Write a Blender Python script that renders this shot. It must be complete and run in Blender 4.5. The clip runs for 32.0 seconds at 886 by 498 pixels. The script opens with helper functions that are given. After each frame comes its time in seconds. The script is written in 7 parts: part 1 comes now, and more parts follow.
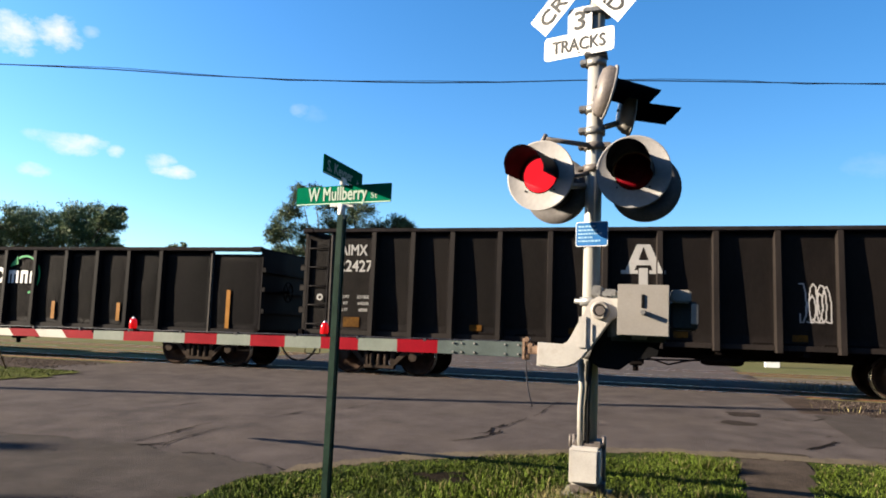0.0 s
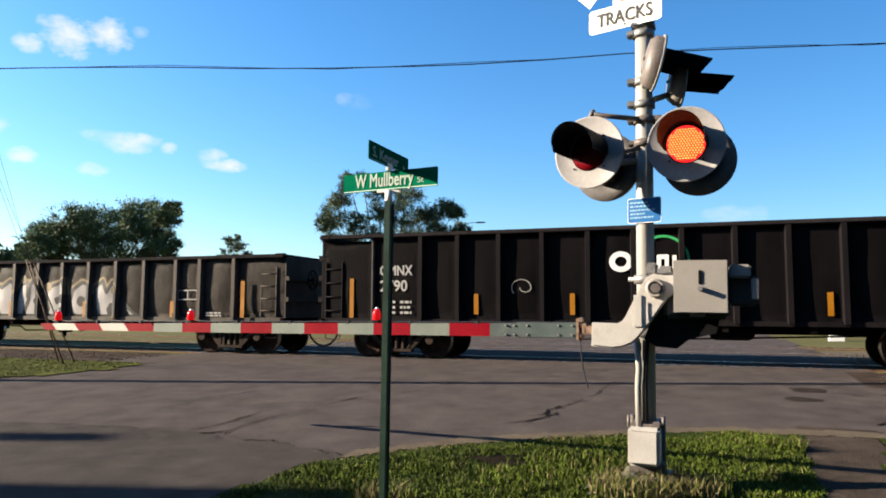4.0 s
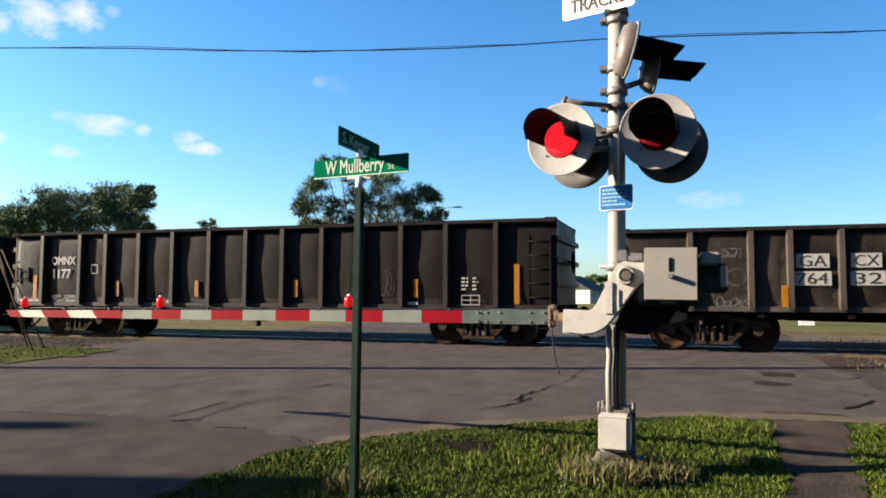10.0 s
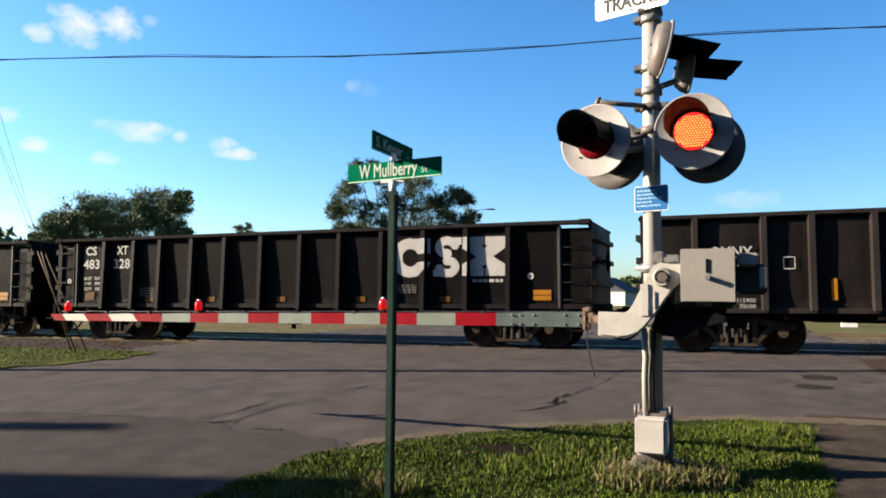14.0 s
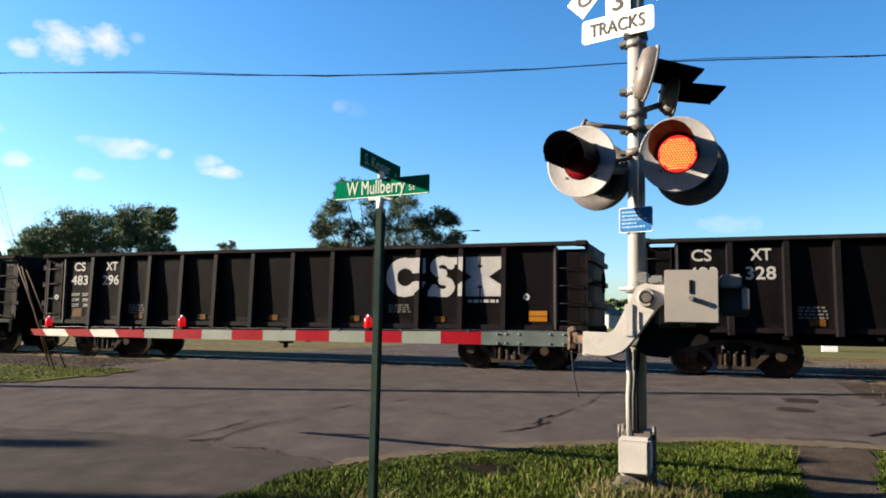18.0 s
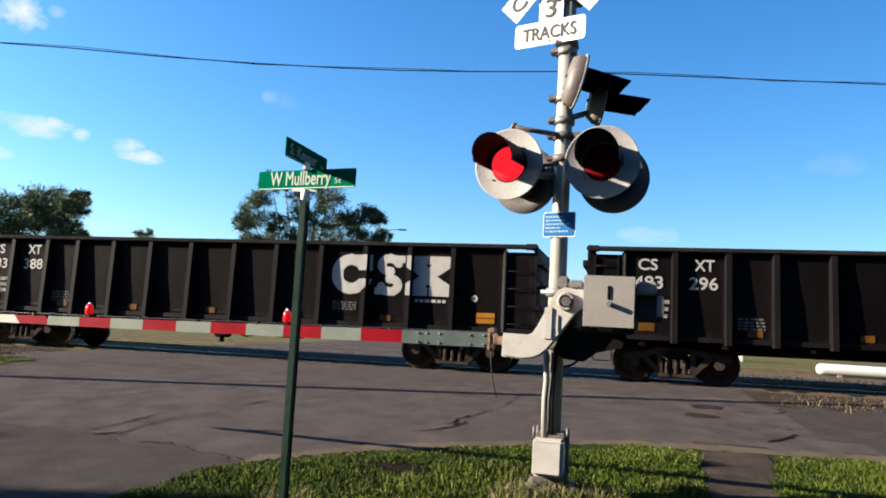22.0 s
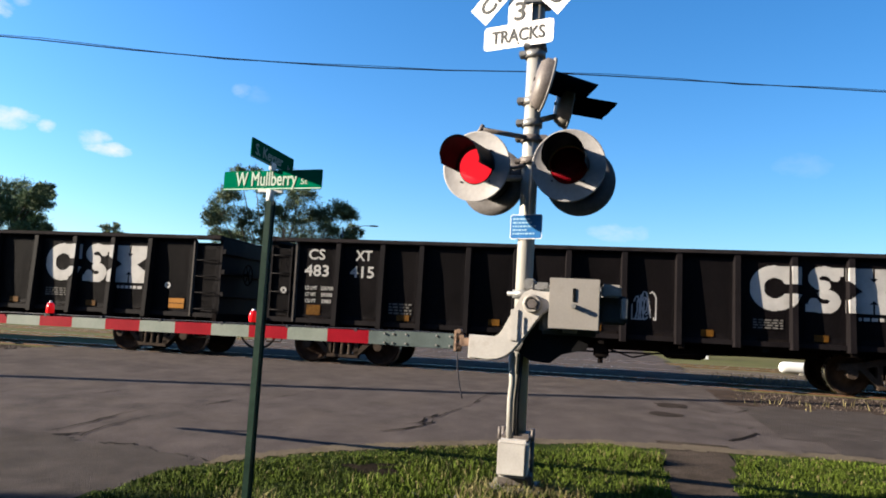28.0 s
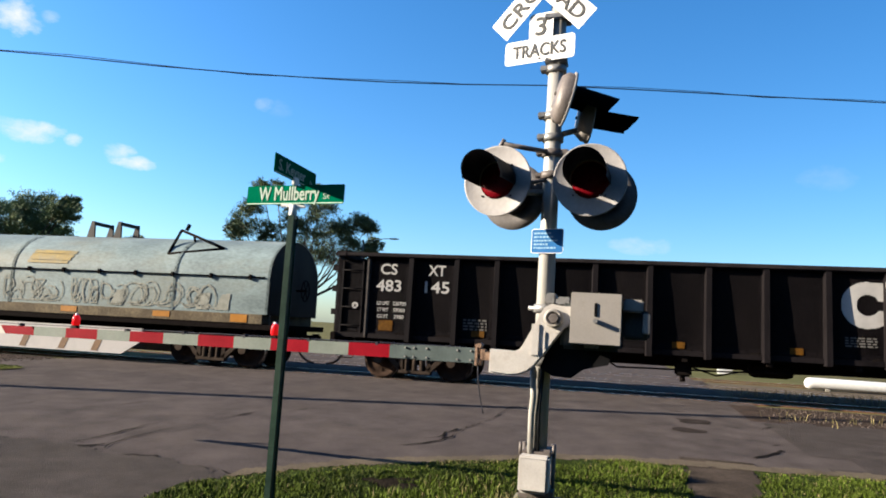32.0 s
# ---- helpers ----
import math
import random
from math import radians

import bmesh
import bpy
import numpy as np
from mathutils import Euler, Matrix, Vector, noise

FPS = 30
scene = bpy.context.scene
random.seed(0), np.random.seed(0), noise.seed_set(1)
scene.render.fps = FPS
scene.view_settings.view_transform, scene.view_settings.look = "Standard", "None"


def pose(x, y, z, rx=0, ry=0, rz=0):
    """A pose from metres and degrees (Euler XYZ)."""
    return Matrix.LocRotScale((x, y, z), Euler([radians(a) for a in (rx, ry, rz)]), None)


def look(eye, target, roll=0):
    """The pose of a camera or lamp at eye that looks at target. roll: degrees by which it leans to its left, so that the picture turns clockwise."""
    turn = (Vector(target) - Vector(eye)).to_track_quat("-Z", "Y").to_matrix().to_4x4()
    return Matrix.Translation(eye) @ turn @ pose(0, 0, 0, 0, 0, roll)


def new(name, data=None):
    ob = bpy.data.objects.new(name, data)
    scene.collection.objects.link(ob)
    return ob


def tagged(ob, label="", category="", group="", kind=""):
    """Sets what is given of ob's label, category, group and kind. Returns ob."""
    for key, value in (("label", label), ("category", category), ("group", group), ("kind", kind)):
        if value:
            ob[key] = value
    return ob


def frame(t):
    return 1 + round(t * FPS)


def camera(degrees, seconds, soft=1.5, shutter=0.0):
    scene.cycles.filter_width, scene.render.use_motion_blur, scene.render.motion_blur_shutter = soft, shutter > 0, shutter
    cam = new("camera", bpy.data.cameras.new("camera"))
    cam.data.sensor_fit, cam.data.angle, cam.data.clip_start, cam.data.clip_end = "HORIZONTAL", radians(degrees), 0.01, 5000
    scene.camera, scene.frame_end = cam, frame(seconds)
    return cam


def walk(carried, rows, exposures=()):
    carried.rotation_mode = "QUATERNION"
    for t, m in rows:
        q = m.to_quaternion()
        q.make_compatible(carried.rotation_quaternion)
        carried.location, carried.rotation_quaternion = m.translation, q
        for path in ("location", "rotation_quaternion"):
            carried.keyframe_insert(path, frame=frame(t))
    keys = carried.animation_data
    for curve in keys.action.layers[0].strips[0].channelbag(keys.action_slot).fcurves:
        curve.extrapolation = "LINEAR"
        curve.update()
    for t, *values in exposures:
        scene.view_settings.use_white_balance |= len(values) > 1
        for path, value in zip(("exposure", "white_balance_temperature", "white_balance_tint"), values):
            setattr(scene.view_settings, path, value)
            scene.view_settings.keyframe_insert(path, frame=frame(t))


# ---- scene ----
cam = camera(61.9, 32.0, soft=1.8)
# seconds and pose of the hand-held camera
PATH = [
    (0.0, pose(-0.038, -0.080, 1.520, 96.06, -2.48, 0.14)),
    (0.5, pose(-0.018, -0.078, 1.524, 95.68, -3.11, -1.19)),
    (1.0, pose(-0.020, -0.065, 1.524, 95.96, -2.19, -0.18)),
    (1.5, pose(-0.022, -0.044, 1.529, 96.14, -1.73, -0.13)),
    (2.0, pose(-0.023, -0.047, 1.527, 96.08, -1.99, -0.17)),
    (2.5, pose(-0.029, -0.052, 1.517, 95.24, -1.34, 0.78)),
    (3.0, pose(-0.035, -0.034, 1.524, 95.30, -1.56, 2.70)),
    (3.5, pose(-0.043, -0.039, 1.514, 94.99, -0.81, 4.21)),
    (5.5, pose(0.009, 0.040, 1.565, 93.75, -0.61, 1.43)),
    (6.0, pose(0.011, 0.042, 1.561, 93.33, -0.63, -0.31)),
    (6.5, pose(0.008, 0.042, 1.559, 94.18, -0.27, -0.08)),
    (7.0, pose(0.007, 0.028, 1.562, 94.44, -0.38, 0.43)),
    (7.5, pose(0.017, 0.027, 1.553, 93.81, 0.14, 0.62)),
    (8.0, pose(0.015, 0.008, 1.561, 93.60, 0.67, 1.86)),
    (8.5, pose(0.010, 0.024, 1.554, 93.52, 0.59, 2.46)),
    (9.0, pose(0.009, 0.019, 1.555, 93.50, -0.30, 2.47)),
    (9.5, pose(0.013, 0.011, 1.548, 93.31, -0.60, 2.12)),
    (10.0, pose(0.011, 0.006, 1.546, 93.48, -0.75, 2.43)),
    (10.5, pose(0.019, 0.009, 1.548, 93.31, -0.28, 3.23)),
    (11.0, pose(0.019, 0.003, 1.548, 93.49, -0.60, 3.21)),
    (11.5, pose(0.020, 0.009, 1.548, 93.41, -1.39, 3.09)),
    (12.0, pose(0.020, 0.003, 1.554, 93.76, -1.30, 3.38)),
    (12.5, pose(0.008, 0.003, 1.553, 93.99, -0.01, 5.29)),
    (13.0, pose(0.002, 0.004, 1.550, 93.80, -0.26, 5.23)),
    (13.5, pose(0.007, 0.006, 1.551, 93.87, -0.32, 4.91)),
    (14.0, pose(0.007, -0.002, 1.548, 93.64, -0.53, 5.01)),
    (14.5, pose(-0.009, 0.004, 1.563, 92.53, -0.49, 6.43)),
    (16.5, pose(-0.010, -0.012, 1.528, 94.84, -0.23, 5.32)),
    (17.0, pose(-0.006, -0.033, 1.534, 95.00, -1.16, 3.30)),
    (17.5, pose(-0.004, -0.017, 1.526, 94.97, -1.15, 2.36)),
    (18.0, pose(-0.006, -0.021, 1.524, 95.28, -1.15, 3.76)),
    (18.5, pose(-0.011, -0.024, 1.528, 96.40, -1.65, 4.32)),
    (19.0, pose(-0.027, -0.029, 1.538, 95.55, -2.39, 1.10)),
    (19.5, pose(-0.010, -0.021, 1.530, 95.70, -3.63, -1.42)),
    (20.0, pose(0.013, -0.003, 1.517, 94.91, -3.08, -3.50)),
    (20.5, pose(0.015, -0.005, 1.513, 96.05, -2.84, -3.49)),
    (21.0, pose(0.020, -0.002, 1.526, 96.19, -1.94, -2.09)),
    (21.5, pose(0.009, 0.034, 1.507, 94.26, -1.16, 0.01)),
    (22.0, pose(0.005, 0.019, 1.510, 95.48, -3.15, -2.21)),
    (22.5, pose(0.017, 0.014, 1.513, 95.90, -3.52, -3.65)),
    (23.0, pose(0.029, -0.013, 1.519, 96.30, -3.64, -4.41)),
    (23.5, pose(0.030, -0.015, 1.520, 96.48, -3.19, -4.30)),
    (24.0, pose(0.032, -0.018, 1.520, 95.85, -3.22, -4.85)),
    (24.5, pose(0.038, 0.012, 1.508, 94.94, -2.46, -4.08)),
    (26.5, pose(0.040, 0.012, 1.554, 94.99, -5.75, -6.08)),
    (27.0, pose(0.033, 0.018, 1.555, 95.02, -5.24, -4.27)),
    (27.5, pose(0.038, 0.006, 1.554, 95.54, -3.66, -3.74)),
    (28.0, pose(0.041, 0.005, 1.555, 95.32, -3.39, -4.43)),
    (28.5, pose(0.042, 0.023, 1.553, 95.89, -2.49, -3.24)),
    (29.0, pose(0.043, 0.021, 1.557, 96.09, -1.98, -2.49)),
    (29.5, pose(0.035, 0.014, 1.549, 95.79, -2.28, -1.79)),
    (30.0, pose(0.035, 0.032, 1.555, 95.49, -3.05, -1.58)),
    (30.5, pose(0.029, 0.009, 1.552, 96.01, -4.04, -3.37)),
    (31.0, pose(0.026, 0.017, 1.553, 95.81, -3.07, -2.41)),
    (31.5, pose(0.025, -0.008, 1.553, 95.53, -2.59, -2.27)),
    (32.0, pose(0.033, -0.006, 1.565, 96.22, -3.65, -2.88)),
]
walk(cam, PATH, exposures=[(0.0, 2.46, 6500, 10), (4.5, 2.36, 6500, 10), (18.0, 2.36, 6500, 10), (22.0, 2.34, 6230, 10), (32.0, 2.34, 6230, 10)])

# ---- world, sun ----
SUN_EL, SUN_AZ = radians(18.4), radians(-91.8)      # azimuth from +y, clockwise
scene.view_settings.exposure = 2.36
world = bpy.data.worlds.new("sky")
scene.world = world
world.use_nodes = True
wt = world.node_tree
wt.nodes.clear()


def wmath(op, a, b=None, c=None):
    nd = wt.nodes.new("ShaderNodeMath")
    nd.operation = op
    for i, v in enumerate((a, b, c)):
        if v is None:
            continue
        if isinstance(v, (int, float)):
            nd.inputs[i].default_value = v
        else:
            wt.links.new(v, nd.inputs[i])
    return nd.outputs[0]


sky = wt.nodes.new("ShaderNodeTexSky")
sky.sky_type = "NISHITA"
sky.sun_disc = False
sky.sun_elevation, sky.sun_rotation = SUN_EL, SUN_AZ
sky.air_density, sky.dust_density, sky.ozone_density = 1.0, 0.8, 3.0
coord = wt.nodes.new("ShaderNodeTexCoord")
sep = wt.nodes.new("ShaderNodeSeparateXYZ")
wt.links.new(coord.outputs["Generated"], sep.inputs[0])
w_az = wmath("ARCTAN2", sep.outputs[0], sep.outputs[1])
w_el = wmath("ARCSINE", sep.outputs[2])
fluff = wt.nodes.new("ShaderNodeTexNoise")
fluff.inputs["Scale"].default_value = 34.0
fluff.inputs["Detail"].default_value = 7.0
fluff.inputs["Roughness"].default_value = 0.62
stretch = wt.nodes.new("ShaderNodeMapping")
stretch.inputs["Scale"].default_value = (1.0, 1.0, 1.7)
wt.links.new(coord.outputs["Generated"], stretch.inputs[0])
wt.links.new(stretch.outputs[0], fluff.inputs["Vector"])
# small fair-weather clouds: azimuth, elevation, half width, half height (degrees), density
CLOUDS = [
    (-31.9, 18.1, 2.1, 1.5, 1.00),
    (-29.4, 18.7, 1.9, 1.3, 1.00),
    (-32.6, 18.9, 1.4, 0.8, 0.90),
    (-34.2, 17.4, 1.2, 0.75, 0.90),
    (-29.4, 11.75, 1.7, 0.55, 0.55),
    (-27.7, 11.45, 1.8, 0.85, 0.85),
    (-26.4, 11.85, 1.2, 0.55, 0.80),
    (-24.9, 11.40, 0.65, 0.5, 0.75),
    (-21.9, 11.05, 1.2, 0.65, 0.80),
    (-20.9, 10.45, 1.7, 0.55, 0.95),
    (-34.2, 9.95, 1.1, 0.65, 0.85),
    (-35.9, 11.75, 1.0, 0.6, 0.65),
    (-29.8, 9.45, 1.2, 0.6, 0.80),
    (-12.1, 15.9, 0.8, 0.6, 0.32),
    (-10.9, 15.6, 1.1, 0.8, 0.10),
    (17.6, 7.2, 2.5, 0.75, 0.45),
    (18.6, 7.2, 1.3, 0.5, 0.30),
    (-27.3, 19.2, 0.7, 0.5, 0.40),
    (-36.0, 4.7, 1.2, 0.6, 0.45),
    (30.07, 12.00, 2.00, 1.00, 0.10),
]
rag = wmath("MULTIPLY", wmath("SUBTRACT", fluff.outputs[0], 0.5), 2.6)
cover = 0.0
for ca, ce, cw, ch, cd in CLOUDS:
    da = wmath("DIVIDE", wmath("SUBTRACT", w_az, radians(ca)), radians(cw * 1.08))
    de = wmath("DIVIDE", wmath("SUBTRACT", w_el, radians(ce)), radians(ch * 1.08))
    r2 = wmath("ADD", wmath("MULTIPLY", da, da), wmath("MULTIPLY", de, de))
    blob = wmath("MAXIMUM", wmath("SUBTRACT", 1.0, r2), 0.0)
    soft = wt.nodes.new("ShaderNodeMath")
    soft.operation, soft.use_clamp = "MULTIPLY", True
    ragged = wmath("ADD", wmath("SUBTRACT", blob, 0.22), rag)
    wt.links.new(wmath("MULTIPLY", ragged, 0.85), soft.inputs[0])
    wt.links.new(wmath("MINIMUM", wmath("MULTIPLY", blob, 5.0), 1.0), soft.inputs[1])
    cover = wmath("MAXIMUM", cover, wmath("MULTIPLY", soft.outputs[0], cd))
hue = wt.nodes.new("ShaderNodeHueSaturation")
hue.inputs["Saturation"].default_value = 1.2
hue.inputs["Value"].default_value = 0.97
tint = wt.nodes.new("ShaderNodeMixRGB")
tint.blend_type = "MULTIPLY"
tint.inputs[0].default_value = 1.0
tint.inputs[2].default_value = (0.89, 0.985, 1.09, 1)
wt.links.new(sky.outputs[0], tint.inputs[1])
wt.links.new(tint.outputs[0], hue.inputs["Color"])
blend = wt.nodes.new("ShaderNodeMixRGB")
wt.links.new(cover, blend.inputs[0])
# a little more haze glow towards the sun's side
lean = wmath("MULTIPLY_ADD", wmath("COSINE", wmath("SUBTRACT", w_az, SUN_AZ)), 0.27, 1.0)
glow = wt.nodes.new("ShaderNodeVectorMath")
glow.operation = "SCALE"
wt.links.new(hue.outputs[0], glow.inputs[0])
wt.links.new(lean, glow.inputs["Scale"])
wt.links.new(glow.outputs[0], blend.inputs[1])
blend.inputs[2].default_value = (3.95, 4.0, 4.1, 1)
back = wt.nodes.new("ShaderNodeBackground")
back.inputs["Strength"].default_value = 0.05
wt.links.new(blend.outputs[0], back.inputs[0])
wout = wt.nodes.new("ShaderNodeOutputWorld")
wt.links.new(back.outputs[0], wout.inputs[0])

sun = new("sun", bpy.data.lights.new("sun", "SUN"))
sun.data.energy, sun.data.angle, sun.data.color = 5.0, radians(0.55), (1.0, 0.86, 0.66)
sun.matrix_world = look((0, 0, 0), (-math.sin(SUN_AZ) * math.cos(SUN_EL), -math.cos(SUN_AZ) * math.cos(SUN_EL), -math.sin(SUN_EL)))

# ---- materials ----
def material(name, colour, rough=0.6, metal=0.0, vary=0.25, scale=6.0, fine=60.0, bump=0.15, dirt=None, dirt_amount=0.5,
             dirt_scale=1.5, per_piece=0.0, per_island=0.0, spec=0.18, stretch=(1, 1, 1), emit=None):
    """Two scales of colour variation, optional dirt in patches, fine relief."""
    m = bpy.data.materials.new(name)
    m.use_nodes = True
    nt = m.node_tree
    bsdf = nt.nodes["Principled BSDF"]
    link = nt.links.new
    tc = nt.nodes.new("ShaderNodeTexCoord")
    mp = nt.nodes.new("ShaderNodeMapping")
    mp.inputs["Scale"].default_value = stretch
    link(tc.outputs["Object"], mp.inputs[0])
    big = nt.nodes.new("ShaderNodeTexNoise")
    big.inputs["Scale"].default_value = scale
    big.inputs["Detail"].default_value = 5
    small = nt.nodes.new("ShaderNodeTexNoise")
    small.inputs["Scale"].default_value = fine
    small.inputs["Detail"].default_value = 4
    link(mp.outputs[0], big.inputs["Vector"])
    link(mp.outputs[0], small.inputs["Vector"])

    def mixed(kind, fac, a, b):
        nd = nt.nodes.new("ShaderNodeMixRGB")
        nd.blend_type = kind
        for i, v in enumerate((fac, a, b)):
            if isinstance(v, (int, float)):
                nd.inputs[i].default_value = v
            elif isinstance(v, tuple):
                nd.inputs[i].default_value = (*v[:3], 1)
            else:
                link(v, nd.inputs[i])
        return nd.outputs[0]

    def ramp(src, lo, hi, a=0.0, b=1.0):
        nd = nt.nodes.new("ShaderNodeMapRange")
        nd.inputs[1].default_value, nd.inputs[2].default_value = lo, hi
        nd.inputs[3].default_value, nd.inputs[4].default_value = a, b
        link(src, nd.inputs[0])
        return nd.outputs[0]

    col = mixed("MULTIPLY", 1.0, tuple(colour), ramp(big.outputs[0], 0.3, 0.7, 1 - vary, 1 + vary))
    col = mixed("MULTIPLY", 1.0, col, ramp(small.outputs[0], 0.3, 0.7, 1 - vary * 0.7, 1 + vary * 0.7))
    if dirt:
        spots = nt.nodes.new("ShaderNodeTexNoise")
        spots.inputs["Scale"].default_value = dirt_scale
        spots.inputs["Detail"].default_value = 8
        spots.inputs["Roughness"].default_value = 0.65
        link(mp.outputs[0], spots.inputs["Vector"])
        col = mixed("MIX", ramp(spots.outputs[0], 0.62 - dirt_amount * 0.3, 0.78 - dirt_amount * 0.25, 0, dirt_amount), col, tuple(dirt))
    if per_piece:
        inf = nt.nodes.new("ShaderNodeObjectInfo")
        col = mixed("MULTIPLY", 1.0, col, ramp(inf.outputs["Random"], 0, 1, 1 - per_piece, 1 + per_piece))
    if per_island:
        geo = nt.nodes.new("ShaderNodeNewGeometry")
        col = mixed("MULTIPLY", 1.0, col, ramp(geo.outputs["Random Per Island"], 0, 1, 1 - per_island, 1 + per_island))
    link(col, bsdf.inputs["Base Color"])
    bsdf.inputs["Metallic"].default_value = metal
    bsdf.inputs["Specular IOR Level"].default_value = spec
    link(ramp(big.outputs[0], 0.3, 0.7, max(0.03, rough - 0.08), min(1, rough + 0.08)), bsdf.inputs["Roughness"])
    if bump:
        bp = nt.nodes.new("ShaderNodeBump")
        bp.inputs["Strength"].default_value = bump
        bp.inputs["Distance"].default_value = 0.02
        link(small.outputs[0], bp.inputs["Height"])
        link(bp.outputs[0], bsdf.inputs["Normal"])
    if emit:
        bsdf.inputs["Emission Color"].default_value = (*emit[:3], 1)
        bsdf.inputs["Emission Strength"].default_value = emit[3]
    return m


ASPHALT = material("asphalt", (0.049, 0.04079, 0.03843), 0.95, vary=0.28, scale=2.6, fine=75, bump=0.7, dirt=(0.0592, 0.0488, 0.0416), dirt_amount=0.42, dirt_scale=0.9, spec=0.03, stretch=(1.0, 0.75, 1))
ASPHALT_OLD = material("old asphalt", (0.03861, 0.0326, 0.03029), 0.95, vary=0.24, scale=3.0, fine=80, bump=0.8, dirt=(0.0288, 0.024, 0.0208), dirt_amount=0.5, dirt_scale=1.6, spec=0.03)
CRACK = material("crack", (0.00944, 0.0077, 0.0071), 0.95, vary=0.3, bump=0.4, spec=0.02)
TAR = material("oil stain", (0.0213, 0.0172, 0.0154), 0.95, vary=0.4, scale=9, bump=0.3, spec=0.01)
SOIL = material("soil", (0.03641, 0.02818, 0.02259), 0.95, vary=0.4, scale=2, fine=45, bump=0.45, dirt=(0.0142, 0.0113, 0.00832), dirt_amount=0.6, dirt_scale=2.5, spec=0.03)
DARK_SOIL = material("dark soil", (0.00944, 0.0071, 0.00474), 0.95, vary=0.4, scale=4, fine=30, bump=0.9, spec=0.02)
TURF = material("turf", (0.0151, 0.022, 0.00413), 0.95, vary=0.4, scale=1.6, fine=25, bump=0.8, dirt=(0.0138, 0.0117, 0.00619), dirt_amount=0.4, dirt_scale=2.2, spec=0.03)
# brighter, yellower copy of TURF: sunlight on the wedge put into its colour
WEDGE_TURF_LIT = material("rough turf in sunlit colour", (0.0496, 0.0544, 0.0112), 0.95, vary=0.4, scale=1.6, fine=25, bump=0.8, dirt=(0.04, 0.0336, 0.0144), dirt_amount=0.5, dirt_scale=1.2, spec=0.03)
BLADE = material("grass blade", (0.037, 0.053, 0.0058), 0.7, vary=0.4, scale=1.2, fine=10, bump=0, per_island=0.55, spec=0.06)
STRAW = material("dry grass", (0.1, 0.084, 0.04), 0.8, vary=0.25, bump=0, per_island=0.5, spec=0.04)
FAR_FIELD = material("far field", (0.0784, 0.0704, 0.032), 0.95, vary=0.4, scale=0.05, fine=1.5, bump=0.3, dirt=(0.0496, 0.056, 0.0176), dirt_amount=0.6, dirt_scale=0.10, spec=0.03)
BALLAST = material("ballast", (0.039, 0.0278, 0.0225), 0.95, vary=0.35, scale=4, fine=22, bump=0.9, per_island=0.5, spec=0.04)
DUST = material("road dust", (0.074, 0.0592, 0.0426), 0.95, vary=0.3, scale=3, fine=35, bump=0.5, dirt=(0.0503, 0.0414, 0.0296), dirt_amount=0.5, dirt_scale=3, spec=0.03)
CONCRETE = material("concrete", (0.154, 0.145, 0.127), 0.9, vary=0.2, scale=3, fine=50, bump=0.4, dirt=(0.0944, 0.0832, 0.0651), dirt_amount=0.5, dirt_scale=3)
TIE_WOOD = material("tie wood", (0.0444, 0.0326, 0.0237), 0.9, vary=0.35, fine=40, bump=0.6)
RAIL_SIDE = material("rusty rail", (0.077, 0.0385, 0.0207), 0.8, vary=0.3, bump=0.3)
RAIL_TOP = material("rail head", (0.4, 0.384, 0.36), 0.28, 1.0, vary=0.15, bump=0.05)
MAST_PAINT = material("silver paint", (0.234, 0.224, 0.206), 0.4, 0.15, vary=0.08, scale=4, fine=45, bump=0.08, dirt=(0.151, 0.134, 0.114), dirt_amount=0.35, dirt_scale=5, stretch=(1, 1, 0.3))
CAST_PAINT = material("pale grey casting", (0.19, 0.175, 0.16), 0.5, 0.05, vary=0.08, scale=3, fine=60, bump=0.03, dirt=(0.145, 0.127, 0.106), dirt_amount=0.35, dirt_scale=6)
PALE_CAST = material("pale bracket casting", (0.3345, 0.3141, 0.2915), 0.5, 0.0, vary=0.08, scale=6, fine=60, bump=0.05, dirt=(0.193, 0.165, 0.138), dirt_amount=0.4, dirt_scale=7)
GALV = material("galvanised steel", (0.165, 0.162, 0.158), 0.5, 0.5, vary=0.2, scale=12, bump=0.1)
DISC_FACE = material("grey signal disc", (0.182, 0.172, 0.169), 0.5, 0.0, vary=0.10, scale=4, fine=30, bump=0.06, dirt=(0.138, 0.127, 0.117), dirt_amount=0.35, dirt_scale=5)
BLACK_PAINT = material("black paint", (0.00414, 0.00414, 0.00474), 0.6, vary=0.25, bump=0.1, spec=0.06)
VISOR_BLACK = material("visor black", (0.0028, 0.0028, 0.004), 0.5, vary=0.2, bump=0.03, spec=0.08)
DISC_BACK = material("grey disc back", (0.08, 0.0736, 0.072), 0.55, vary=0.15, scale=5, fine=40, bump=0.05, spec=0.1)
# end flanges: the sun on their edge is put into a lighter colour
SUNLIT_EDGE = material("flange steel in sunlit tone", (0.04, 0.0344, 0.0312), 0.6, vary=0.3, scale=6, fine=40, bump=0.1, spec=0.1)
BOARDED = material("faded pink board", (0.208, 0.116, 0.084), 0.85, vary=0.1, scale=2, bump=0.05, spec=0.05)
SIGN_WHITE = material("white reflective sheet", (0.496, 0.48, 0.464), 0.4, vary=0.04, scale=5, fine=80, bump=0.03, dirt=(0.36, 0.344, 0.32), dirt_amount=0.25, dirt_scale=3)
SIGN_BLACK = material("sign black", (0.0178, 0.0178, 0.0178), 0.5, vary=0.15, bump=0)
SIGN_GREEN = material("green sign sheet", (0.0012, 0.066, 0.034), 0.65, vary=0.1, scale=5, fine=70, bump=0.02, spec=0.0)
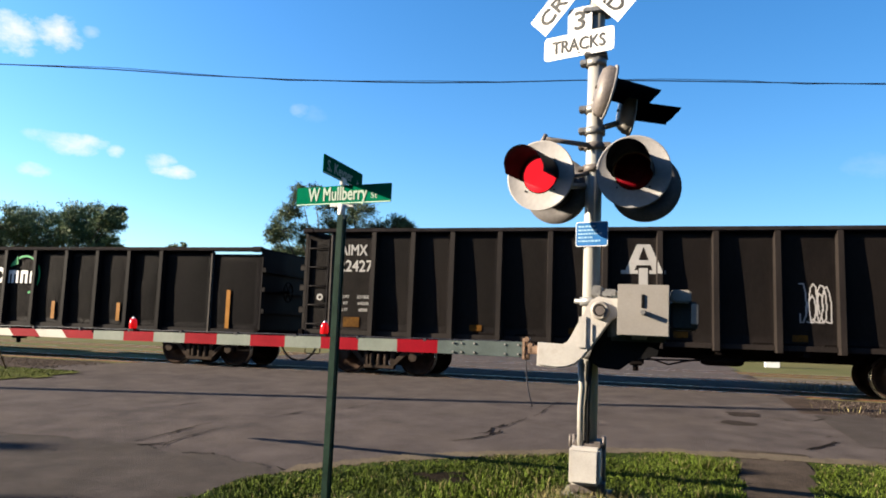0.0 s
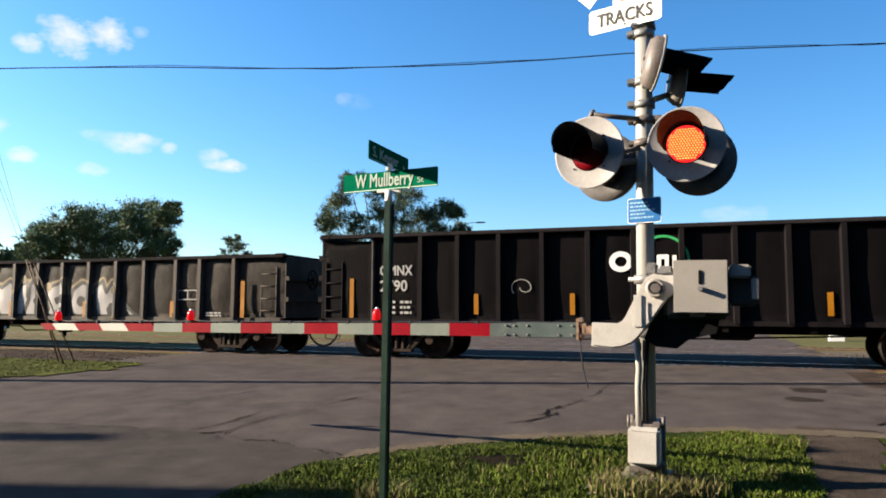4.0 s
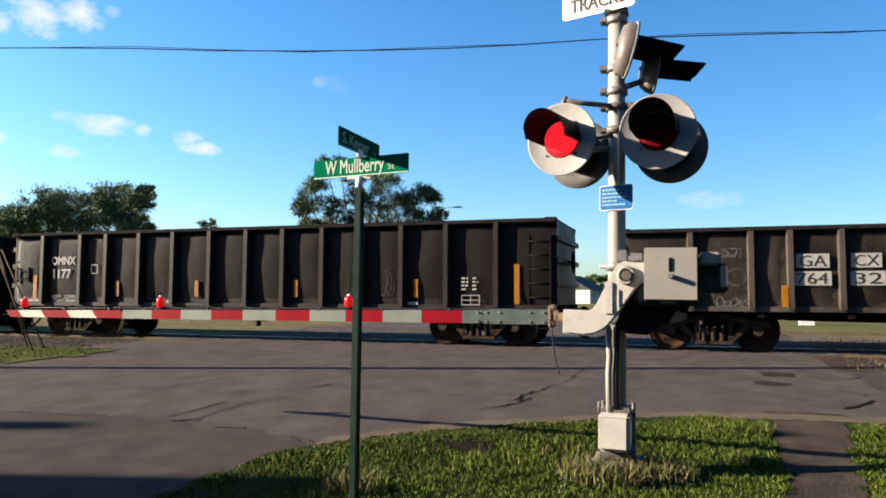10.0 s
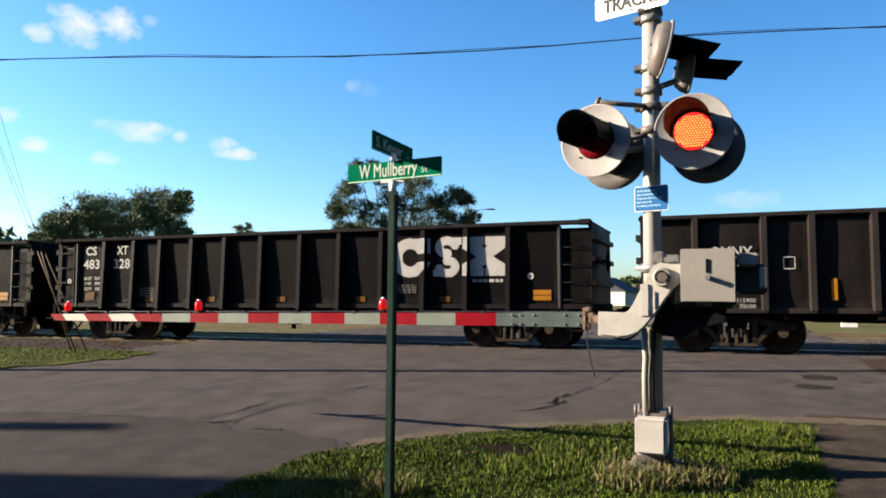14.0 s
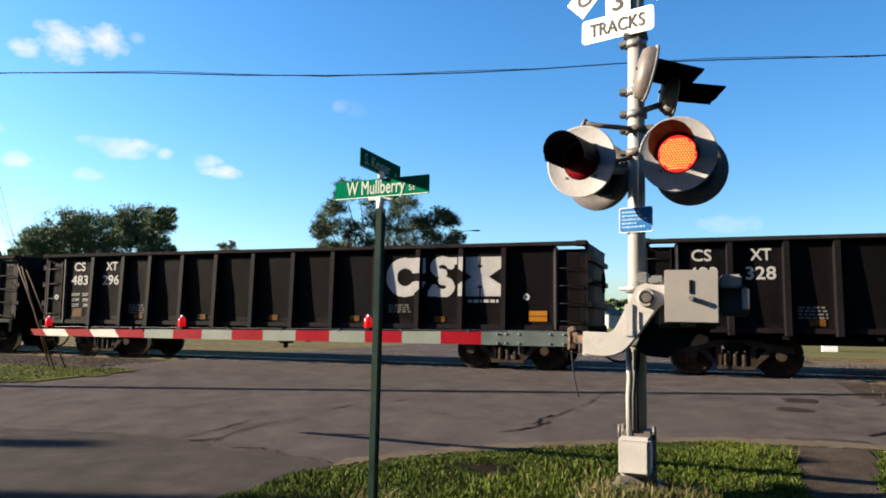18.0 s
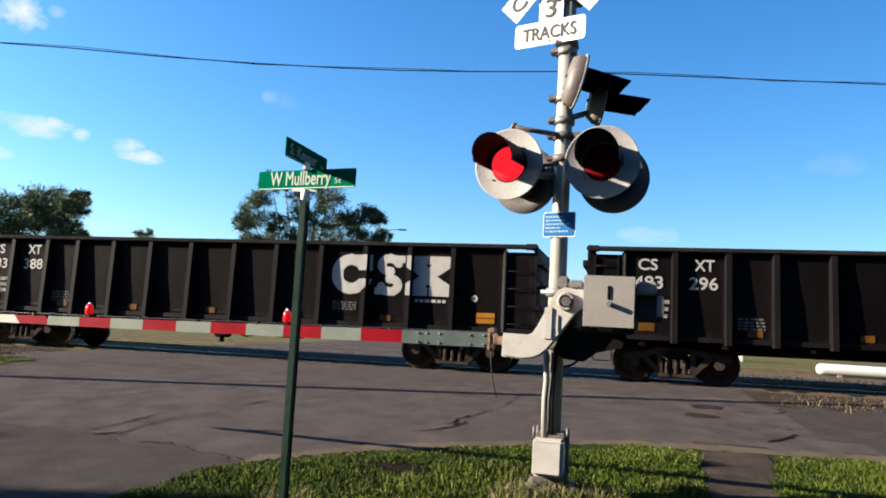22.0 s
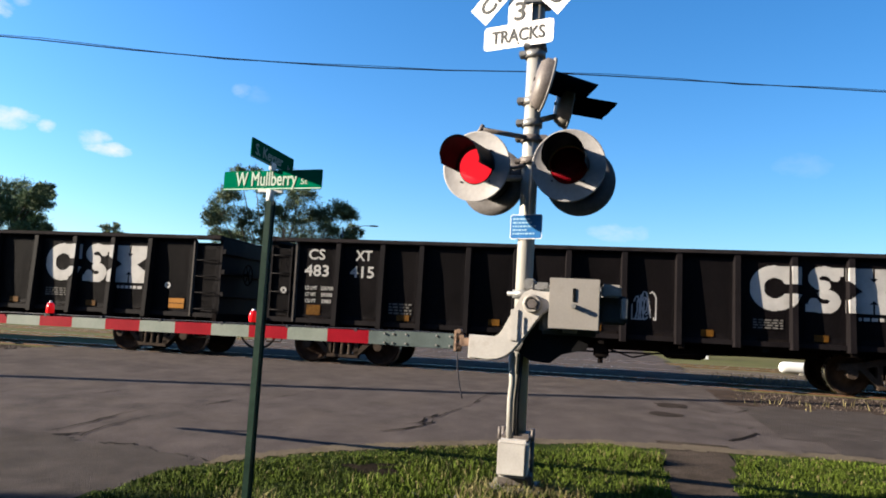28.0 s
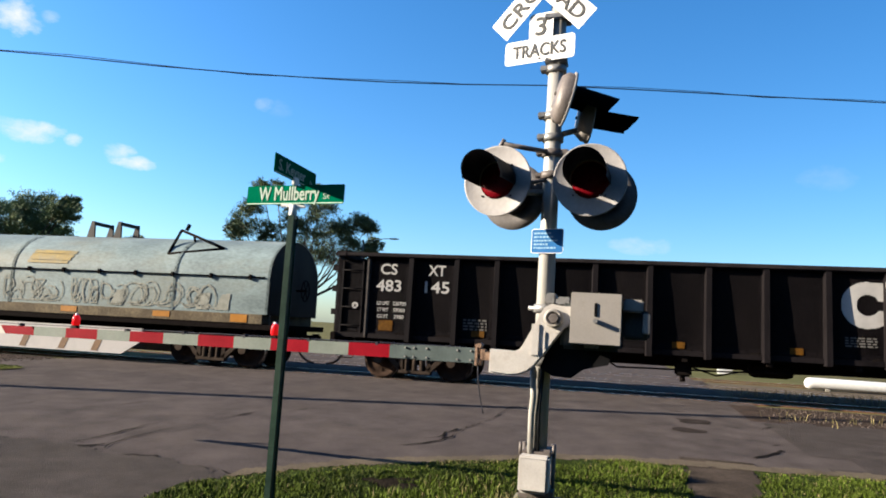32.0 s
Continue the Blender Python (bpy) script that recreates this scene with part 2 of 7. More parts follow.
SIGN_TEXT = material("pale green lettering", (0.2, 0.248, 0.208), 0.45, vary=0.06, bump=0, spec=0.08)
SIGN_EDGE = material("pale sign edge", (0.24, 0.32, 0.256), 0.45, vary=0.06, bump=0, spec=0.08)
POST_GREEN = material("green post paint", (0.00944, 0.0249, 0.0166), 0.5, 0.1, vary=0.25, scale=4, fine=50, bump=0.1)
SIGN_BLUE = material("blue sign", (0.00413, 0.0585, 0.172), 0.42, vary=0.1, bump=0.03, spec=0.1)
ARM_WHITE = material("white arm sheet", (0.103, 0.117, 0.102), 0.45, vary=0.10, scale=4, bump=0.04, dirt=(0.0824, 0.0856, 0.0757), dirt_amount=0.4, dirt_scale=4)
ARM_TIP_WHITE = material("newer white arm sheet", (0.289, 0.275, 0.248), 0.45, vary=0.08, scale=4, bump=0.04)
ARM_RED = material("red arm sheet", (0.135, 0.0012, 0.0062), 0.55, vary=0.12, scale=4, bump=0.04, spec=0.04)
ARM_ALU = material("weathered aluminium", (0.0495, 0.0633, 0.0619), 0.5, 0.2, vary=0.15, scale=6, bump=0.06)
COPPER = material("corroded fitting", (0.154, 0.101, 0.071), 0.5, 0.3, vary=0.4, scale=20, bump=0.2)
RUBBER = material("black rubber", (0.00888, 0.00888, 0.00944), 0.7, vary=0.2, bump=0.05)
LED_ON = material("lit red lamp", (0.178, 0.00237, 0.00474), 0.4, bump=0, vary=0.1, emit=(1.0, 0.018, 0.03, 0.213))
LED_AMBER = material("lit led dots", (0.355, 0.118, 0.0118), 0.4, bump=0, vary=0.1, emit=(1.0, 0.46, 0.08, 0.533))
LED_AMBER_BACK = material("lit led ground", (0.296, 0.0118, 0.0118), 0.4, bump=0, vary=0.1, emit=(1.0, 0.016, 0.016, 0.444))
LAMP_OFF = material("dark red lens", (0.077, 0.00118, 0.00355), 0.3, vary=0.15, scale=20, fine=90, bump=0.25, spec=0.08)
GREY_COVER = material("grey casting", (0.092, 0.0784, 0.072), 0.5, 0.1, vary=0.2, scale=8, fine=50, bump=0.15)
LAMP_SMALL = material("small red lens", (0.34, 0.006, 0.01), 0.2, vary=0.1, bump=0.1, emit=(1.0, 0.01, 0.01, 0.096))
CLEAR_LENS = material("white lamp cap", (0.68, 0.656, 0.64), 0.2, vary=0.05, bump=0)
CASE_GREY = material("grey green case paint", (0.04, 0.0448, 0.0448), 0.55, vary=0.2, scale=5, bump=0.05, spec=0.08)
WIRE = material("black cable", (0.0118, 0.0118, 0.0178), 0.5, vary=0.1, bump=0)
CAR_BLACK = material("black car paint", (0.00528, 0.00432, 0.0048), 0.6, vary=0.3, scale=1.2, fine=22, bump=0.10, dirt=(0.0108, 0.0084, 0.0084), dirt_amount=0.45, dirt_scale=0.9, stretch=(1, 1, 0.35), spec=0.045)
CAR_DARK = material("dark weathered car paint", (0.00976, 0.00758, 0.00681), 0.62, vary=0.3, scale=1.0, fine=20, bump=0.12, dirt=(0.0166, 0.0124, 0.0106), dirt_amount=0.45, dirt_scale=0.9, stretch=(1, 1, 0.35), spec=0.09)
CAR_GREY = material("grey brown car paint", (0.0127, 0.00976, 0.00896), 0.55, vary=0.35, scale=1.0, fine=20, bump=0.15, dirt=(0.00681, 0.00533, 0.00503), dirt_amount=0.5, dirt_scale=0.9, stretch=(1, 1, 0.35), spec=0.14)
FAINT_CHALK = material("faint chalk", (0.0326, 0.0284, 0.0261), 0.8, vary=0.3, bump=0.02, spec=0.05)
PRINT_BLUE = material("faded sign print", (0.138, 0.234, 0.317), 0.5, vary=0.1, bump=0, spec=0.08)
CAR_BROWN = material("rusty brown car paint", (0.0272, 0.0208, 0.0172), 0.62, vary=0.4, scale=1.3, fine=18, bump=0.25, dirt=(0.0704, 0.0584, 0.0464), dirt_amount=0.6, dirt_scale=0.8, stretch=(1, 1, 0.6), spec=0.12)
DUSTY_TAN = material("dusty tan steel", (0.076, 0.0608, 0.04), 0.8, vary=0.35, scale=2, fine=20, bump=0.15, dirt=(0.04, 0.0288, 0.02), dirt_amount=0.5, dirt_scale=1.5, spec=0.05)
CAR_CHORD = material("rusted rim", (0.0132, 0.0112, 0.0116), 0.85, vary=0.35, scale=3, bump=0.25, spec=0.02)
CAR_UNDER = material("underframe grime", (0.00592, 0.00474, 0.00444), 0.9, vary=0.3, bump=0.25, spec=0.01)
TRUCK_STEEL = material("truck casting", (0.0266, 0.0195, 0.0154), 0.85, 0.0, vary=0.4, scale=4, bump=0.3, spec=0.03)
WHEEL_STEEL = material("wheel steel", (0.0249, 0.0154, 0.0113), 0.8, 0.0, vary=0.4, scale=5, bump=0.2, spec=0.03)
WHEEL_TREAD = material("polished tread", (0.4, 0.376, 0.352), 0.3, 1.0, vary=0.15, bump=0.05)
DECAL = material("white car stencil", (0.234, 0.224, 0.214), 0.6, vary=0.1, scale=3, bump=0.02, dirt=(0.138, 0.12, 0.106), dirt_amount=0.35, dirt_scale=2.5)
DECAL_PLATE = material("pale patch plate", (0.206, 0.196, 0.182), 0.7, vary=0.15, bump=0.05)
YELLOW = material("yellow reflector", (0.192, 0.076, 0.0032), 0.45, vary=0.15, scale=4, bump=0.02)
DIM_YELLOW = material("dirty yellow reflector", (0.0622, 0.0272, 0.00355), 0.5, vary=0.35, scale=6, bump=0.02, dirt=(0.0178, 0.0106, 0.00592), dirt_amount=0.5, dirt_scale=5, spec=0.06)
DIM_DECAL = material("worn stencil", (0.071, 0.0663, 0.0622), 0.7, vary=0.25, scale=6, bump=0.02, spec=0.06)
GRAFFITI = material("pale spray paint", (0.234, 0.22, 0.214), 0.65, vary=0.12, scale=2, bump=0.03, dirt=(0.179, 0.162, 0.148), dirt_amount=0.35, dirt_scale=2.0)
GRAFFITI_LINE = material("dark spray paint", (0.0178, 0.0166, 0.0166), 0.65, vary=0.2, bump=0.02)
GRAFFITI_TAN = material("tan spray paint", (0.148, 0.106, 0.0533), 0.65, vary=0.2, bump=0.02)
FADED_YELLOW = material("faded yellow paint", (0.142, 0.101, 0.0296), 0.7, vary=0.3, scale=3, bump=0.02, dirt=(0.0888, 0.101, 0.0944), dirt_amount=0.5, dirt_scale=2)
LOGO_GREEN = material("green stencil", (0.024, 0.224, 0.072), 0.6, vary=0.1, bump=0.02)
COIL_BLUE = material("grey green hood", (0.108, 0.135, 0.137), 0.6, 0.0, vary=0.25, scale=1.5, fine=18, bump=0.10, dirt=(0.103, 0.0928, 0.0654), dirt_amount=0.5, dirt_scale=0.8, stretch=(0.5, 1, 1), spec=0.1)
COIL_SPRAY = material("thin pale spray", (0.148, 0.148, 0.127), 0.7, vary=0.2, scale=5, bump=0.02, spec=0.06)
TANK_WHITE = material("white tank paint", (0.378, 0.378, 0.371), 0.4, vary=0.06, bump=0.02)
BARK = material("bark", (0.0592, 0.0444, 0.0326), 0.95, vary=0.3, scale=6, fine=30, bump=0.8)
LEAF = material("leaf", (0.056, 0.072, 0.034), 0.6, vary=0.35, scale=0.4, fine=3, bump=0, per_island=0.55, spec=0.1)
LEAF_DARK = material("dark leaf", (0.0704, 0.0944, 0.0416), 0.6, vary=0.35, scale=0.4, fine=3, bump=0, per_island=0.5, spec=0.1)
BRICK_RED = material("red brick", (0.164, 0.084, 0.0544), 0.9, vary=0.25, scale=2, fine=14, bump=0.3, spec=0.05)
ROOF_GREY = material("roof shingle", (0.0444, 0.0462, 0.0503), 0.9, vary=0.25, scale=2, fine=12, bump=0.4)
SIDING = material("cream siding", (0.426, 0.399, 0.344), 0.8, vary=0.1, scale=2, bump=0.1)
TRIM_WHITE = material("white trim", (0.516, 0.509, 0.489), 0.6, vary=0.08, bump=0.05)
GLASS_DARK = material("window glass", (0.0178, 0.0237, 0.0296), 0.08, vary=0.1, bump=0)
POLE_WOOD = material("pole wood", (0.0832, 0.0592, 0.0414), 0.9, vary=0.3, stretch=(1, 1, 0.15), bump=0.4)
REED = material("rusty guy guard", (0.0888, 0.0503, 0.0266), 0.7, 0.1, vary=0.25, bump=0.1)
STONE = material("stone", (0.0414, 0.032, 0.0266), 0.95, vary=0.25, bump=0.4, per_island=0.55, spec=0.03)

# ---- mesh helpers ----
def box(bm, x0, y0, z0, x1, y1, z1, bevel=0.0, m=None):
    got = bmesh.ops.create_cube(bm, size=1.0)
    vs = got["verts"]
    for v in vs:
        v.co = Vector(((x0 + x1) / 2 + v.co.x * (x1 - x0), (y0 + y1) / 2 + v.co.y * (y1 - y0), (z0 + z1) / 2 + v.co.z * (z1 - z0)))
    if m is not None:
        bmesh.ops.transform(bm, matrix=m, verts=vs)
    if bevel:
        es = {e for v in vs for e in v.link_edges}
        bmesh.ops.bevel(bm, geom=list(es), offset=bevel, segments=2, affect="EDGES", clamp_overlap=True)
    return bm


def tube(bm, p0, p1, r0, r1=None, seg=12, caps=True):
    p0, p1 = Vector(p0), Vector(p1)
    r1 = r0 if r1 is None else r1
    q = (p1 - p0).to_track_quat("Z", "Y")
    rings = []
    for p, r in ((p0, r0), (p1, r1)):
        rings.append([bm.verts.new(p + q @ Vector((r * math.cos(2 * math.pi * i / seg), r * math.sin(2 * math.pi * i / seg), 0))) for i in range(seg)])
    for i in range(seg):
        f = bm.faces.new((rings[0][i], rings[0][(i + 1) % seg], rings[1][(i + 1) % seg], rings[1][i]))
        f.smooth = True
    if caps:
        bm.faces.new(rings[0][::-1])
        bm.faces.new(rings[1])
    return bm


def pipe(bm, pts, r, seg=8):
    """One bent tube through the points."""
    pts = [Vector(p) for p in pts]
    rings = []
    for i, p in enumerate(pts):
        way = (pts[min(i + 1, len(pts) - 1)] - pts[max(i - 1, 0)]).normalized()
        side = way.cross(Vector((0, 0, 1)) if abs(way.z) < 0.9 else Vector((0, 1, 0))).normalized()
        up = side.cross(way)
        rings.append([bm.verts.new(p + side * (r * math.cos(2 * math.pi * k / seg)) + up * (r * math.sin(2 * math.pi * k / seg))) for k in range(seg)])
    for a, b in zip(rings[:-1], rings[1:]):
        for k in range(seg):
            f = bm.faces.new((a[k], a[(k + 1) % seg], b[(k + 1) % seg], b[k]))
            f.smooth = True
    bm.faces.new(rings[0][::-1])
    bm.faces.new(rings[-1])
    return bm


def spin(bm, profile, seg=32, axis="Y", m=None, arc=None):
    """Turns (radius, height) pairs about an axis; profile open or closed by radius 0."""
    rings = []
    n = seg if arc is None else seg + 1
    for r, h in profile:
        ring = []
        for i in range(n):
            a = 2 * math.pi * i / seg if arc is None else arc[0] + (arc[1] - arc[0]) * i / seg
            c, s = r * math.cos(a), r * math.sin(a)
            p = Vector((c, h, s)) if axis == "Y" else Vector((c, s, h)) if axis == "Z" else Vector((h, c, s))
            ring.append(bm.verts.new(m @ p if m is not None else p))
        rings.append(ring)
    for a, b in zip(rings[:-1], rings[1:]):
        for i in range(n if arc is None else n - 1):
            j = (i + 1) % n
            f = bm.faces.new((a[i], a[j], b[j], b[i]))
            f.smooth = True
    return bm


def slab(bm, outline, y0, y1, m=None, plane="XZ"):
    """A plate with the given outline, from y0 to y1 (or z0 to z1 for plane XY)."""
    def at(p, h):
        v = Vector((p[0], h, p[1])) if plane == "XZ" else Vector((p[0], p[1], h)) if plane == "XY" else Vector((h, p[0], p[1]))
        return bm.verts.new(m @ v if m is not None else v)
    a, b = [at(p, y0) for p in outline], [at(p, y1) for p in outline]
    bm.faces.new(a)
    bm.faces.new(b[::-1])
    for i in range(len(a)):
        j = (i + 1) % len(a)
        bm.faces.new((a[i], b[i], b[j], a[j]))
    return bm


def finish(bm):
    bmesh.ops.recalc_face_normals(bm, faces=bm.faces)
    return bm


def meshed(name, bm, mats):
    finish(bm)
    me = bpy.data.meshes.new(name)
    bm.to_mesh(me)
    bm.free()
    for mt in (mats if isinstance(mats, (list, tuple)) else [mats]):
        me.materials.append(mt)
    return me


def part(name, bm, mats, parent=None, label="", m=None):
    """Links a bmesh, or a ready mesh, as one object."""
    ob = new(name, bm if isinstance(bm, bpy.types.Mesh) else meshed(name, bm, mats))
    if parent:
        ob.parent = parent
    if m is not None:
        ob.matrix_basis = m
    return tagged(ob, label)


def thing(name, label, category, m=None, group="", kind=""):
    ob = new(name)
    ob.empty_display_size = 0.1
    if m is not None:
        ob.matrix_basis = m
    return tagged(ob, label, category, group, kind)


def lettering(text, size, width=None, depth=0.002, bold=0.0, align="CENTER"):
    """A mesh of built-in letters in the XZ plane, facing -Y, baseline at 0."""
    cu = bpy.data.curves.new("text", "FONT")
    cu.body, cu.size, cu.extrude, cu.align_x = text, size / 0.69, depth / 2, align
    cu.resolution_u = 3
    ob = bpy.data.objects.new("text", cu)
    scene.collection.objects.link(ob)
    bpy.context.view_layer.update()
    me = bpy.data.meshes.new_from_object(ob.evaluated_get(bpy.context.evaluated_depsgraph_get()))
    xs = [v.co.x for v in me.vertices]
    k = width / (max(xs) - min(xs)) if width else 1.0
    me.transform(Matrix(((k, 0, 0, 0), (0, 0, -1, 0), (0, 1, 0, 0), (0, 0, 0, 1))))
    bpy.data.objects.remove(ob)
    bpy.data.curves.remove(cu)
    me.materials.clear()
    if not bold:
        return me
    # heavier strokes: the same letters laid over one another, slightly shifted
    co = np.array([v.co for v in me.vertices])
    polys = [tuple(q.vertices) for q in me.polygons]
    verts, faces = [], []
    for k, (dx, dz) in enumerate(((0, 0), (bold, 0), (-bold, 0), (0, bold), (0, -bold))):
        n = len(verts)
        verts += [tuple(q) for q in co + np.array((dx, -0.0004 * k, dz))]
        faces += [tuple(n + i for i in q) for q in polys]
    heavy = bpy.data.meshes.new("lettering")
    heavy.from_pydata(verts, [], faces)
    return heavy


def words(text, size, mat, parent, x, y, z, width=None, bold=0.0, m=None, name="lettering"):
    me = lettering(text, size, width, bold=bold)
    me.materials.append(mat)
    return part(name, me, mat, parent, m=(m or Matrix()) @ Matrix.Translation((x, y, z)))

# ---- plan ----
# track frame: s runs along the rails (the train's way), d across them, away from the camera
TRACK_TURN = -15.81
TRACK = pose(0, 0, 0, 0, 0, TRACK_TURN)
GRADE = 0.0104
RAIL_D, RAIL_Z = 18.2, 0.37            # middle of the near track, top of its rails


def rail_z(s):
    return RAIL_Z + GRADE * max(-90.0, min(90.0, s))


def ground_z(s, d):
    share = np.interp(d, [-1e5, 4.9, 8.0, 16.3, 1e5], [0.0, 0.0, 0.16, 0.36, 0.36])
    return float(share + GRADE * max(-90.0, min(90.0, s)) * share / 0.36)


def on_plan(s, d, lift=0.0):
    return TRACK @ Vector((s, d, ground_z(s, d) + lift))


def to_plan(x, y):
    v = TRACK.inverted() @ Vector((x, y, 0))
    return v.x, v.y


def sheet(name, s_vals, d_vals, mat, lift=0.0, keep=None):
    """Ground sheet over a grid of the plan."""
    bm = bmesh.new()
    grid = {}
    for i, s in enumerate(s_vals):
        for j, d in enumerate(d_vals):
            grid[i, j] = bm.verts.new(on_plan(s, d, lift))
    for i in range(len(s_vals) - 1):
        for j in range(len(d_vals) - 1):
            if keep is None or keep((s_vals[i] + s_vals[i + 1]) / 2, (d_vals[j] + d_vals[j + 1]) / 2):
                f = bm.faces.new((grid[i, j], grid[i + 1, j], grid[i + 1, j + 1], grid[i, j + 1]))
                f.smooth = True
    loose = [v for v in bm.verts if not v.link_faces]
    bmesh.ops.delete(bm, geom=loose, context="VERTS")
    return part(name, bm, mat)


far = [60, 90, 150, 300, 700, 1600, 4000]
S_GROUND = [-v for v in far[::-1]] + list(range(-50, 51, 5)) + far
D_GROUND = [-v for v in far[::-1]] + [-30, -10, 0, 4.9, 6.5, 8, 10, 12, 14, 16.3, 20, 30, 40] + far
tagged(sheet("ground", S_GROUND, D_GROUND, FAR_FIELD, -0.03), "flat grassy ground reaching the horizon", "ground", kind="structure")

# edge of the foreground verge, in the plan
VERGE_S = [-3.72, -3.72, -3.6, -3.42, -3.05, -2.5, -1.75, -1.0, 0.05, 0.8, 1.7, 4.0, 9.0, 40.0]
VERGE_D = [-40.0, 5.3, 6.1, 6.5, 6.9, 7.4, 7.95, 8.45, 9.05, 9.1, 9.2, 9.4, 9.6, 9.8]


def verge_edge(s):
    wob = 0.07 * noise.noise(Vector((s * 2.3, 0.3, 0))) + 0.05 * noise.noise(Vector((s * 7.0, 4.3, 0)))
    return float(np.interp(s, VERGE_S, VERGE_D)) + wob


def on_path(s, d):
    """The worn footpath through the verge."""
    mid = np.interp(d, [3.0, 6.5, 9.2], [0.75, 1.02, 1.28])
    half = np.interp(d, [3.0, 6.5, 9.2], [0.24, 0.27, 0.42]) + 0.10 * noise.noise(Vector((d * 5, s * 2, 2))) + 0.05 * noise.noise(Vector((d * 14, s * 6, 5)))
    return abs(s - mid) < half


def in_verge(s, d):
    return s > -3.72 + 0.06 * noise.noise(Vector((d * 3, 1, 0))) and d < verge_edge(s)


# carriageway: everything between verge and ballast, the crossing over the rails and the road beyond
def in_road(s, d):
    if d > 16.2:
        return -13.5 < s < 2.9 + 0.25 * noise.noise(Vector((d, 0.7, 0)))
    if s > 2.6:
        return d < 14.3 + 0.25 * noise.noise(Vector((s * 0.8, 3.1, 0)))
    if s < -14.2:
        return d < 9.6 + (s + 11.6) * -0.02 or d > 15.9
    return True


road_s = [-60, -45, -35, -28, -22] + [round(-20 + 0.25 * i, 2) for i in range(117)] + [12, 16, 22, 30, 45, 60]
road_d = [-40, -25, -12, -5, 0, 2.5] + [round(4.0 + 0.25 * i, 2) for i in range(50)] + [16.75, 17.3, 18, 19, 20, 22, 24, 27, 30, 36, 45, 60]
tagged(sheet("road", road_s, road_d, ASPHALT, 0.0, in_road), "worn grey asphalt roadway with cracks and patches", "road", kind="structure")
tagged(sheet("road_patch", [2.55 + 0.45 * i for i in range(40)], [9.0 + 0.4 * i for i in range(14)], ASPHALT_OLD, 0.006,
             lambda s, d: d < 14.0 + 0.3 * noise.noise(Vector((s, 2.0, 0))) and s > 2.75 - (d - 9) * 0.03 + 0.35 * noise.noise(Vector((d * 2.1, 7.7, 0)))),
       "paler patched asphalt at the kerbless road edge", "road", kind="structure")
tagged(sheet("road_apron", [round(-16 + 0.12 * i, 2) for i in range(106)], [0.5, 2.0, 3.5, 4.5, 5.2, 5.7] + [round(6.0 + 0.08 * i, 2) for i in range(17)], ASPHALT_OLD, 0.006,
             lambda s, d: d < np.interp(s, [-16, -8.25, -6.1, -5.45, -5.0, -4.5, -3.9, -3.4], [6.2, 6.72, 7.04, 7.05, 6.84, 6.88, 6.7, 6.5]) + 0.10 * noise.noise(Vector((s * 3.3, 9.0, 0))) and s < -3.4),
       "paler asphalt apron with a ragged edge", "road", kind="structure")

verge_s = [round(-3.9 + 0.12 * i, 2) for i in range(120)] + [11, 13, 16, 20, 30, 40]
verge_d = [-40, -20, -8, -2, 1] + [round(2.5 + 0.12 * i, 2) for i in range(62)]
tagged(sheet("verge", verge_s, verge_d, TURF, 0.012, lambda s, d: in_verge(s, d) and not (d > 2.5 and on_path(s, d))),
       "mown grass verge with worn edges", "verge", kind="structure")
tagged(sheet("footpath", [0.1 + 0.05 * i for i in range(42)], [2.5 + 0.06 * i for i in range(120)], SOIL, 0.010, on_path),
       "worn dirt and gravel footpath through the grass", "path", kind="structure")
tagged(sheet("grass_wedge", [-40, -34, -28, -24] + [-22 + 0.25 * i for i in range(44)], [9.4 + 0.25 * i for i in range(26)], WEDGE_TURF_LIT, 0.02,
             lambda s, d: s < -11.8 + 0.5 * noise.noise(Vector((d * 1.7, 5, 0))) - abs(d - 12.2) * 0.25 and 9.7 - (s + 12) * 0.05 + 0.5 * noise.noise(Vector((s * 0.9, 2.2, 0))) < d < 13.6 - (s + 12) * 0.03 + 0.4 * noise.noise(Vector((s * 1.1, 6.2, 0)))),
       "wedge of rough grass beside the road, coloured as sunlit", "verge", kind="structure")

def edge_strip(s, d):
    gap = d - verge_edge(s)
    return -0.06 < gap < 0.26 + 0.14 * noise.noise(Vector((s * 1.9, 8.8, 0))) and s > -3.4


tagged(sheet("dust_strip", [round(-3.5 + 0.08 * i, 2) for i in range(125)], [round(5.9 + 0.07 * i, 2) for i in range(64)], DUST, 0.016, edge_strip),
       "dusty sandy strip along the grass edge", "dust", kind="structure")
for cs, cd, rs_, rd in ((1.40, 13.28, 0.30, 0.30), (1.2, 12.14, 0.26, 0.24)):
    tagged(sheet("oil_stain", [cs - 0.6 + 0.025 * i for i in range(49)], [cd - 0.6 + 0.025 * i for i in range(49)], TAR, 0.006,
                 lambda s, d: ((s - cs) / rs_) ** 2 + ((d - cd) / rd) ** 2 < 1 + 0.8 * noise.noise(Vector((s * 5, d * 4, cs)))), "dark oil stain on the asphalt", "stain", kind="structure")

tagged(sheet("gravel_yard", [2.7 + 1.2 * i for i in range(32)], [19.7 + 0.6 * i for i in range(11)], DUST, 0.0), "pale gravel between the tracks", "gravel", kind="structure")

# cracks and dark stains in the asphalt
rng = random.Random(7)


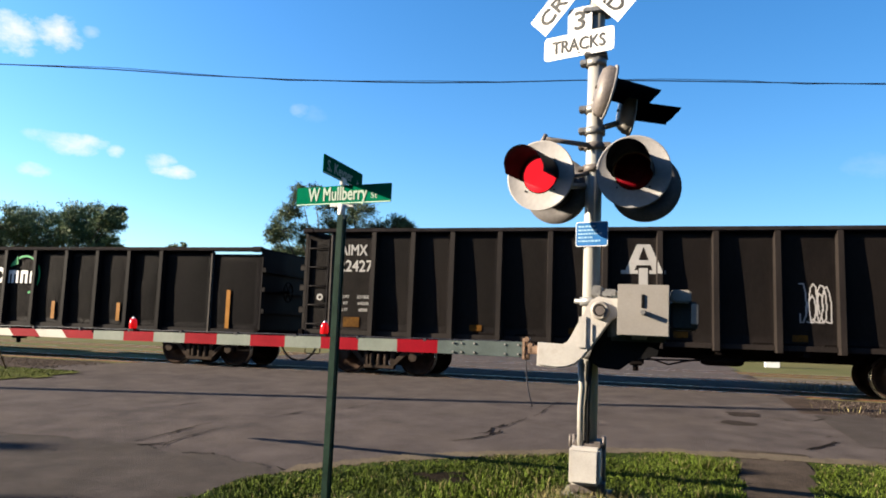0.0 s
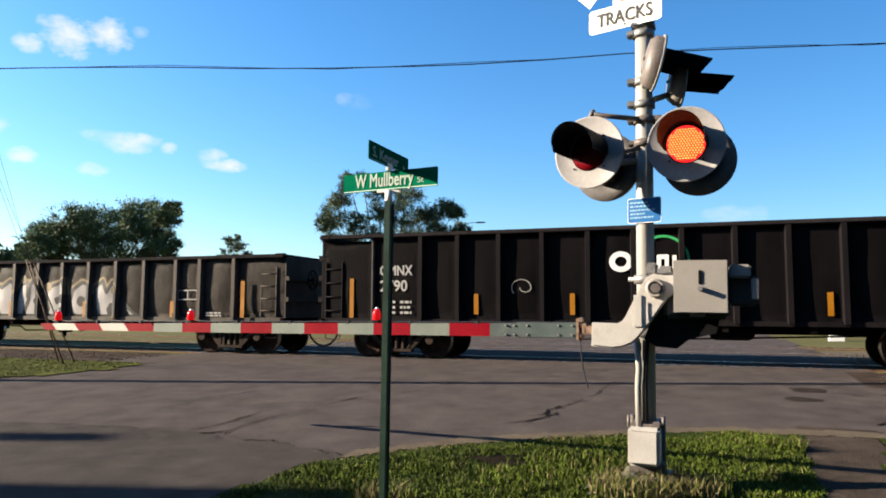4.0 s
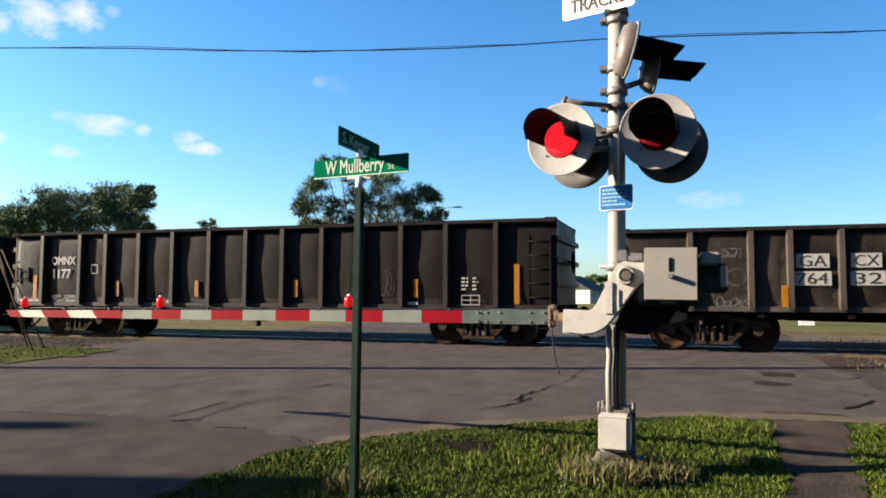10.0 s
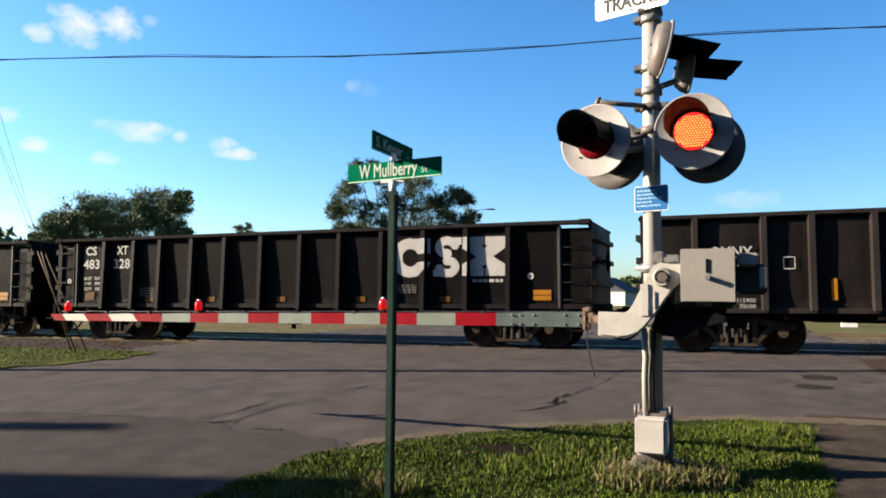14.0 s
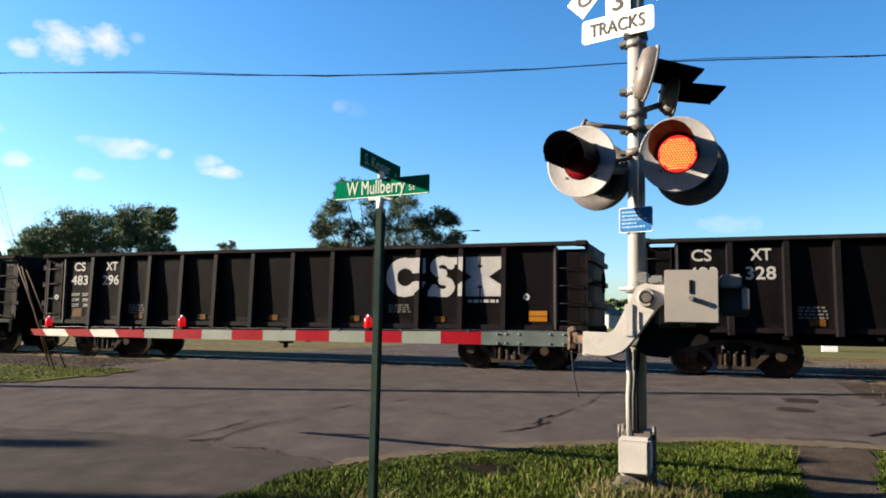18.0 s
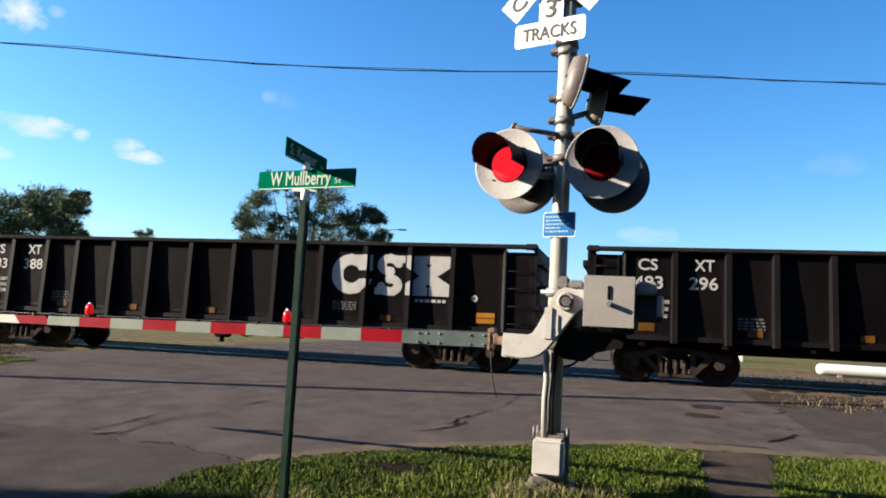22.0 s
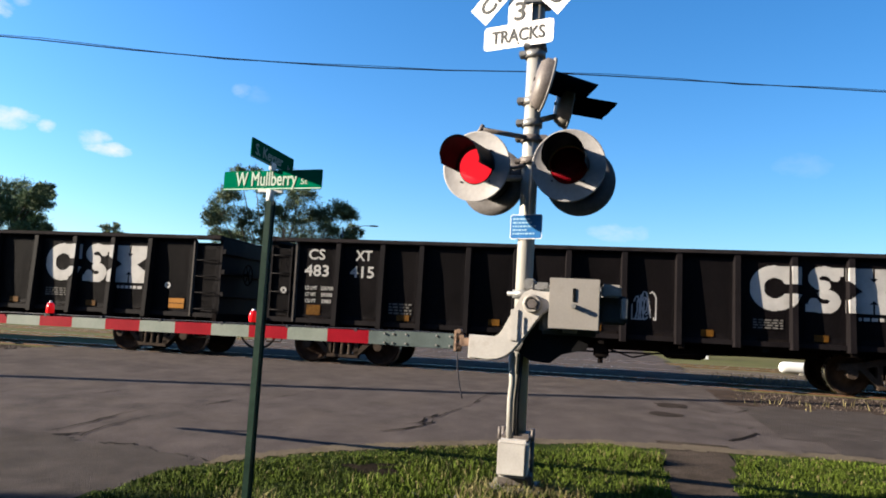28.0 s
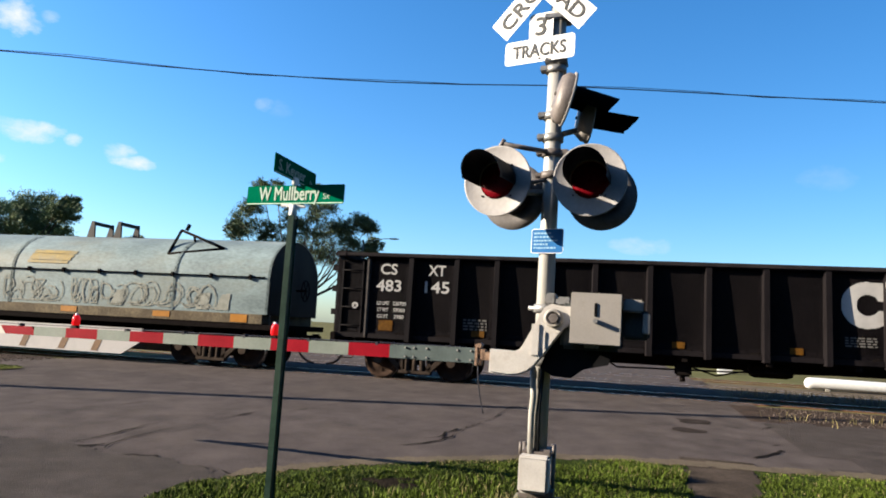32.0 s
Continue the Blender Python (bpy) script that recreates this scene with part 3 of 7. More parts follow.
def crack(points, width, name="road_crack"):
    bm = bmesh.new()
    fine = []
    for (s0, d0), (s1, d1) in zip(points[:-1], points[1:]):
        steps = max(2, int(math.hypot(s1 - s0, d1 - d0) / 0.12))
        for k in range(steps):
            fine.append((s0 + (s1 - s0) * k / steps + rng.uniform(-0.03, 0.03), d0 + (d1 - d0) * k / steps + rng.uniform(-0.035, 0.035)))
    fine.append(points[-1])
    last = None
    for k, (s, d) in enumerate(fine):
        w = 0.8 * width * (0.25 + rng.random()) * min(1, 0.2 + 4 * min(k, len(fine) - 1 - k) / len(fine))
        s1, d1 = fine[min(k + 1, len(fine) - 1)]
        s0, d0 = fine[max(k - 1, 0)]
        run = math.hypot(s1 - s0, d1 - d0) or 1.0
        os, od = -(d1 - d0) / run * w / 2, (s1 - s0) / run * w / 2
        pair = (bm.verts.new(on_plan(s - os, d - od, 0.0100)), bm.verts.new(on_plan(s + os, d + od, 0.0100)))
        if last:
            bm.faces.new((last[0], pair[0], pair[1], last[1]))
        last = pair
    return tagged(part(name, bm, CRACK), "dark open crack in the asphalt", "crack", kind="structure")
crack([(-8.25, 6.72), (-7.16, 6.91), (-6.06, 7.02), (-5.96, 7.09)], 0.022)
crack([(-5.63, 7.06), (-5.61, 7.17), (-5.59, 7.59), (-5.57, 8.06), (-5.59, 8.63)], 0.040)
crack([(-5.17, 7.01), (-5.26, 7.45), (-5.24, 7.97), (-5.24, 8.4)], 0.040)
crack([(-5.45, 7.02), (-5.41, 7.01), (-5.28, 7.13), (-5.24, 7.29)], 0.075)
crack([(-4.80, 6.84), (-4.70, 6.84), (-4.54, 6.92), (-4.42, 6.86)], 0.07)
crack([(-5.11, 9.31), (-5.08, 9.74), (-5.03, 10.14)], 0.035)
crack([(-2.44, 8.62), (-2.14, 8.98), (-2.03, 9.33), (-1.98, 9.56), (-2.0, 9.9)], 0.055)
crack([(-3.9, 6.72), (-3.6, 6.62), (-3.36, 6.53)], 0.03)
crack([(-8.03, 8.91), (-8.16, 9.72), (-7.96, 10.1)], 0.02)
crack([(-5.15, 9.44), (-5.03, 10.22)], 0.03)
crack([(-7.01, 9.65), (-6.89, 10.32)], 0.03)
crack([(-2.24, 9.3), (-2.11, 9.47), (-2.11, 9.9), (-2.07, 10.21), (-2.01, 10.38)], 0.07)
crack([(-2.07, 9.71), (-1.76, 11.64), (-1.65, 13.76)], 0.03)
crack([(1.78, 10.04), (1.98, 10.35), (2.16, 10.62), (2.27, 10.8), (2.25, 10.89)], 0.09)
crack([(2.2, 11.18), (2.35, 11.38)], 0.08)
crack([(2.33, 12.84), (2.53, 13.17), (2.66, 13.38)], 0.06)
crack([(1.82, 13.07), (2.1, 12.68)], 0.04)
crack([(-4.68, 10.29), (-4.36, 12.12), (-4.1, 13.22)], 0.025)
crack([(-6.47, 11.62), (-6.16, 12.76)], 0.025)

# ---- train ----
def train_way(t):
    """How far along the rails the train has come at t seconds; 0 at 16 s."""
    k = t - 16.0
    return 4.35446 * k + 0.010394 * k * k - 0.0000395 * k ** 3


WHEEL_R, AXLE_GAP = 0.457, 0.89
HALF_W, SHEET_Y = 1.60, 1.46            # outer face of the ribs, face of the side sheets
MOVERS = []                             # cars with their middle's place at 16 s
WHEELS = []                             # wheelsets with their pose in the truck


def wheel_mesh():
    bm = bmesh.new()
    tube(bm, (0, -1.05, 0), (0, 1.05, 0), 0.075, seg=14)
    for sd in (-1, 1):
        prof = [(0.07, 0.64), (0.15, 0.64), (0.17, 0.70), (0.33, 0.715), (0.36, 0.67), (0.485, 0.675), (0.485, 0.705), (0.46, 0.72),
                (0.455, 0.81), (0.38, 0.815), (0.35, 0.775), (0.19, 0.79), (0.16, 0.835), (0.07, 0.835)]
        spin(bm, [(r, sd * h) for r, h in prof], 30, "Y")
        for k in range(3):              # core marks, so that the turning shows
            a = k * 2.094 + 0.3
            tube(bm, (0.26 * math.cos(a), sd * 0.79, 0.26 * math.sin(a)), (0.26 * math.cos(a), sd * 0.80, 0.26 * math.sin(a)), 0.035, seg=8)
    finish(bm)
    me = meshed("wheelset", bm, [WHEEL_STEEL, WHEEL_TREAD])
    for p in me.polygons:
        c = p.center
        r = math.hypot(c.x, c.z)
        if 0.445 < r < 0.476 and 0.70 < abs(c.y) < 0.82:
            p.material_index = 1
    return me


def side_frame_mesh():
    bm = bmesh.new()
    top = [(-1.15, 0.52), (-1.12, 0.66), (-0.72, 0.70), (-0.35, 0.80), (0.35, 0.80), (0.72, 0.70), (1.12, 0.66), (1.15, 0.52), (0.78, 0.55), (0.36, 0.66), (-0.36, 0.66), (-0.78, 0.55)]
    slab(bm, top, -0.08, 0.08)
    slab(bm, [(-0.80, 0.60), (-0.66, 0.64), (-0.30, 0.27), (-0.34, 0.17)], -0.075, 0.075)
    slab(bm, [(0.80, 0.60), (0.66, 0.64), (0.30, 0.27), (0.34, 0.17)], -0.075, 0.075)
    box(bm, -0.40, -0.09, 0.15, 0.40, 0.09, 0.245, 0.015)
    for x in (-0.345, 0.345):
        box(bm, x - 0.06, -0.075, 0.24, x + 0.06, 0.075, 0.68, 0.01)
    for x in (-AXLE_GAP, AXLE_GAP):
        box(bm, x - 0.14, -0.10, 0.50, x + 0.14, 0.10, 0.64, 0.02)
        tube(bm, (x, -0.15, 0.457), (x, 0.1, 0.457), 0.105, seg=14)
    return meshed("side_frame", bm, TRUCK_STEEL)


def spring_mesh():
    bm = bmesh.new()
    prof = [(0.0, 0.235)]
    for k in range(6):
        prof += [(0.058, 0.238 + 0.05 * k), (0.075, 0.252 + 0.05 * k), (0.058, 0.268 + 0.05 * k)]
    spin(bm, prof + [(0.0, 0.525)], 10, "Z")
    return meshed("spring", bm, TRUCK_STEEL)


def bolster_mesh():
    bm = bmesh.new()
    box(bm, -0.2, -1.18, 0.54, 0.2, 1.18, 0.72, 0.03)
    box(bm, -0.34, -0.30, 0.70, 0.34, 0.30, 0.80, 0.02)
    for x in (-0.42, 0.42):
        box(bm, x - 0.05, -0.9, 0.34, x + 0.05, 0.9, 0.46, 0.01)
        for y in (-0.76, 0.76):
            box(bm, x - 0.07, y - 0.06, 0.28, x + 0.07, y + 0.06, 0.58, 0.02)
    return meshed("truck", bm, CAR_UNDER)


WHEEL_ME, FRAME_ME, SPRING_ME, BOLSTER_ME = wheel_mesh(), side_frame_mesh(), spring_mesh(), bolster_mesh()


def add_truck(car, x):
    tr = part("truck", BOLSTER_ME, None, car, m=Matrix.Translation((x, 0, 0)))
    for y in (-1.02, 1.02):
        part("side_frame", FRAME_ME, None, tr, m=Matrix.Translation((0, y, 0)))
    for sx in (-0.18, 0.0, 0.18):
        for sy in (-1.06, 1.06):
            part("spring", SPRING_ME, None, tr, m=Matrix.Translation((sx, sy, 0)))
    for ax in (-AXLE_GAP, AXLE_GAP):
        w = part("wheelset", WHEEL_ME, None, tr, m=Matrix.Translation((ax, 0, WHEEL_R)))
        WHEELS.append((w, ax))
    return tr


def add_ends(car, length, base):
    """Couplers, hoses, brake wheel at both ends."""
    for e in (-1, 1):
        x = e * length / 2
        bm = bmesh.new()
        box(bm, x, -0.09, 0.72, x + e * 0.34, 0.09, 0.90, 0.02)
        box(bm, x + e * 0.30, -0.16, 0.68, x + e * 0.52, 0.14, 0.94, 0.05)
        part("coupler", bm, CAR_UNDER, car)
        bm = bmesh.new()
        pts = [Vector((x + e * 0.56 - e * 0.50 * math.cos(math.pi / 2 * k / 10), -0.38, 0.78 - 0.56 * math.sin(math.pi / 2 * k / 10))) for k in range(11)]
        pipe(bm, pts, 0.028, 8)
        part("brake_hose", bm, RUBBER, car)
    bm = bmesh.new()
    x = length / 2 + 0.22
    spin(bm, [(0.25, -0.015), (0.28, 0.0), (0.25, 0.015), (0.25, -0.015)], 20, "X", m=Matrix.Translation((x, -0.45, base + 1.05)))
    for k in range(3):
        a = k * math.pi / 3
        tube(bm, (x, -0.45 + 0.25 * math.cos(a), base + 1.05 + 0.25 * math.sin(a)), (x, -0.45 - 0.25 * math.cos(a), base + 1.05 - 0.25 * math.sin(a)), 0.012, seg=6)
    tube(bm, (x - 0.26, -0.45, base + 1.05), (x + 0.03, -0.45, base + 1.05), 0.03, seg=8)
    part("brake_wheel", bm, CAR_UNDER, car)


def ladder(car, x, y, z0, z1, width=0.42, n=5, mat=None):
    bm = bmesh.new()
    for dx in (-width / 2, width / 2):
        box(bm, x + dx - 0.018, y - 0.05, z0, x + dx + 0.018, y, z1)
    for k in range(n):
        z = z0 + (z1 - z0) * (k + 0.5) / n
        tube(bm, (x - width / 2, y - 0.045, z), (x + width / 2, y - 0.045, z), 0.013, seg=6)
    part("ladder", bm, mat or CAR_BLACK, car)


def bars(car, x, z, rows, width, mat, y, height=0.045, gap=0.085, seed=1, name="stencil"):
    """Small stencilling too small to read."""
    bm = bmesh.new()
    r = random.Random(seed)
    for k in range(rows):
        xx = x
        while xx < x + width - 0.03:
            w = r.uniform(0.05, 0.13)
            w = min(w, x + width - xx)
            box(bm, xx, y - 0.004, z - k * gap - height, xx + w, y, z - k * gap)
            xx += w + 0.035
    part(name, bm, mat, car)


def plate(car, x0, z0, x1, z1, mat, y, name, thick=0.006, label=""):
    bm = bmesh.new()
    box(bm, x0, y - thick, z0, x1, y, z1)
    return part(name, bm, mat, car, label)


car_surface = {}


def painted(name, car, x0, inside, xa, za, xb, zb, mat, label="", step=0.022, lift=0.004):
    """Paint that follows the panels and ribs wherever inside(x, z) holds; x from the left end."""
    surf = car_surface[car.name]
    nx, nz = int((xb - xa) / step) + 1, int((zb - za) / step) + 1
    verts, faces, seen = [], [], {}

    def vert(i, j):
        if (i, j) not in seen:
            x, z = xa + i * step, za + j * step
            seen[i, j] = len(verts)
            verts.append((x0 + x, surf(x, z) - lift, z))
        return seen[i, j]
    xs, zs = np.meshgrid(xa + (np.arange(nx) + 0.5) * step, za + (np.arange(nz) + 0.5) * step, indexing="ij")
    for i, j in np.argwhere(inside(xs, zs)):
        faces.append((vert(i, j), vert(i + 1, j), vert(i + 1, j + 1), vert(i, j + 1)))
    me = bpy.data.meshes.new(name)
    me.from_pydata(verts, [], faces)
    me.materials.append(mat)
    return part(name, me, mat, car, label)


def polygon(pts):
    def inside(x, z):
        hit = np.zeros(x.shape, bool)
        for (xa, za), (xb, zb) in zip(pts, pts[1:] + pts[:1]):
            if za != zb:
                hit ^= ((za > z) != (zb > z)) & (x < (xb - xa) * (z - za) / (zb - za) + xa)
        return hit
    return inside


def near_lines(lines, r):
    def inside(x, z):
        hit = np.zeros(x.shape, bool)
        for pts in lines:
            for (xa, za), (xb, zb) in zip(pts[:-1], pts[1:]):
                dx, dz = xb - xa, zb - za
                k = np.clip(((x - xa) * dx + (z - za) * dz) / (dx * dx + dz * dz + 1e-9), 0, 1)
                hit |= (x - xa - k * dx) ** 2 + (z - za - k * dz) ** 2 < r * r
        return hit
    return inside


def gondola(name, label, left, length, top, ribs, paint, rib_w=0.13, deep_top=0.085, deep_low=0.17, bulge=0.0, rim=None, low=1.02, seed=1, skirt=True, flanges=True):
    """An open freight car; x from its middle, z from the rail."""
    mid = left + length / 2
    car = thing(name, label, "freight car", group="cars of the freight train")
    MOVERS.append((car, mid))
    h = length / 2
    r = random.Random(seed)
    rim = rim or CAR_CHORD
    # floor and centre sill
    bm = bmesh.new()
    box(bm, -h + 0.05, -SHEET_Y, low, h - 0.05, SHEET_Y, low + 0.08)
    box(bm, -h, -0.35, 0.68, h, 0.35, low)
    for k in range(9):
        x = -h + 1.2 + (length - 2.4) * k / 8
        box(bm, x - 0.06, -SHEET_Y, low - 0.2, x + 0.06, SHEET_Y, low)
    part("underframe", bm, CAR_UNDER, car)
    # side sheets, one for each bay, slightly dented
    edges = [0.03] + list(ribs) + [length - 0.03]
    phases = [r.uniform(0, 50) for _ in edges]

    def depth(a, b, ph, u, v):
        out = bulge * math.sin(math.pi * u) ** 0.6 * math.sin(math.pi * min(1.0, v)) ** 0.5 if bulge and 0 < u < 1 and 0 < v < 1 else 0
        return out + (0.012 + bulge * 0.25) * noise.noise(Vector((u * 2.2 + ph, v * 3.2, seed))) * math.sin(math.pi * u) * math.sin(math.pi * v)

    def surface(x, z):
        """How far the near side stands out at x from the left end: panel or rib."""
        k = (top - 0.08 - z) / (top - 0.08 - low)
        for rx in ribs:
            if abs(x - rx) < rib_w * 0.44:
                return -(SHEET_Y + deep_top + (deep_low - deep_top) * k)
        for n in range(len(edges) - 1):
            if edges[n] <= x <= edges[n + 1]:
                return -SHEET_Y - depth(edges[n], edges[n + 1], phases[n], (x - edges[n]) / (edges[n + 1] - edges[n]), max(0.0, min(1.0, (z - low) / (top - 0.06 - low))))
        return -SHEET_Y

    car_surface[car.name] = surface
    for (a, b), ph in zip(zip(edges[:-1], edges[1:]), phases):
        bm = bmesh.new()
        nx, nz = max(3, int((b - a) / 0.16)), 10
        crest = top - (0.17 if flanges and (a < 0.1 or b > length - 0.1) else 0.06)      # open corner under the rim
        grid = []
        for i in range(nx + 1):
            col = []
            for j in range(nz + 1):
                u, v = i / nx, j / nz
                col.append(bm.verts.new((-h + a + (b - a) * u, -SHEET_Y - depth(a, b, ph, u, v), low + (crest - low) * v)))
            grid.append(col)
        for i in range(nx):
            for j in range(nz):
                f = bm.faces.new((grid[i][j], grid[i + 1][j], grid[i + 1][j + 1], grid[i][j + 1]))
                f.smooth = True
        bmesh.ops.solidify(bm, geom=bm.faces[:], thickness=0.012)
        part("side_panel", bm, paint, car)
    bm = bmesh.new()
    box(bm, -h + 0.03, SHEET_Y - 0.02, low, h - 0.03, SHEET_Y, top - 0.05)
    part("far_side", bm, paint, car)
    # end walls with two stiffeners
    for e in (-1, 1):
        bm = bmesh.new()
        x = e * (h - 0.03)
        box(bm, x - 0.03, -SHEET_Y, low, x + 0.03, SHEET_Y, top - 0.05)
        for z in (low + 0.45, low + 1.0, low + 1.5):
            if z < top - 0.2:
                box(bm, x + e * 0.03, -SHEET_Y, z, x + e * 0.12, SHEET_Y, z + 0.12, 0.01)
        part("end_wall", bm, paint, car)
        bm = bmesh.new()
        box(bm, x - 0.06, -HALF_W + 0.02, 0.66, x + 0.06, HALF_W - 0.02, low + 0.03, 0.01)
        part("end_sill", bm, CAR_UNDER, car)
    # ribs
    def rib(y_sign):
        bm = bmesh.new()
        zt, zl = top - 0.08, low - (0.12 if skirt else 0.02)
        f0, f1 = rib_w / 2, rib_w * 0.42
        ys, yt, yl = y_sign * (SHEET_Y - 0.01), y_sign * (SHEET_Y + deep_top), y_sign * (SHEET_Y + deep_low)
        v = [bm.verts.new(p) for p in ((-f0 - 0.02, ys, zl), (-f1, yl, zl), (f1, yl, zl), (f0 + 0.02, ys, zl), (-f0 - 0.02, ys, zt), (-f1, yt, zt), (f1, yt, zt), (f0 + 0.02, ys, zt))]
        for q in ((0, 1, 2, 3), (7, 6, 5, 4), (0, 4, 5, 1), (1, 5, 6, 2), (2, 6, 7, 3), (3, 7, 4, 0)):
            bm.faces.new([v[i] for i in q])
        return meshed("rib", bm, paint)
    near, away = rib(-1), rib(1)
    thin = [ribs[0], ribs[-1]] if flanges else []
    # thin end flanges, lighter than the car paint to look sunlit
    for x in thin:
        bm = bmesh.new()
        box(bm, -h + x - 0.02, -SHEET_Y - 0.075, low - 0.06, -h + x + 0.02, -SHEET_Y + 0.01, top - 0.10)
        box(bm, -h + x - 0.05, -SHEET_Y - 0.02, low, -h + x + 0.05, -SHEET_Y + 0.006, top - 0.12)
        for k in range(7):
            tube(bm, (-h + x - 0.035, -SHEET_Y - 0.03, low + 0.15 + 0.26 * k), (-h + x - 0.035, -SHEET_Y - 0.015, low + 0.15 + 0.26 * k), 0.012, seg=6)
        part("corner_flange", bm, SUNLIT_EDGE, car, "vertical end flange, coloured lighter as sunlit")
    for e in (-1, 1):
        x = e * (h - 0.36)
        bm = bmesh.new()
        pipe(bm, [Vector((x - 0.2, -1.5, low)), Vector((x - 0.2, -1.52, 0.50)), Vector((x - 0.17, -1.53, 0.46)), Vector((x + 0.17, -1.53, 0.46)), Vector((x + 0.2, -1.52, 0.50)), Vector((x + 0.2, -1.5, low))], 0.014, 6)
        part("stirrup", bm, CAR_UNDER, car, "thin steel stirrup step")
        bm = bmesh.new()
        box(bm, e * (h - 0.13) - 0.15, -SHEET_Y - 0.155, top - 0.115, e * (h - 0.13) + 0.15, -SHEET_Y + 0.04, top + 0.018, 0.03)
        part("rim_cap", bm, rim, car)
    for x in ribs:
        if x in thin:
            continue
        part("rib", near, None, car, m=Matrix.Translation((-h + x, 0, 0)))
        part("rib", away, None, car, m=Matrix.Translation((-h + x, 0, 0)))
    # rim and lower side sill
    bm = bmesh.new()
    for y in (-1, 1):
        box(bm, -h, y * (SHEET_Y + 0.06) - 0.085, top - 0.10, h, y * (SHEET_Y + 0.06) + 0.085, top, 0.02)
    for e in (-1, 1):
        box(bm, e * (h - 0.08) - 0.07, -SHEET_Y + 0.03, top - 0.095, e * (h - 0.08) + 0.07, SHEET_Y - 0.03, top - 0.004, 0.015)
    part("top_rim", bm, rim, car)
    for y in (-1, 1):
        bm = bmesh.new()
        box(bm, -h + 0.02, y * SHEET_Y - 0.055, low - 0.08, h - 0.02, y * SHEET_Y + 0.055, low + 0.035, 0.01)
        part("side_sill", bm, paint, car)
    add_truck(car, -h + 1.95)
    add_truck(car, h - 1.95)
    add_ends(car, length, low)
    # air pipe under the floor
    bm = bmesh.new()
    pipe(bm, [Vector((-h + 3.4, -1.2, low - 0.24)), Vector((-1.6, -1.2, low - 0.28)), Vector((-1.4, -1.2, low - 0.4)), Vector((1.0, -1.2, low - 0.36)), Vector((h - 3.5, -1.2, low - 0.25))], 0.022, 6)
    box(bm, -0.16, -1.2, 0.50, 0.18, -0.85, 0.80, 0.04)
    tube(bm, (0.0, -1.05, 0.52), (0.0, -1.05, 0.38), 0.06, seg=10)
    spin(bm, [(0.0, 1.35), (0.12, 1.39), (0.16, 1.5), (0.16, 2.15), (0.12, 2.26), (0.0, 2.3)], 16, "X", m=Matrix.Translation((0, -0.9, 0.72)))
    pipe(bm, [Vector((0.2, -1.05, 0.7)), Vector((0.7, -1.1, 0.55)), Vector((1.0, -1.0, 0.62)), Vector((1.4, -0.9, 0.7))], 0.02, 6)
    part("brake_gear", bm, CAR_UNDER, car)
    return car, -h


def panel_words(car, x, z, text, size, width=None, mat=None):
    words(text, size, mat or DECAL, car, x, -SHEET_Y - 0.010, z, width, bold=0.03 * size)


CSX_RIBS = [0.8, 1.87, 2.96, 3.9, 5.0, 6.1, 7.27, 8.48, 9.63, 10.82, 11.95, 13.05, 14.1, 15.3]


def ring_shape(bm, cx, cz, r_out, r_in, a0, a1, y, squeeze=1.0, n=22):
    outer = [(cx + squeeze * r_out * math.cos(radians(a0 + (a1 - a0) * k / n)), cz + r_out * math.sin(radians(a0 + (a1 - a0) * k / n))) for k in range(n + 1)]
    inner = [(cx + squeeze * r_in * math.cos(radians(a0 + (a1 - a0) * k / n)), cz + r_in * math.sin(radians(a0 + (a1 - a0) * k / n))) for k in range(n + 1)]
    for k in range(n):
        slab(bm, [outer[k], outer[k + 1], inner[k + 1], inner[k]], y - 0.005, y)


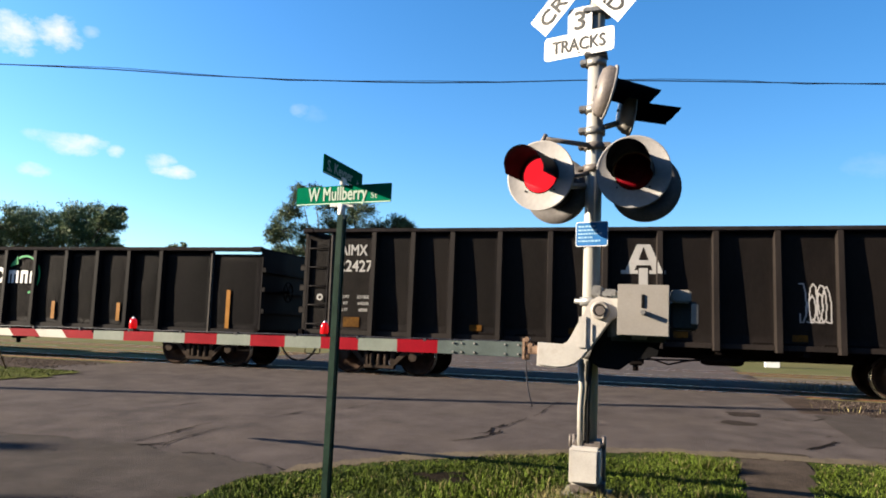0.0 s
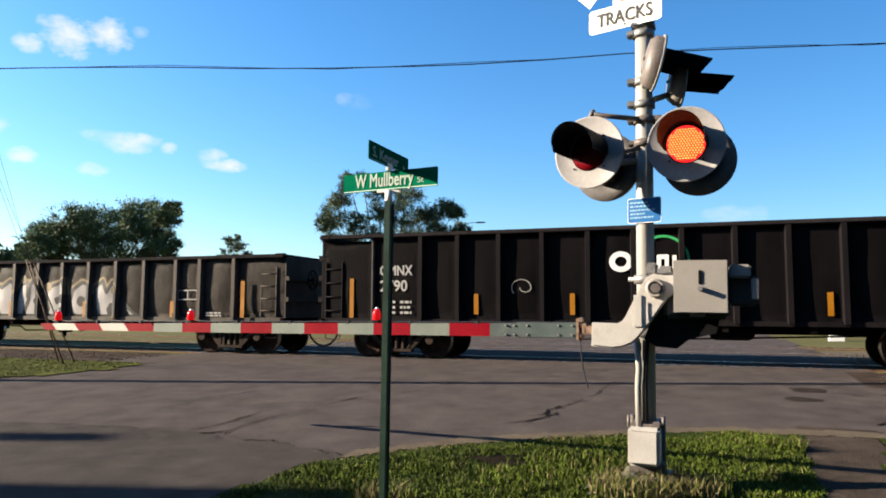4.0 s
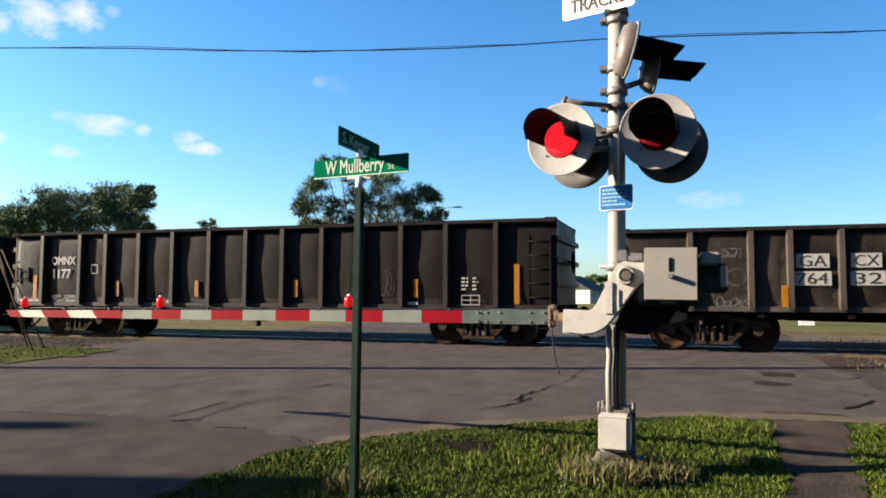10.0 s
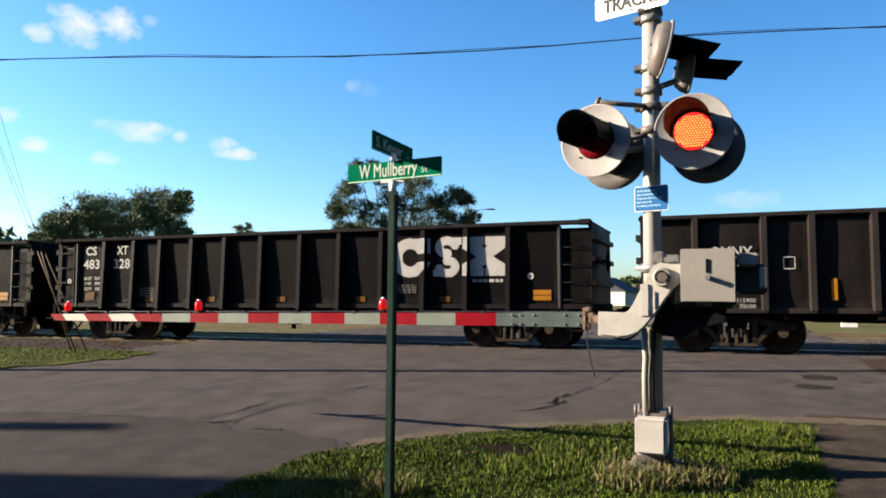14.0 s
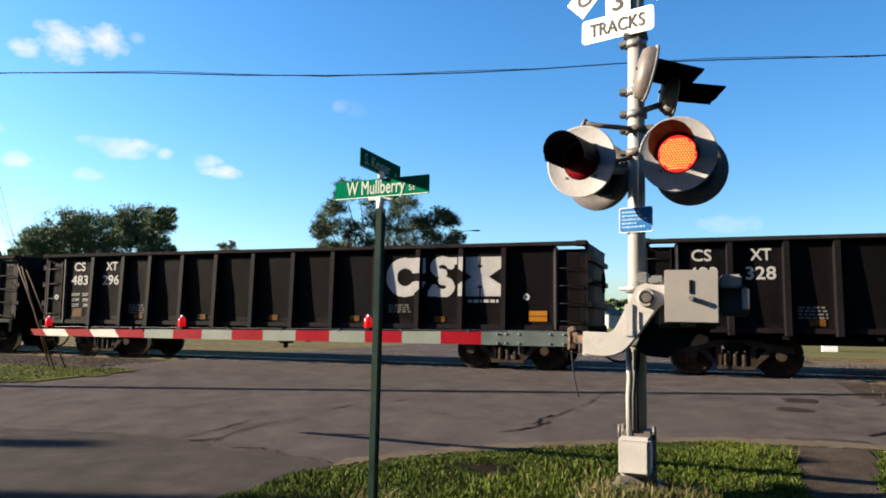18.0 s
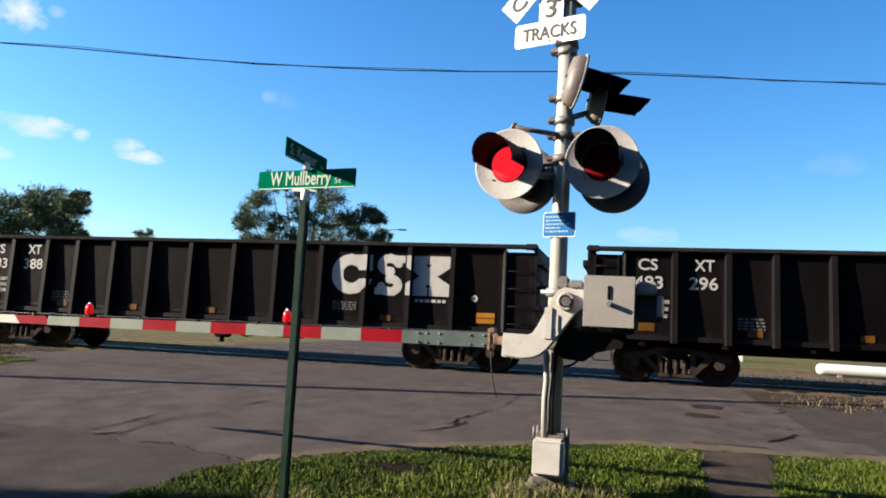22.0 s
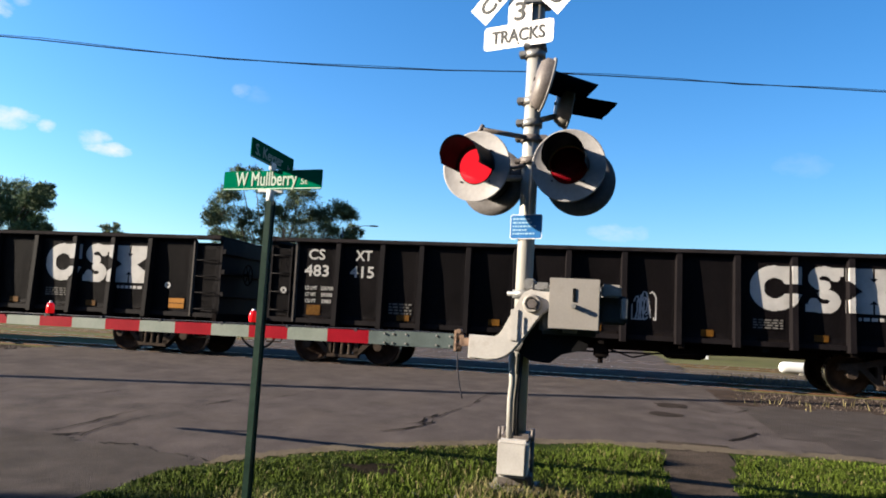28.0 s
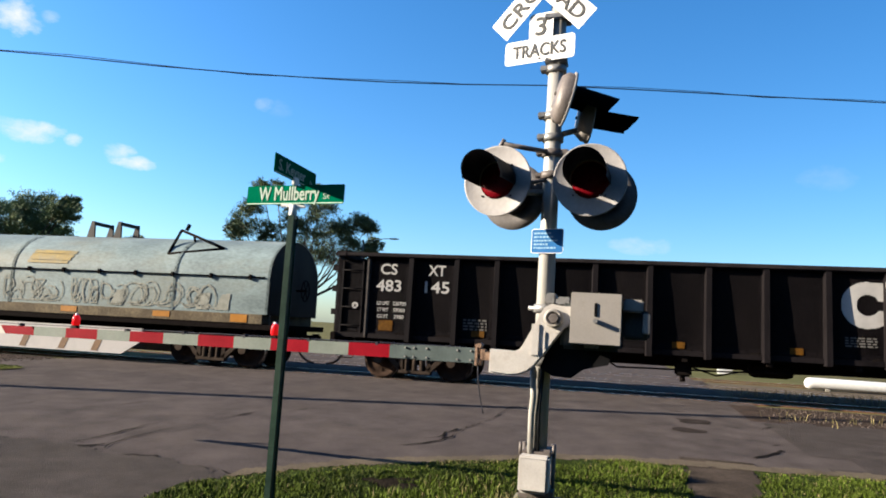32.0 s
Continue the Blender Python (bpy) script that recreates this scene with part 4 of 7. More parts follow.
def black_car(left, number, seed, tag=None):
    car, x0 = gondola("gondola_car", "black ribbed steel gondola car with white stencilling and rusty rim", left, 16.03, 2.96, CSX_RIBS, CAR_BLACK, seed=seed, deep_top=0.115, deep_low=0.205)
    y = -SHEET_Y - 0.010
    panel_words(car, x0 + 1.30, 2.47, "CS", 0.24, 0.40)
    panel_words(car, x0 + 2.48, 2.47, "XT", 0.24, 0.40)
    panel_words(car, x0 + 1.33, 2.07, "483", 0.26, 0.60)
    panel_words(car, x0 + 2.46, 2.07, number, 0.26, 0.58)
    for k, (a, b) in enumerate((("LD LMT", "226700"), ("LT WT", "59300"), ("CU FT", "2980"))):
        panel_words(car, x0 + 1.20, 1.74 - 0.155 * k, a, 0.085, 0.30 if k == 0 else 0.26)
        panel_words(car, x0 + 1.60, 1.74 - 0.155 * k, b, 0.085, 0.32 - 0.04 * k)
    bars(car, x0 + 3.15, 1.50, 4, 0.55, DIM_DECAL, y, 0.04, 0.07, seed + 9)
    # big white emblem: a slotted ring, a double hook and a notched block, over panels and ribs
    hook = []
    for cz, a0, a1 in ((2.425, 15, 275), (1.945, 95, -165)):
        hook.append([(12.55 + 0.21 * math.cos(radians(a0 + (a1 - a0) * k / 16)), cz + 0.155 * math.sin(radians(a0 + (a1 - a0) * k / 16))) for k in range(17)])
    stroke = near_lines(hook, 0.105)
    bites = [polygon(q) for q in ([(12.95, 2.40), (13.29, 2.18), (12.95, 1.97)], [(14.04, 2.40), (13.71, 2.18), (14.04, 1.97)],
                                  [(13.42, 2.46), (13.58, 2.46), (13.50, 2.37)], [(13.42, 1.91), (13.58, 1.91), (13.50, 2.00)])]

    def emblem(x, z):
        u, v = x - 11.56, z - 2.185
        hit = (np.hypot(u, v) < 0.48) | ((u > 0) & (u < 0.55) & (v > 0) & (v < 0.475)) | ((u > 0) & (v <= 0) & (np.hypot(u / 1.18, v) < 0.48))
        hit &= (np.hypot(u - 0.02, v) > 0.215) & ~((u > 0.02) & (np.abs(v) < 0.10))
        hit |= stroke(x, z) | ((x > 12.55) & (x < 12.92) & (z > 2.48) & (z < 2.66)) | ((x > 12.18) & (x < 12.5) & (z > 1.71) & (z < 1.88))
        block = (x > 12.95) & (x < 14.02) & (z > 1.71) & (z < 2.66) & ~((np.abs(x - 13.5) < 0.014) & (np.abs(z - 2.185) > 0.27))
        for bite in bites:
            block &= ~bite(x, z)
        return hit | block
    painted("emblem", car, x0, emblem, 11.05, 1.70, 14.04, 2.68, DECAL, "large white painted emblem", 0.018)
    bars(car, x0 + 11.15, 1.52, 4, 0.6, DIM_DECAL, y, 0.03, 0.055, seed + 3)
    bars(car, x0 + 13.2, 1.64, 1, 0.75, DECAL, y, 0.07, 0.1, seed + 4)
    bm = bmesh.new()
    ring_shape(bm, x0 + 14.62, 1.70, 0.078, 0.03, 0, 360, y, 1.0, 16)
    part("round_stencil", bm, DECAL, car)
    bm = bmesh.new()
    ring_shape(bm, x0 + 0.52, 1.70, 0.078, 0.03, 0, 360, y - 0.04, 1.0, 16)
    part("round_stencil", bm, DECAL, car)
    for rx, w in ((1.12, 0.34), (3.35, 0.30), (5.5, 0.26), (7.75, 0.26), (10.1, 0.26), (12.35, 0.28), (14.68, 0.42)):
        plate(car, x0 + rx, 1.10 if w < 0.32 else 1.14, x0 + rx + w, 1.24 if w < 0.32 else 1.38, YELLOW if w > 0.4 else DIM_YELLOW, y, "reflector", label="yellow reflective patch")
    plate(car, x0 + 14.68, 1.252, x0 + 15.10, 1.268, CAR_BLACK, y - 0.006, "reflector_seam", 0.004)
    ladder(car, x0 + 0.42, -SHEET_Y, 1.0, 2.75, 0.5, 4)
    for k in range(4):                                  # grab irons on the dark end panel
        bm = bmesh.new()
        pipe(bm, [Vector((x0 + 15.40, -SHEET_Y, 1.15 + 0.4 * k)), Vector((x0 + 15.40, -SHEET_Y - 0.07, 1.15 + 0.4 * k)), Vector((x0 + 15.88, -SHEET_Y - 0.07, 1.15 + 0.4 * k)), Vector((x0 + 15.88, -SHEET_Y, 1.15 + 0.4 * k))], 0.011, 6)
        part("grab_iron", bm, CAR_BLACK, car)
    if tag:
        for tx, tz, tw, th, sd in tag:
            scrawl(car, x0, tx, tz, tw, th, GRAFFITI, sd)
    return car


def scrawl(car, x0, x, z, w, h, mat, seed, strokes=7, r=0.014):
    """Illegible sprayed strokes."""
    rr = random.Random(seed)
    lines = []
    for k in range(strokes):
        px, pz = x + w * (k + rr.uniform(0, 0.6)) / strokes, z + rr.uniform(0, 0.3) * h
        pts = [(px, pz)]
        turn = rr.uniform(0, 6.28)
        for j in range(9):
            turn += rr.uniform(0.2, 1.1)
            px = min(x + w, max(x, px + math.cos(turn) * w * 0.09))
            pz = min(z + h, max(z, pz + math.sin(turn) * h * 0.32))
            pts.append((px, pz))
        lines.append(pts)
    painted("graffiti", car, x0, near_lines(lines, r), x - 0.03, z - 0.03, x + w + 0.03, z + h + 0.03, mat, "illegible sprayed graffiti", 0.014)


# the consist, from its head
def tall_car():
    ribs = [0.75, 1.89, 2.89, 3.87, 5.01, 6.18, 7.4, 8.57, 9.72, 10.94, 12.13, 13.3, 14.3, 15.35]
    car, x0 = gondola("tall_gondola_car", "tall dark brown ribbed gondola car with white lettering", 58.37, 16.1, 3.55, ribs, CAR_DARK, seed=3, deep_top=0.13, deep_low=0.21)
    y = -SHEET_Y - 0.010
    panel_words(car, x0 + 1.32, 2.90, "AIMX", 0.26, 0.72)
    panel_words(car, x0 + 1.38, 2.50, "22427", 0.27, 0.88)
    for k, (a, b) in enumerate((("LD LMT", "221800"), ("LT WT", "64200"), ("CU FT", "4000"))):
        panel_words(car, x0 + 1.10, 1.84 - 0.16 * k, a, 0.075, 0.30 if k == 0 else 0.24)
        panel_words(car, x0 + 1.62, 1.84 - 0.16 * k, b, 0.075, 0.33 - 0.05 * k)
    # emblem: an A-shaped block over a bar and an M-shaped block
    blocks = [
        [(-0.40, 0.98), (-0.20, 0.98), (0.02, 1.62), (-0.14, 1.62)], [(0.40, 0.98), (0.20, 0.98), (-0.02, 1.62), (0.14, 1.62)],
        [(-0.24, 1.13), (0.24, 1.13), (0.20, 1.25), (-0.20, 1.25)], [(-0.48, 0.92), (-0.12, 0.92), (-0.12, 1.0), (-0.48, 1.0)],
        [(0.48, 0.92), (0.12, 0.92), (0.12, 1.0), (0.48, 1.0)], [(-0.1, 0.52), (0.1, 0.52), (0.1, 1.05), (-0.1, 1.05)],
        [(-0.78, 0.0), (-0.38, 0.0), (-0.38, 0.52), (-0.6, 0.52)], [(0.78, 0.0), (0.38, 0.0), (0.38, 0.52), (0.6, 0.52)],
        [(-0.5, 0.6), (-0.3, 0.6), (0.12, 0.02), (-0.08, 0.02)], [(0.5, 0.6), (0.3, 0.6), (-0.12, 0.02), (0.08, 0.02)]]
    shapes = [polygon([(8.22 + px, 1.64 + pz * 0.95) for px, pz in b]) for b in blocks]

    def emblem(x, z):
        hit = shapes[0](x, z)
        for sh in shapes[1:]:
            hit = hit | sh(x, z)
        return hit
    painted("emblem", car, x0, emblem, 7.40, 1.62, 9.04, 3.20, DECAL, "white painted emblem", 0.016)
    for rx in (1.12, 4.3, 6.6, 8.85, 11.2):
        plate(car, x0 + rx, 1.14, x0 + rx + (0.42 if rx < 2 else 0.3), 1.28 + (0.1 if rx < 2 else 0), DIM_YELLOW, y, "reflector", label="yellow reflective patch")
    ladder(car, x0 + 0.40, -SHEET_Y, 0.95, 3.3, 0.52, 5)
    bm = bmesh.new()
    ring_shape(bm, x0 + 0.48, 1.85, 0.085, 0.04, 0, 360, y - 0.04, 1.0, 16)
    part("round_stencil", bm, DECAL, car)
    scrawl(car, x0, 11.35, 1.55, 0.6, 0.8, GRAFFITI, 21, 6)


def smooth_car():
    ribs = [1.45, 2.75, 3.7, 4.72, 5.75, 6.8, 7.8, 8.82, 9.89, 10.92, 11.94, 12.96, 14.47]
    car, x0 = gondola("gondola_car", "black gondola car with a green and white emblem", 41.27, 15.93, 3.08, ribs, CAR_BLACK, seed=5, rib_w=0.12, deep_top=0.13, deep_low=0.14, bulge=0.02, skirt=False, low=0.95)
    y = -SHEET_Y - 0.036
    words("OMNX", 0.24, DECAL, car, x0 + 2.08, y, 2.05, 0.86, bold=0.008)
    words("2790", 0.26, DECAL, car, x0 + 2.02, y, 1.66, 0.72, bold=0.008)
    bars(car, x0 + 1.75, 1.42, 3, 0.32, DECAL, y, 0.06, 0.13, 11)
    bars(car, x0 + 2.2, 1.42, 3, 0.30, DECAL, y, 0.06, 0.13, 12)
    # emblem: five pale blobs in a row within an open green ring
    bm = bmesh.new()
    ex, ez = x0 + 7.52, 2.16
    ring_shape(bm, ex, ez + 0.12, 0.23, 0.115, 0, 360, y, 1.12, 22)
    for k, w in ((0.30, 0.095), (0.455, 0.085), (0.60, 0.085), (0.76, 0.095), (0.93, 0.085), (1.09, 0.085)):
        slab(bm, [(ex + k, ez - 0.10), (ex + k + w, ez - 0.10), (ex + k + w + 0.01, ez + 0.24), (ex + k + 0.01, ez + 0.24)], y - 0.005, y)
    slab(bm, [(ex + 0.32, ez + 0.16), (ex + 0.68, ez + 0.16), (ex + 0.68, ez + 0.26), (ex + 0.32, ez + 0.26)], y - 0.0052, y)
    slab(bm, [(ex + 0.78, ez + 0.16), (ex + 1.01, ez + 0.16), (ex + 1.01, ez + 0.26), (ex + 0.78, ez + 0.26)], y - 0.0052, y)
    part("emblem", bm, SIGN_WHITE, car, "white painted emblem")
    bm = bmesh.new()
    ring_shape(bm, ex + 0.90, ez + 0.13, 0.56, 0.505, -70, 118, y - 0.006, 1.0, 24)
    slab(bm, [(ex + 0.36, ez + 0.36), (ex + 0.60, ez + 0.66), (ex + 0.66, ez + 0.44)], y - 0.010, y - 0.005)
    part("emblem_ring", bm, LOGO_GREEN, car, "green painted arc")
    for rx in (4.1, 6.38, 9.45, 11.6):
        plate(car, x0 + rx, 1.10, x0 + rx + 0.11, 1.58, YELLOW, y, "reflector", label="yellow reflective strip")
    for rx in (0.82, 14.95):
        plate(car, x0 + rx, 1.0, x0 + rx + 0.11, 1.98, YELLOW, y, "reflector", label="long yellow reflective strip")
    ladder(car, x0 + 0.36, -SHEET_Y, 1.0, 2.4, 0.46, 4)
    bm = bmesh.new()
    ring_shape(bm, x0 + 5.25, 1.72, 0.2, 0.185, 20, 220, y, 1.2, 14)
    ring_shape(bm, x0 + 5.35, 1.72, 0.11, 0.095, 180, 400, y, 1.3, 14)
    part("faint_drawing", bm, DECAL_PLATE, car, "faint chalk outline")


def painted_car():
    ribs = [1.5, 2.7, 3.45, 4.4, 5.35, 6.4, 7.35, 8.3, 9.3, 10.3, 11.3, 12.4, 13.2, 14.3]
    car, x0 = gondola("graffiti_gondola_car", "rusty brown gondola car with bulging panels and pale graffiti", 24.35, 15.85, 2.65, ribs, CAR_BROWN, seed=9, flanges=False, rib_w=0.12, deep_top=0.14, deep_low=0.15, bulge=0.055, low=0.95, skirt=False)
    y = -SHEET_Y - 0.075
    for bx, tx, bz, text in ((3.55, 0.62, 1.78, "GA"), (3.48, 0.72, 1.42, "764"), (4.56, 0.55, 1.78, "CX"), (4.54, 0.62, 1.42, "32")):
        plate(car, x0 + bx, bz, x0 + bx + tx, bz + 0.29, DECAL_PLATE, y, "number_plate", label="pale painted patch")
        words(text, 0.22, SIGN_BLACK, car, x0 + bx + tx / 2, y - 0.010, bz + 0.035, tx * 0.8)
    bars(car, x0 + 0.3, 1.12, 2, 0.7, DECAL, y, 0.04, 0.07, 32)
    bars(car, x0 + 13.4, 1.12, 2, 0.5, DECAL, y, 0.04, 0.07, 33)
    # five large sprayed figures, pale with a dark outline, wrapped over panels and ribs
    shapes = [
        [(5.41, 1.67), (5.61, 1.93), (5.82, 1.84), (6.15, 2.04), (6.25, 1.98), (6.31, 1.49), (6.36, 0.99), (5.81, 0.99), (5.6, 1.19)],
        [(6.38, 1.05), (6.47, 1.62), (6.66, 1.96), (6.88, 1.98), (6.92, 1.45), (6.74, 1.02), (6.55, 0.99)],
        [(6.73, 0.99), (6.93, 1.41), (6.99, 1.92), (7.12, 2.06), (7.26, 1.92), (7.27, 1.41), (7.29, 0.99), (7.03, 0.99), (6.95, 0.99)],
        [(7.46, 1.77), (7.76, 1.84), (8.34, 2.02), (8.39, 1.79), (8.4, 1.59), (8.02, 1.48), (8.07, 1.39), (8.4, 1.45), (8.41, 1.22), (8.04, 1.11), (8.41, 1.14), (8.42, 0.99), (7.57, 0.99), (7.75, 1.2), (7.66, 1.48)],
        [(8.58, 1.41), (8.69, 1.76), (9.0, 1.97), (9.28, 1.9), (9.34, 1.41), (9.29, 0.99), (9.08, 0.99), (8.83, 0.99), (8.63, 1.06)],
        [(9.49, 1.82), (9.77, 2.0), (9.93, 1.68), (10.12, 1.96), (10.25, 1.82), (10.32, 1.47), (10.33, 0.99), (10.14, 1.06), (10.09, 1.33), (9.98, 1.2), (10.03, 0.99), (9.63, 0.99), (9.53, 1.2)],
        [(10.44, 1.47), (10.77, 1.2), (11.07, 0.99), (11.11, 0.99), (10.51, 0.99), (10.7, 1.06)],
    ]
    for sh in shapes:
        xa, xb, za, zb = min(p[0] for p in sh), max(p[0] for p in sh), min(p[1] for p in sh), max(p[1] for p in sh)
        loop = [sh + sh[:1]]
        halo = near_lines(loop, 0.12)
        painted("graffiti_halo", car, x0, lambda x, z: halo(x, z) & (z > 1.62), xa - 0.12, 1.62, xb + 0.12, zb + 0.13, GRAFFITI_TAN, "tan sprayed halo", lift=0.002)
        painted("graffiti", car, x0, polygon(sh), xa, za, xb, zb, GRAFFITI, "large pale sprayed figure")
        painted("graffiti_outline", car, x0, near_lines(loop, 0.055), xa - 0.06, max(0.98, za - 0.06), xb + 0.06, zb + 0.06, GRAFFITI_LINE, "dark sprayed outline", lift=0.007)
    for cx, cz, rr in ((7.21, 1.44, 0.09), (8.98, 1.42, 0.15)):
        painted("graffiti_dot", car, x0, lambda x, z: (x - cx) ** 2 + (z - cz) ** 2 < rr * rr, cx - rr, cz - rr, cx + rr, cz + rr, GRAFFITI_LINE, "dark sprayed dot", lift=0.008)
    for cx, cz, rr in ((6.72, 2.08, 0.12), (7.73, 1.85, 0.13), (10.19, 1.72, 0.10), (10.22, 0.99, 0.08)):
        painted("graffiti_stain", car, x0, lambda x, z: (x - cx) ** 2 + (z - cz) ** 2 < rr * rr, cx - rr, cz - rr, cx + rr, cz + rr, GRAFFITI_TAN, "tan sprayed blot", lift=0.009)
    for rx in (3.32, 6.33, 9.22, 12.33, 14.62):
        plate(car, x0 + rx - 0.06, 0.98, x0 + rx + 0.06, 1.42 if rx < 14 else 1.95, YELLOW, -SHEET_Y - 0.135, "reflector", 0.014, label="worn yellow reflective strip")
    ladder(car, x0 + 0.35, -SHEET_Y, 1.0, 2.3, 0.46, 4, CAR_BROWN)
    ladder(car, x0 + 15.35, -SHEET_Y, 1.0, 2.3, 0.46, 4, CAR_BROWN)
    scrawl(car, x0, 2.02, 1.0, 0.62, 0.2, DIM_DECAL, 41, 7, 0.010)
    scrawl(car, x0, 2.02, 2.02, 0.5, 0.18, DIM_DECAL, 42, 6, 0.009)
    painted("chalk_ring", car, x0, lambda x, z: abs(np.hypot(x - 2.41, z - 1.6) - 0.18) < 0.009, 2.2, 1.4, 2.62, 1.8, DIM_DECAL, "chalk ring", 0.012)
    scrawl(car, x0, 0.55, 1.5, 0.6, 0.5, FAINT_CHALK, 43, 6, 0.010)
    bm = bmesh.new()
    for a, b in (((12.45, 1.45), (13.12, 1.48)), ((12.45, 1.70), (13.12, 1.73))):
        slab(bm, [(x0 + a[0], a[1]), (x0 + b[0], a[1]), (x0 + b[0], b[1]), (x0 + a[0], b[1])], y - 0.004, y)
    for px in (12.45, 12.78, 13.09):
        slab(bm, [(x0 + px, 1.45), (x0 + px + 0.03, 1.45), (x0 + px + 0.03, 1.73), (x0 + px, 1.73)], y - 0.004, y)
    part("box_stencil", bm, DECAL_PLATE, car)


def dented_car():
    ribs = [1.15, 2.5, 3.4, 4.52, 5.63, 6.79, 7.91, 8.99, 10.11, 11.19, 12.24, 13.38, 14.6]
    car, x0 = gondola("dented_gondola_car", "dark grey gondola car with dented panels and white lettering", 6.98, 16.0, 2.97, ribs, CAR_GREY, seed=13, flanges=False, rib_w=0.13, deep_top=0.165, deep_low=0.175, bulge=0.045, low=0.95, skirt=False)
    y = -SHEET_Y - 0.066
    words("OMNX", 0.22, DECAL, car, x0 + 1.85, y, 2.05, 0.84, bold=0.008)
    words("1177", 0.25, DECAL, car, x0 + 1.78, y, 1.66, 0.62, bold=0.008)
    bars(car, x0 + 0.3, 1.05, 1, 0.75, DECAL, y, 0.05, 0.12, 63)
    bm = bmesh.new()
    for a, b in (((2.85, 1.78), (3.08, 1.80)), ((2.85, 2.02), (3.08, 2.04))):
        slab(bm, [(x0 + a[0], a[1]), (x0 + b[0], a[1]), (x0 + b[0], b[1]), (x0 + a[0], b[1])], y - 0.004, y)
    for px in (2.85, 3.06):
        slab(bm, [(x0 + px, 1.78), (x0 + px + 0.02, 1.78), (x0 + px + 0.02, 2.04), (x0 + px, 2.04)], y - 0.004, y)
    part("box_stencil", bm, DECAL, car)
    plate(car, x0 + 0.78, 1.02, x0 + 0.90, 1.75, YELLOW, y, "reflector", label="bent yellow reflective strip")
    words("LD LMT", 0.085, DECAL, car, x0 + 1.62, y, 1.10, 0.36)
    words("215900", 0.085, DECAL, car, x0 + 2.12, y, 1.10, 0.38)
    words("LT WT", 0.085, DECAL, car, x0 + 1.66, y, 0.975, 0.30)
    words("70100", 0.085, DECAL, car, x0 + 2.15, y, 0.975, 0.32)
    bars(car, x0 + 13.75, 1.62, 4, 0.16, DECAL, y, 0.04, 0.085, 64)
    bars(car, x0 + 14.02, 1.62, 4, 0.14, DECAL, y, 0.04, 0.085, 65)
    for k, (ax, az, bx, bz) in enumerate(((13.75, 1.19, 14.20, 1.21), (13.75, 0.97, 14.20, 0.99), (13.75, 0.97, 13.77, 1.21), (14.18, 0.97, 14.20, 1.21), (13.97, 0.97, 13.985, 1.2), (13.75, 1.08, 14.2, 1.095))):
        plate(car, x0 + ax, az, x0 + bx, bz, DECAL_PLATE, y - 0.0006 * k, "table_stencil", 0.004)
    for ax in (5.42, 12.4):
        plate(car, x0 + ax, 0.975, x0 + ax + 0.26, 1.04, DECAL_PLATE, y, "valve_plate", 0.006, "small white metal plate")
    bars(car, x0 + 5.0, 0.96, 1, 0.42, DIM_DECAL, y, 0.035, 0.08, 66)
    bars(car, x0 + 6.05, 0.96, 1, 0.55, DIM_DECAL, y, 0.035, 0.08, 67)
    scrawl(car, x0, 5.02, 1.3, 0.45, 0.5, FAINT_CHALK, 73, 3, 0.012)
    for rx in (3.72, 6.32, 9.30, 12.55):
        plate(car, x0 + rx, 1.15, x0 + rx + 0.11, 1.58, YELLOW, y, "reflector", label="yellow reflective strip")
    plate(car, x0 + 15.02, 1.0, x0 + 15.14, 1.92, YELLOW, y, "reflector", label="bent yellow reflective strip")
    ladder(car, x0 + 0.38, -SHEET_Y - 0.04, 1.55, 1.98, 0.42, 2)
    ladder(car, x0 + 15.6, -SHEET_Y, 1.0, 2.6, 0.5, 5)
    for rx, sd in ((10.4, 71), (11.5, 72)):
        scrawl(car, x0, rx, 1.2, 0.6, 0.6, FAINT_CHALK, sd, 4, 0.010)


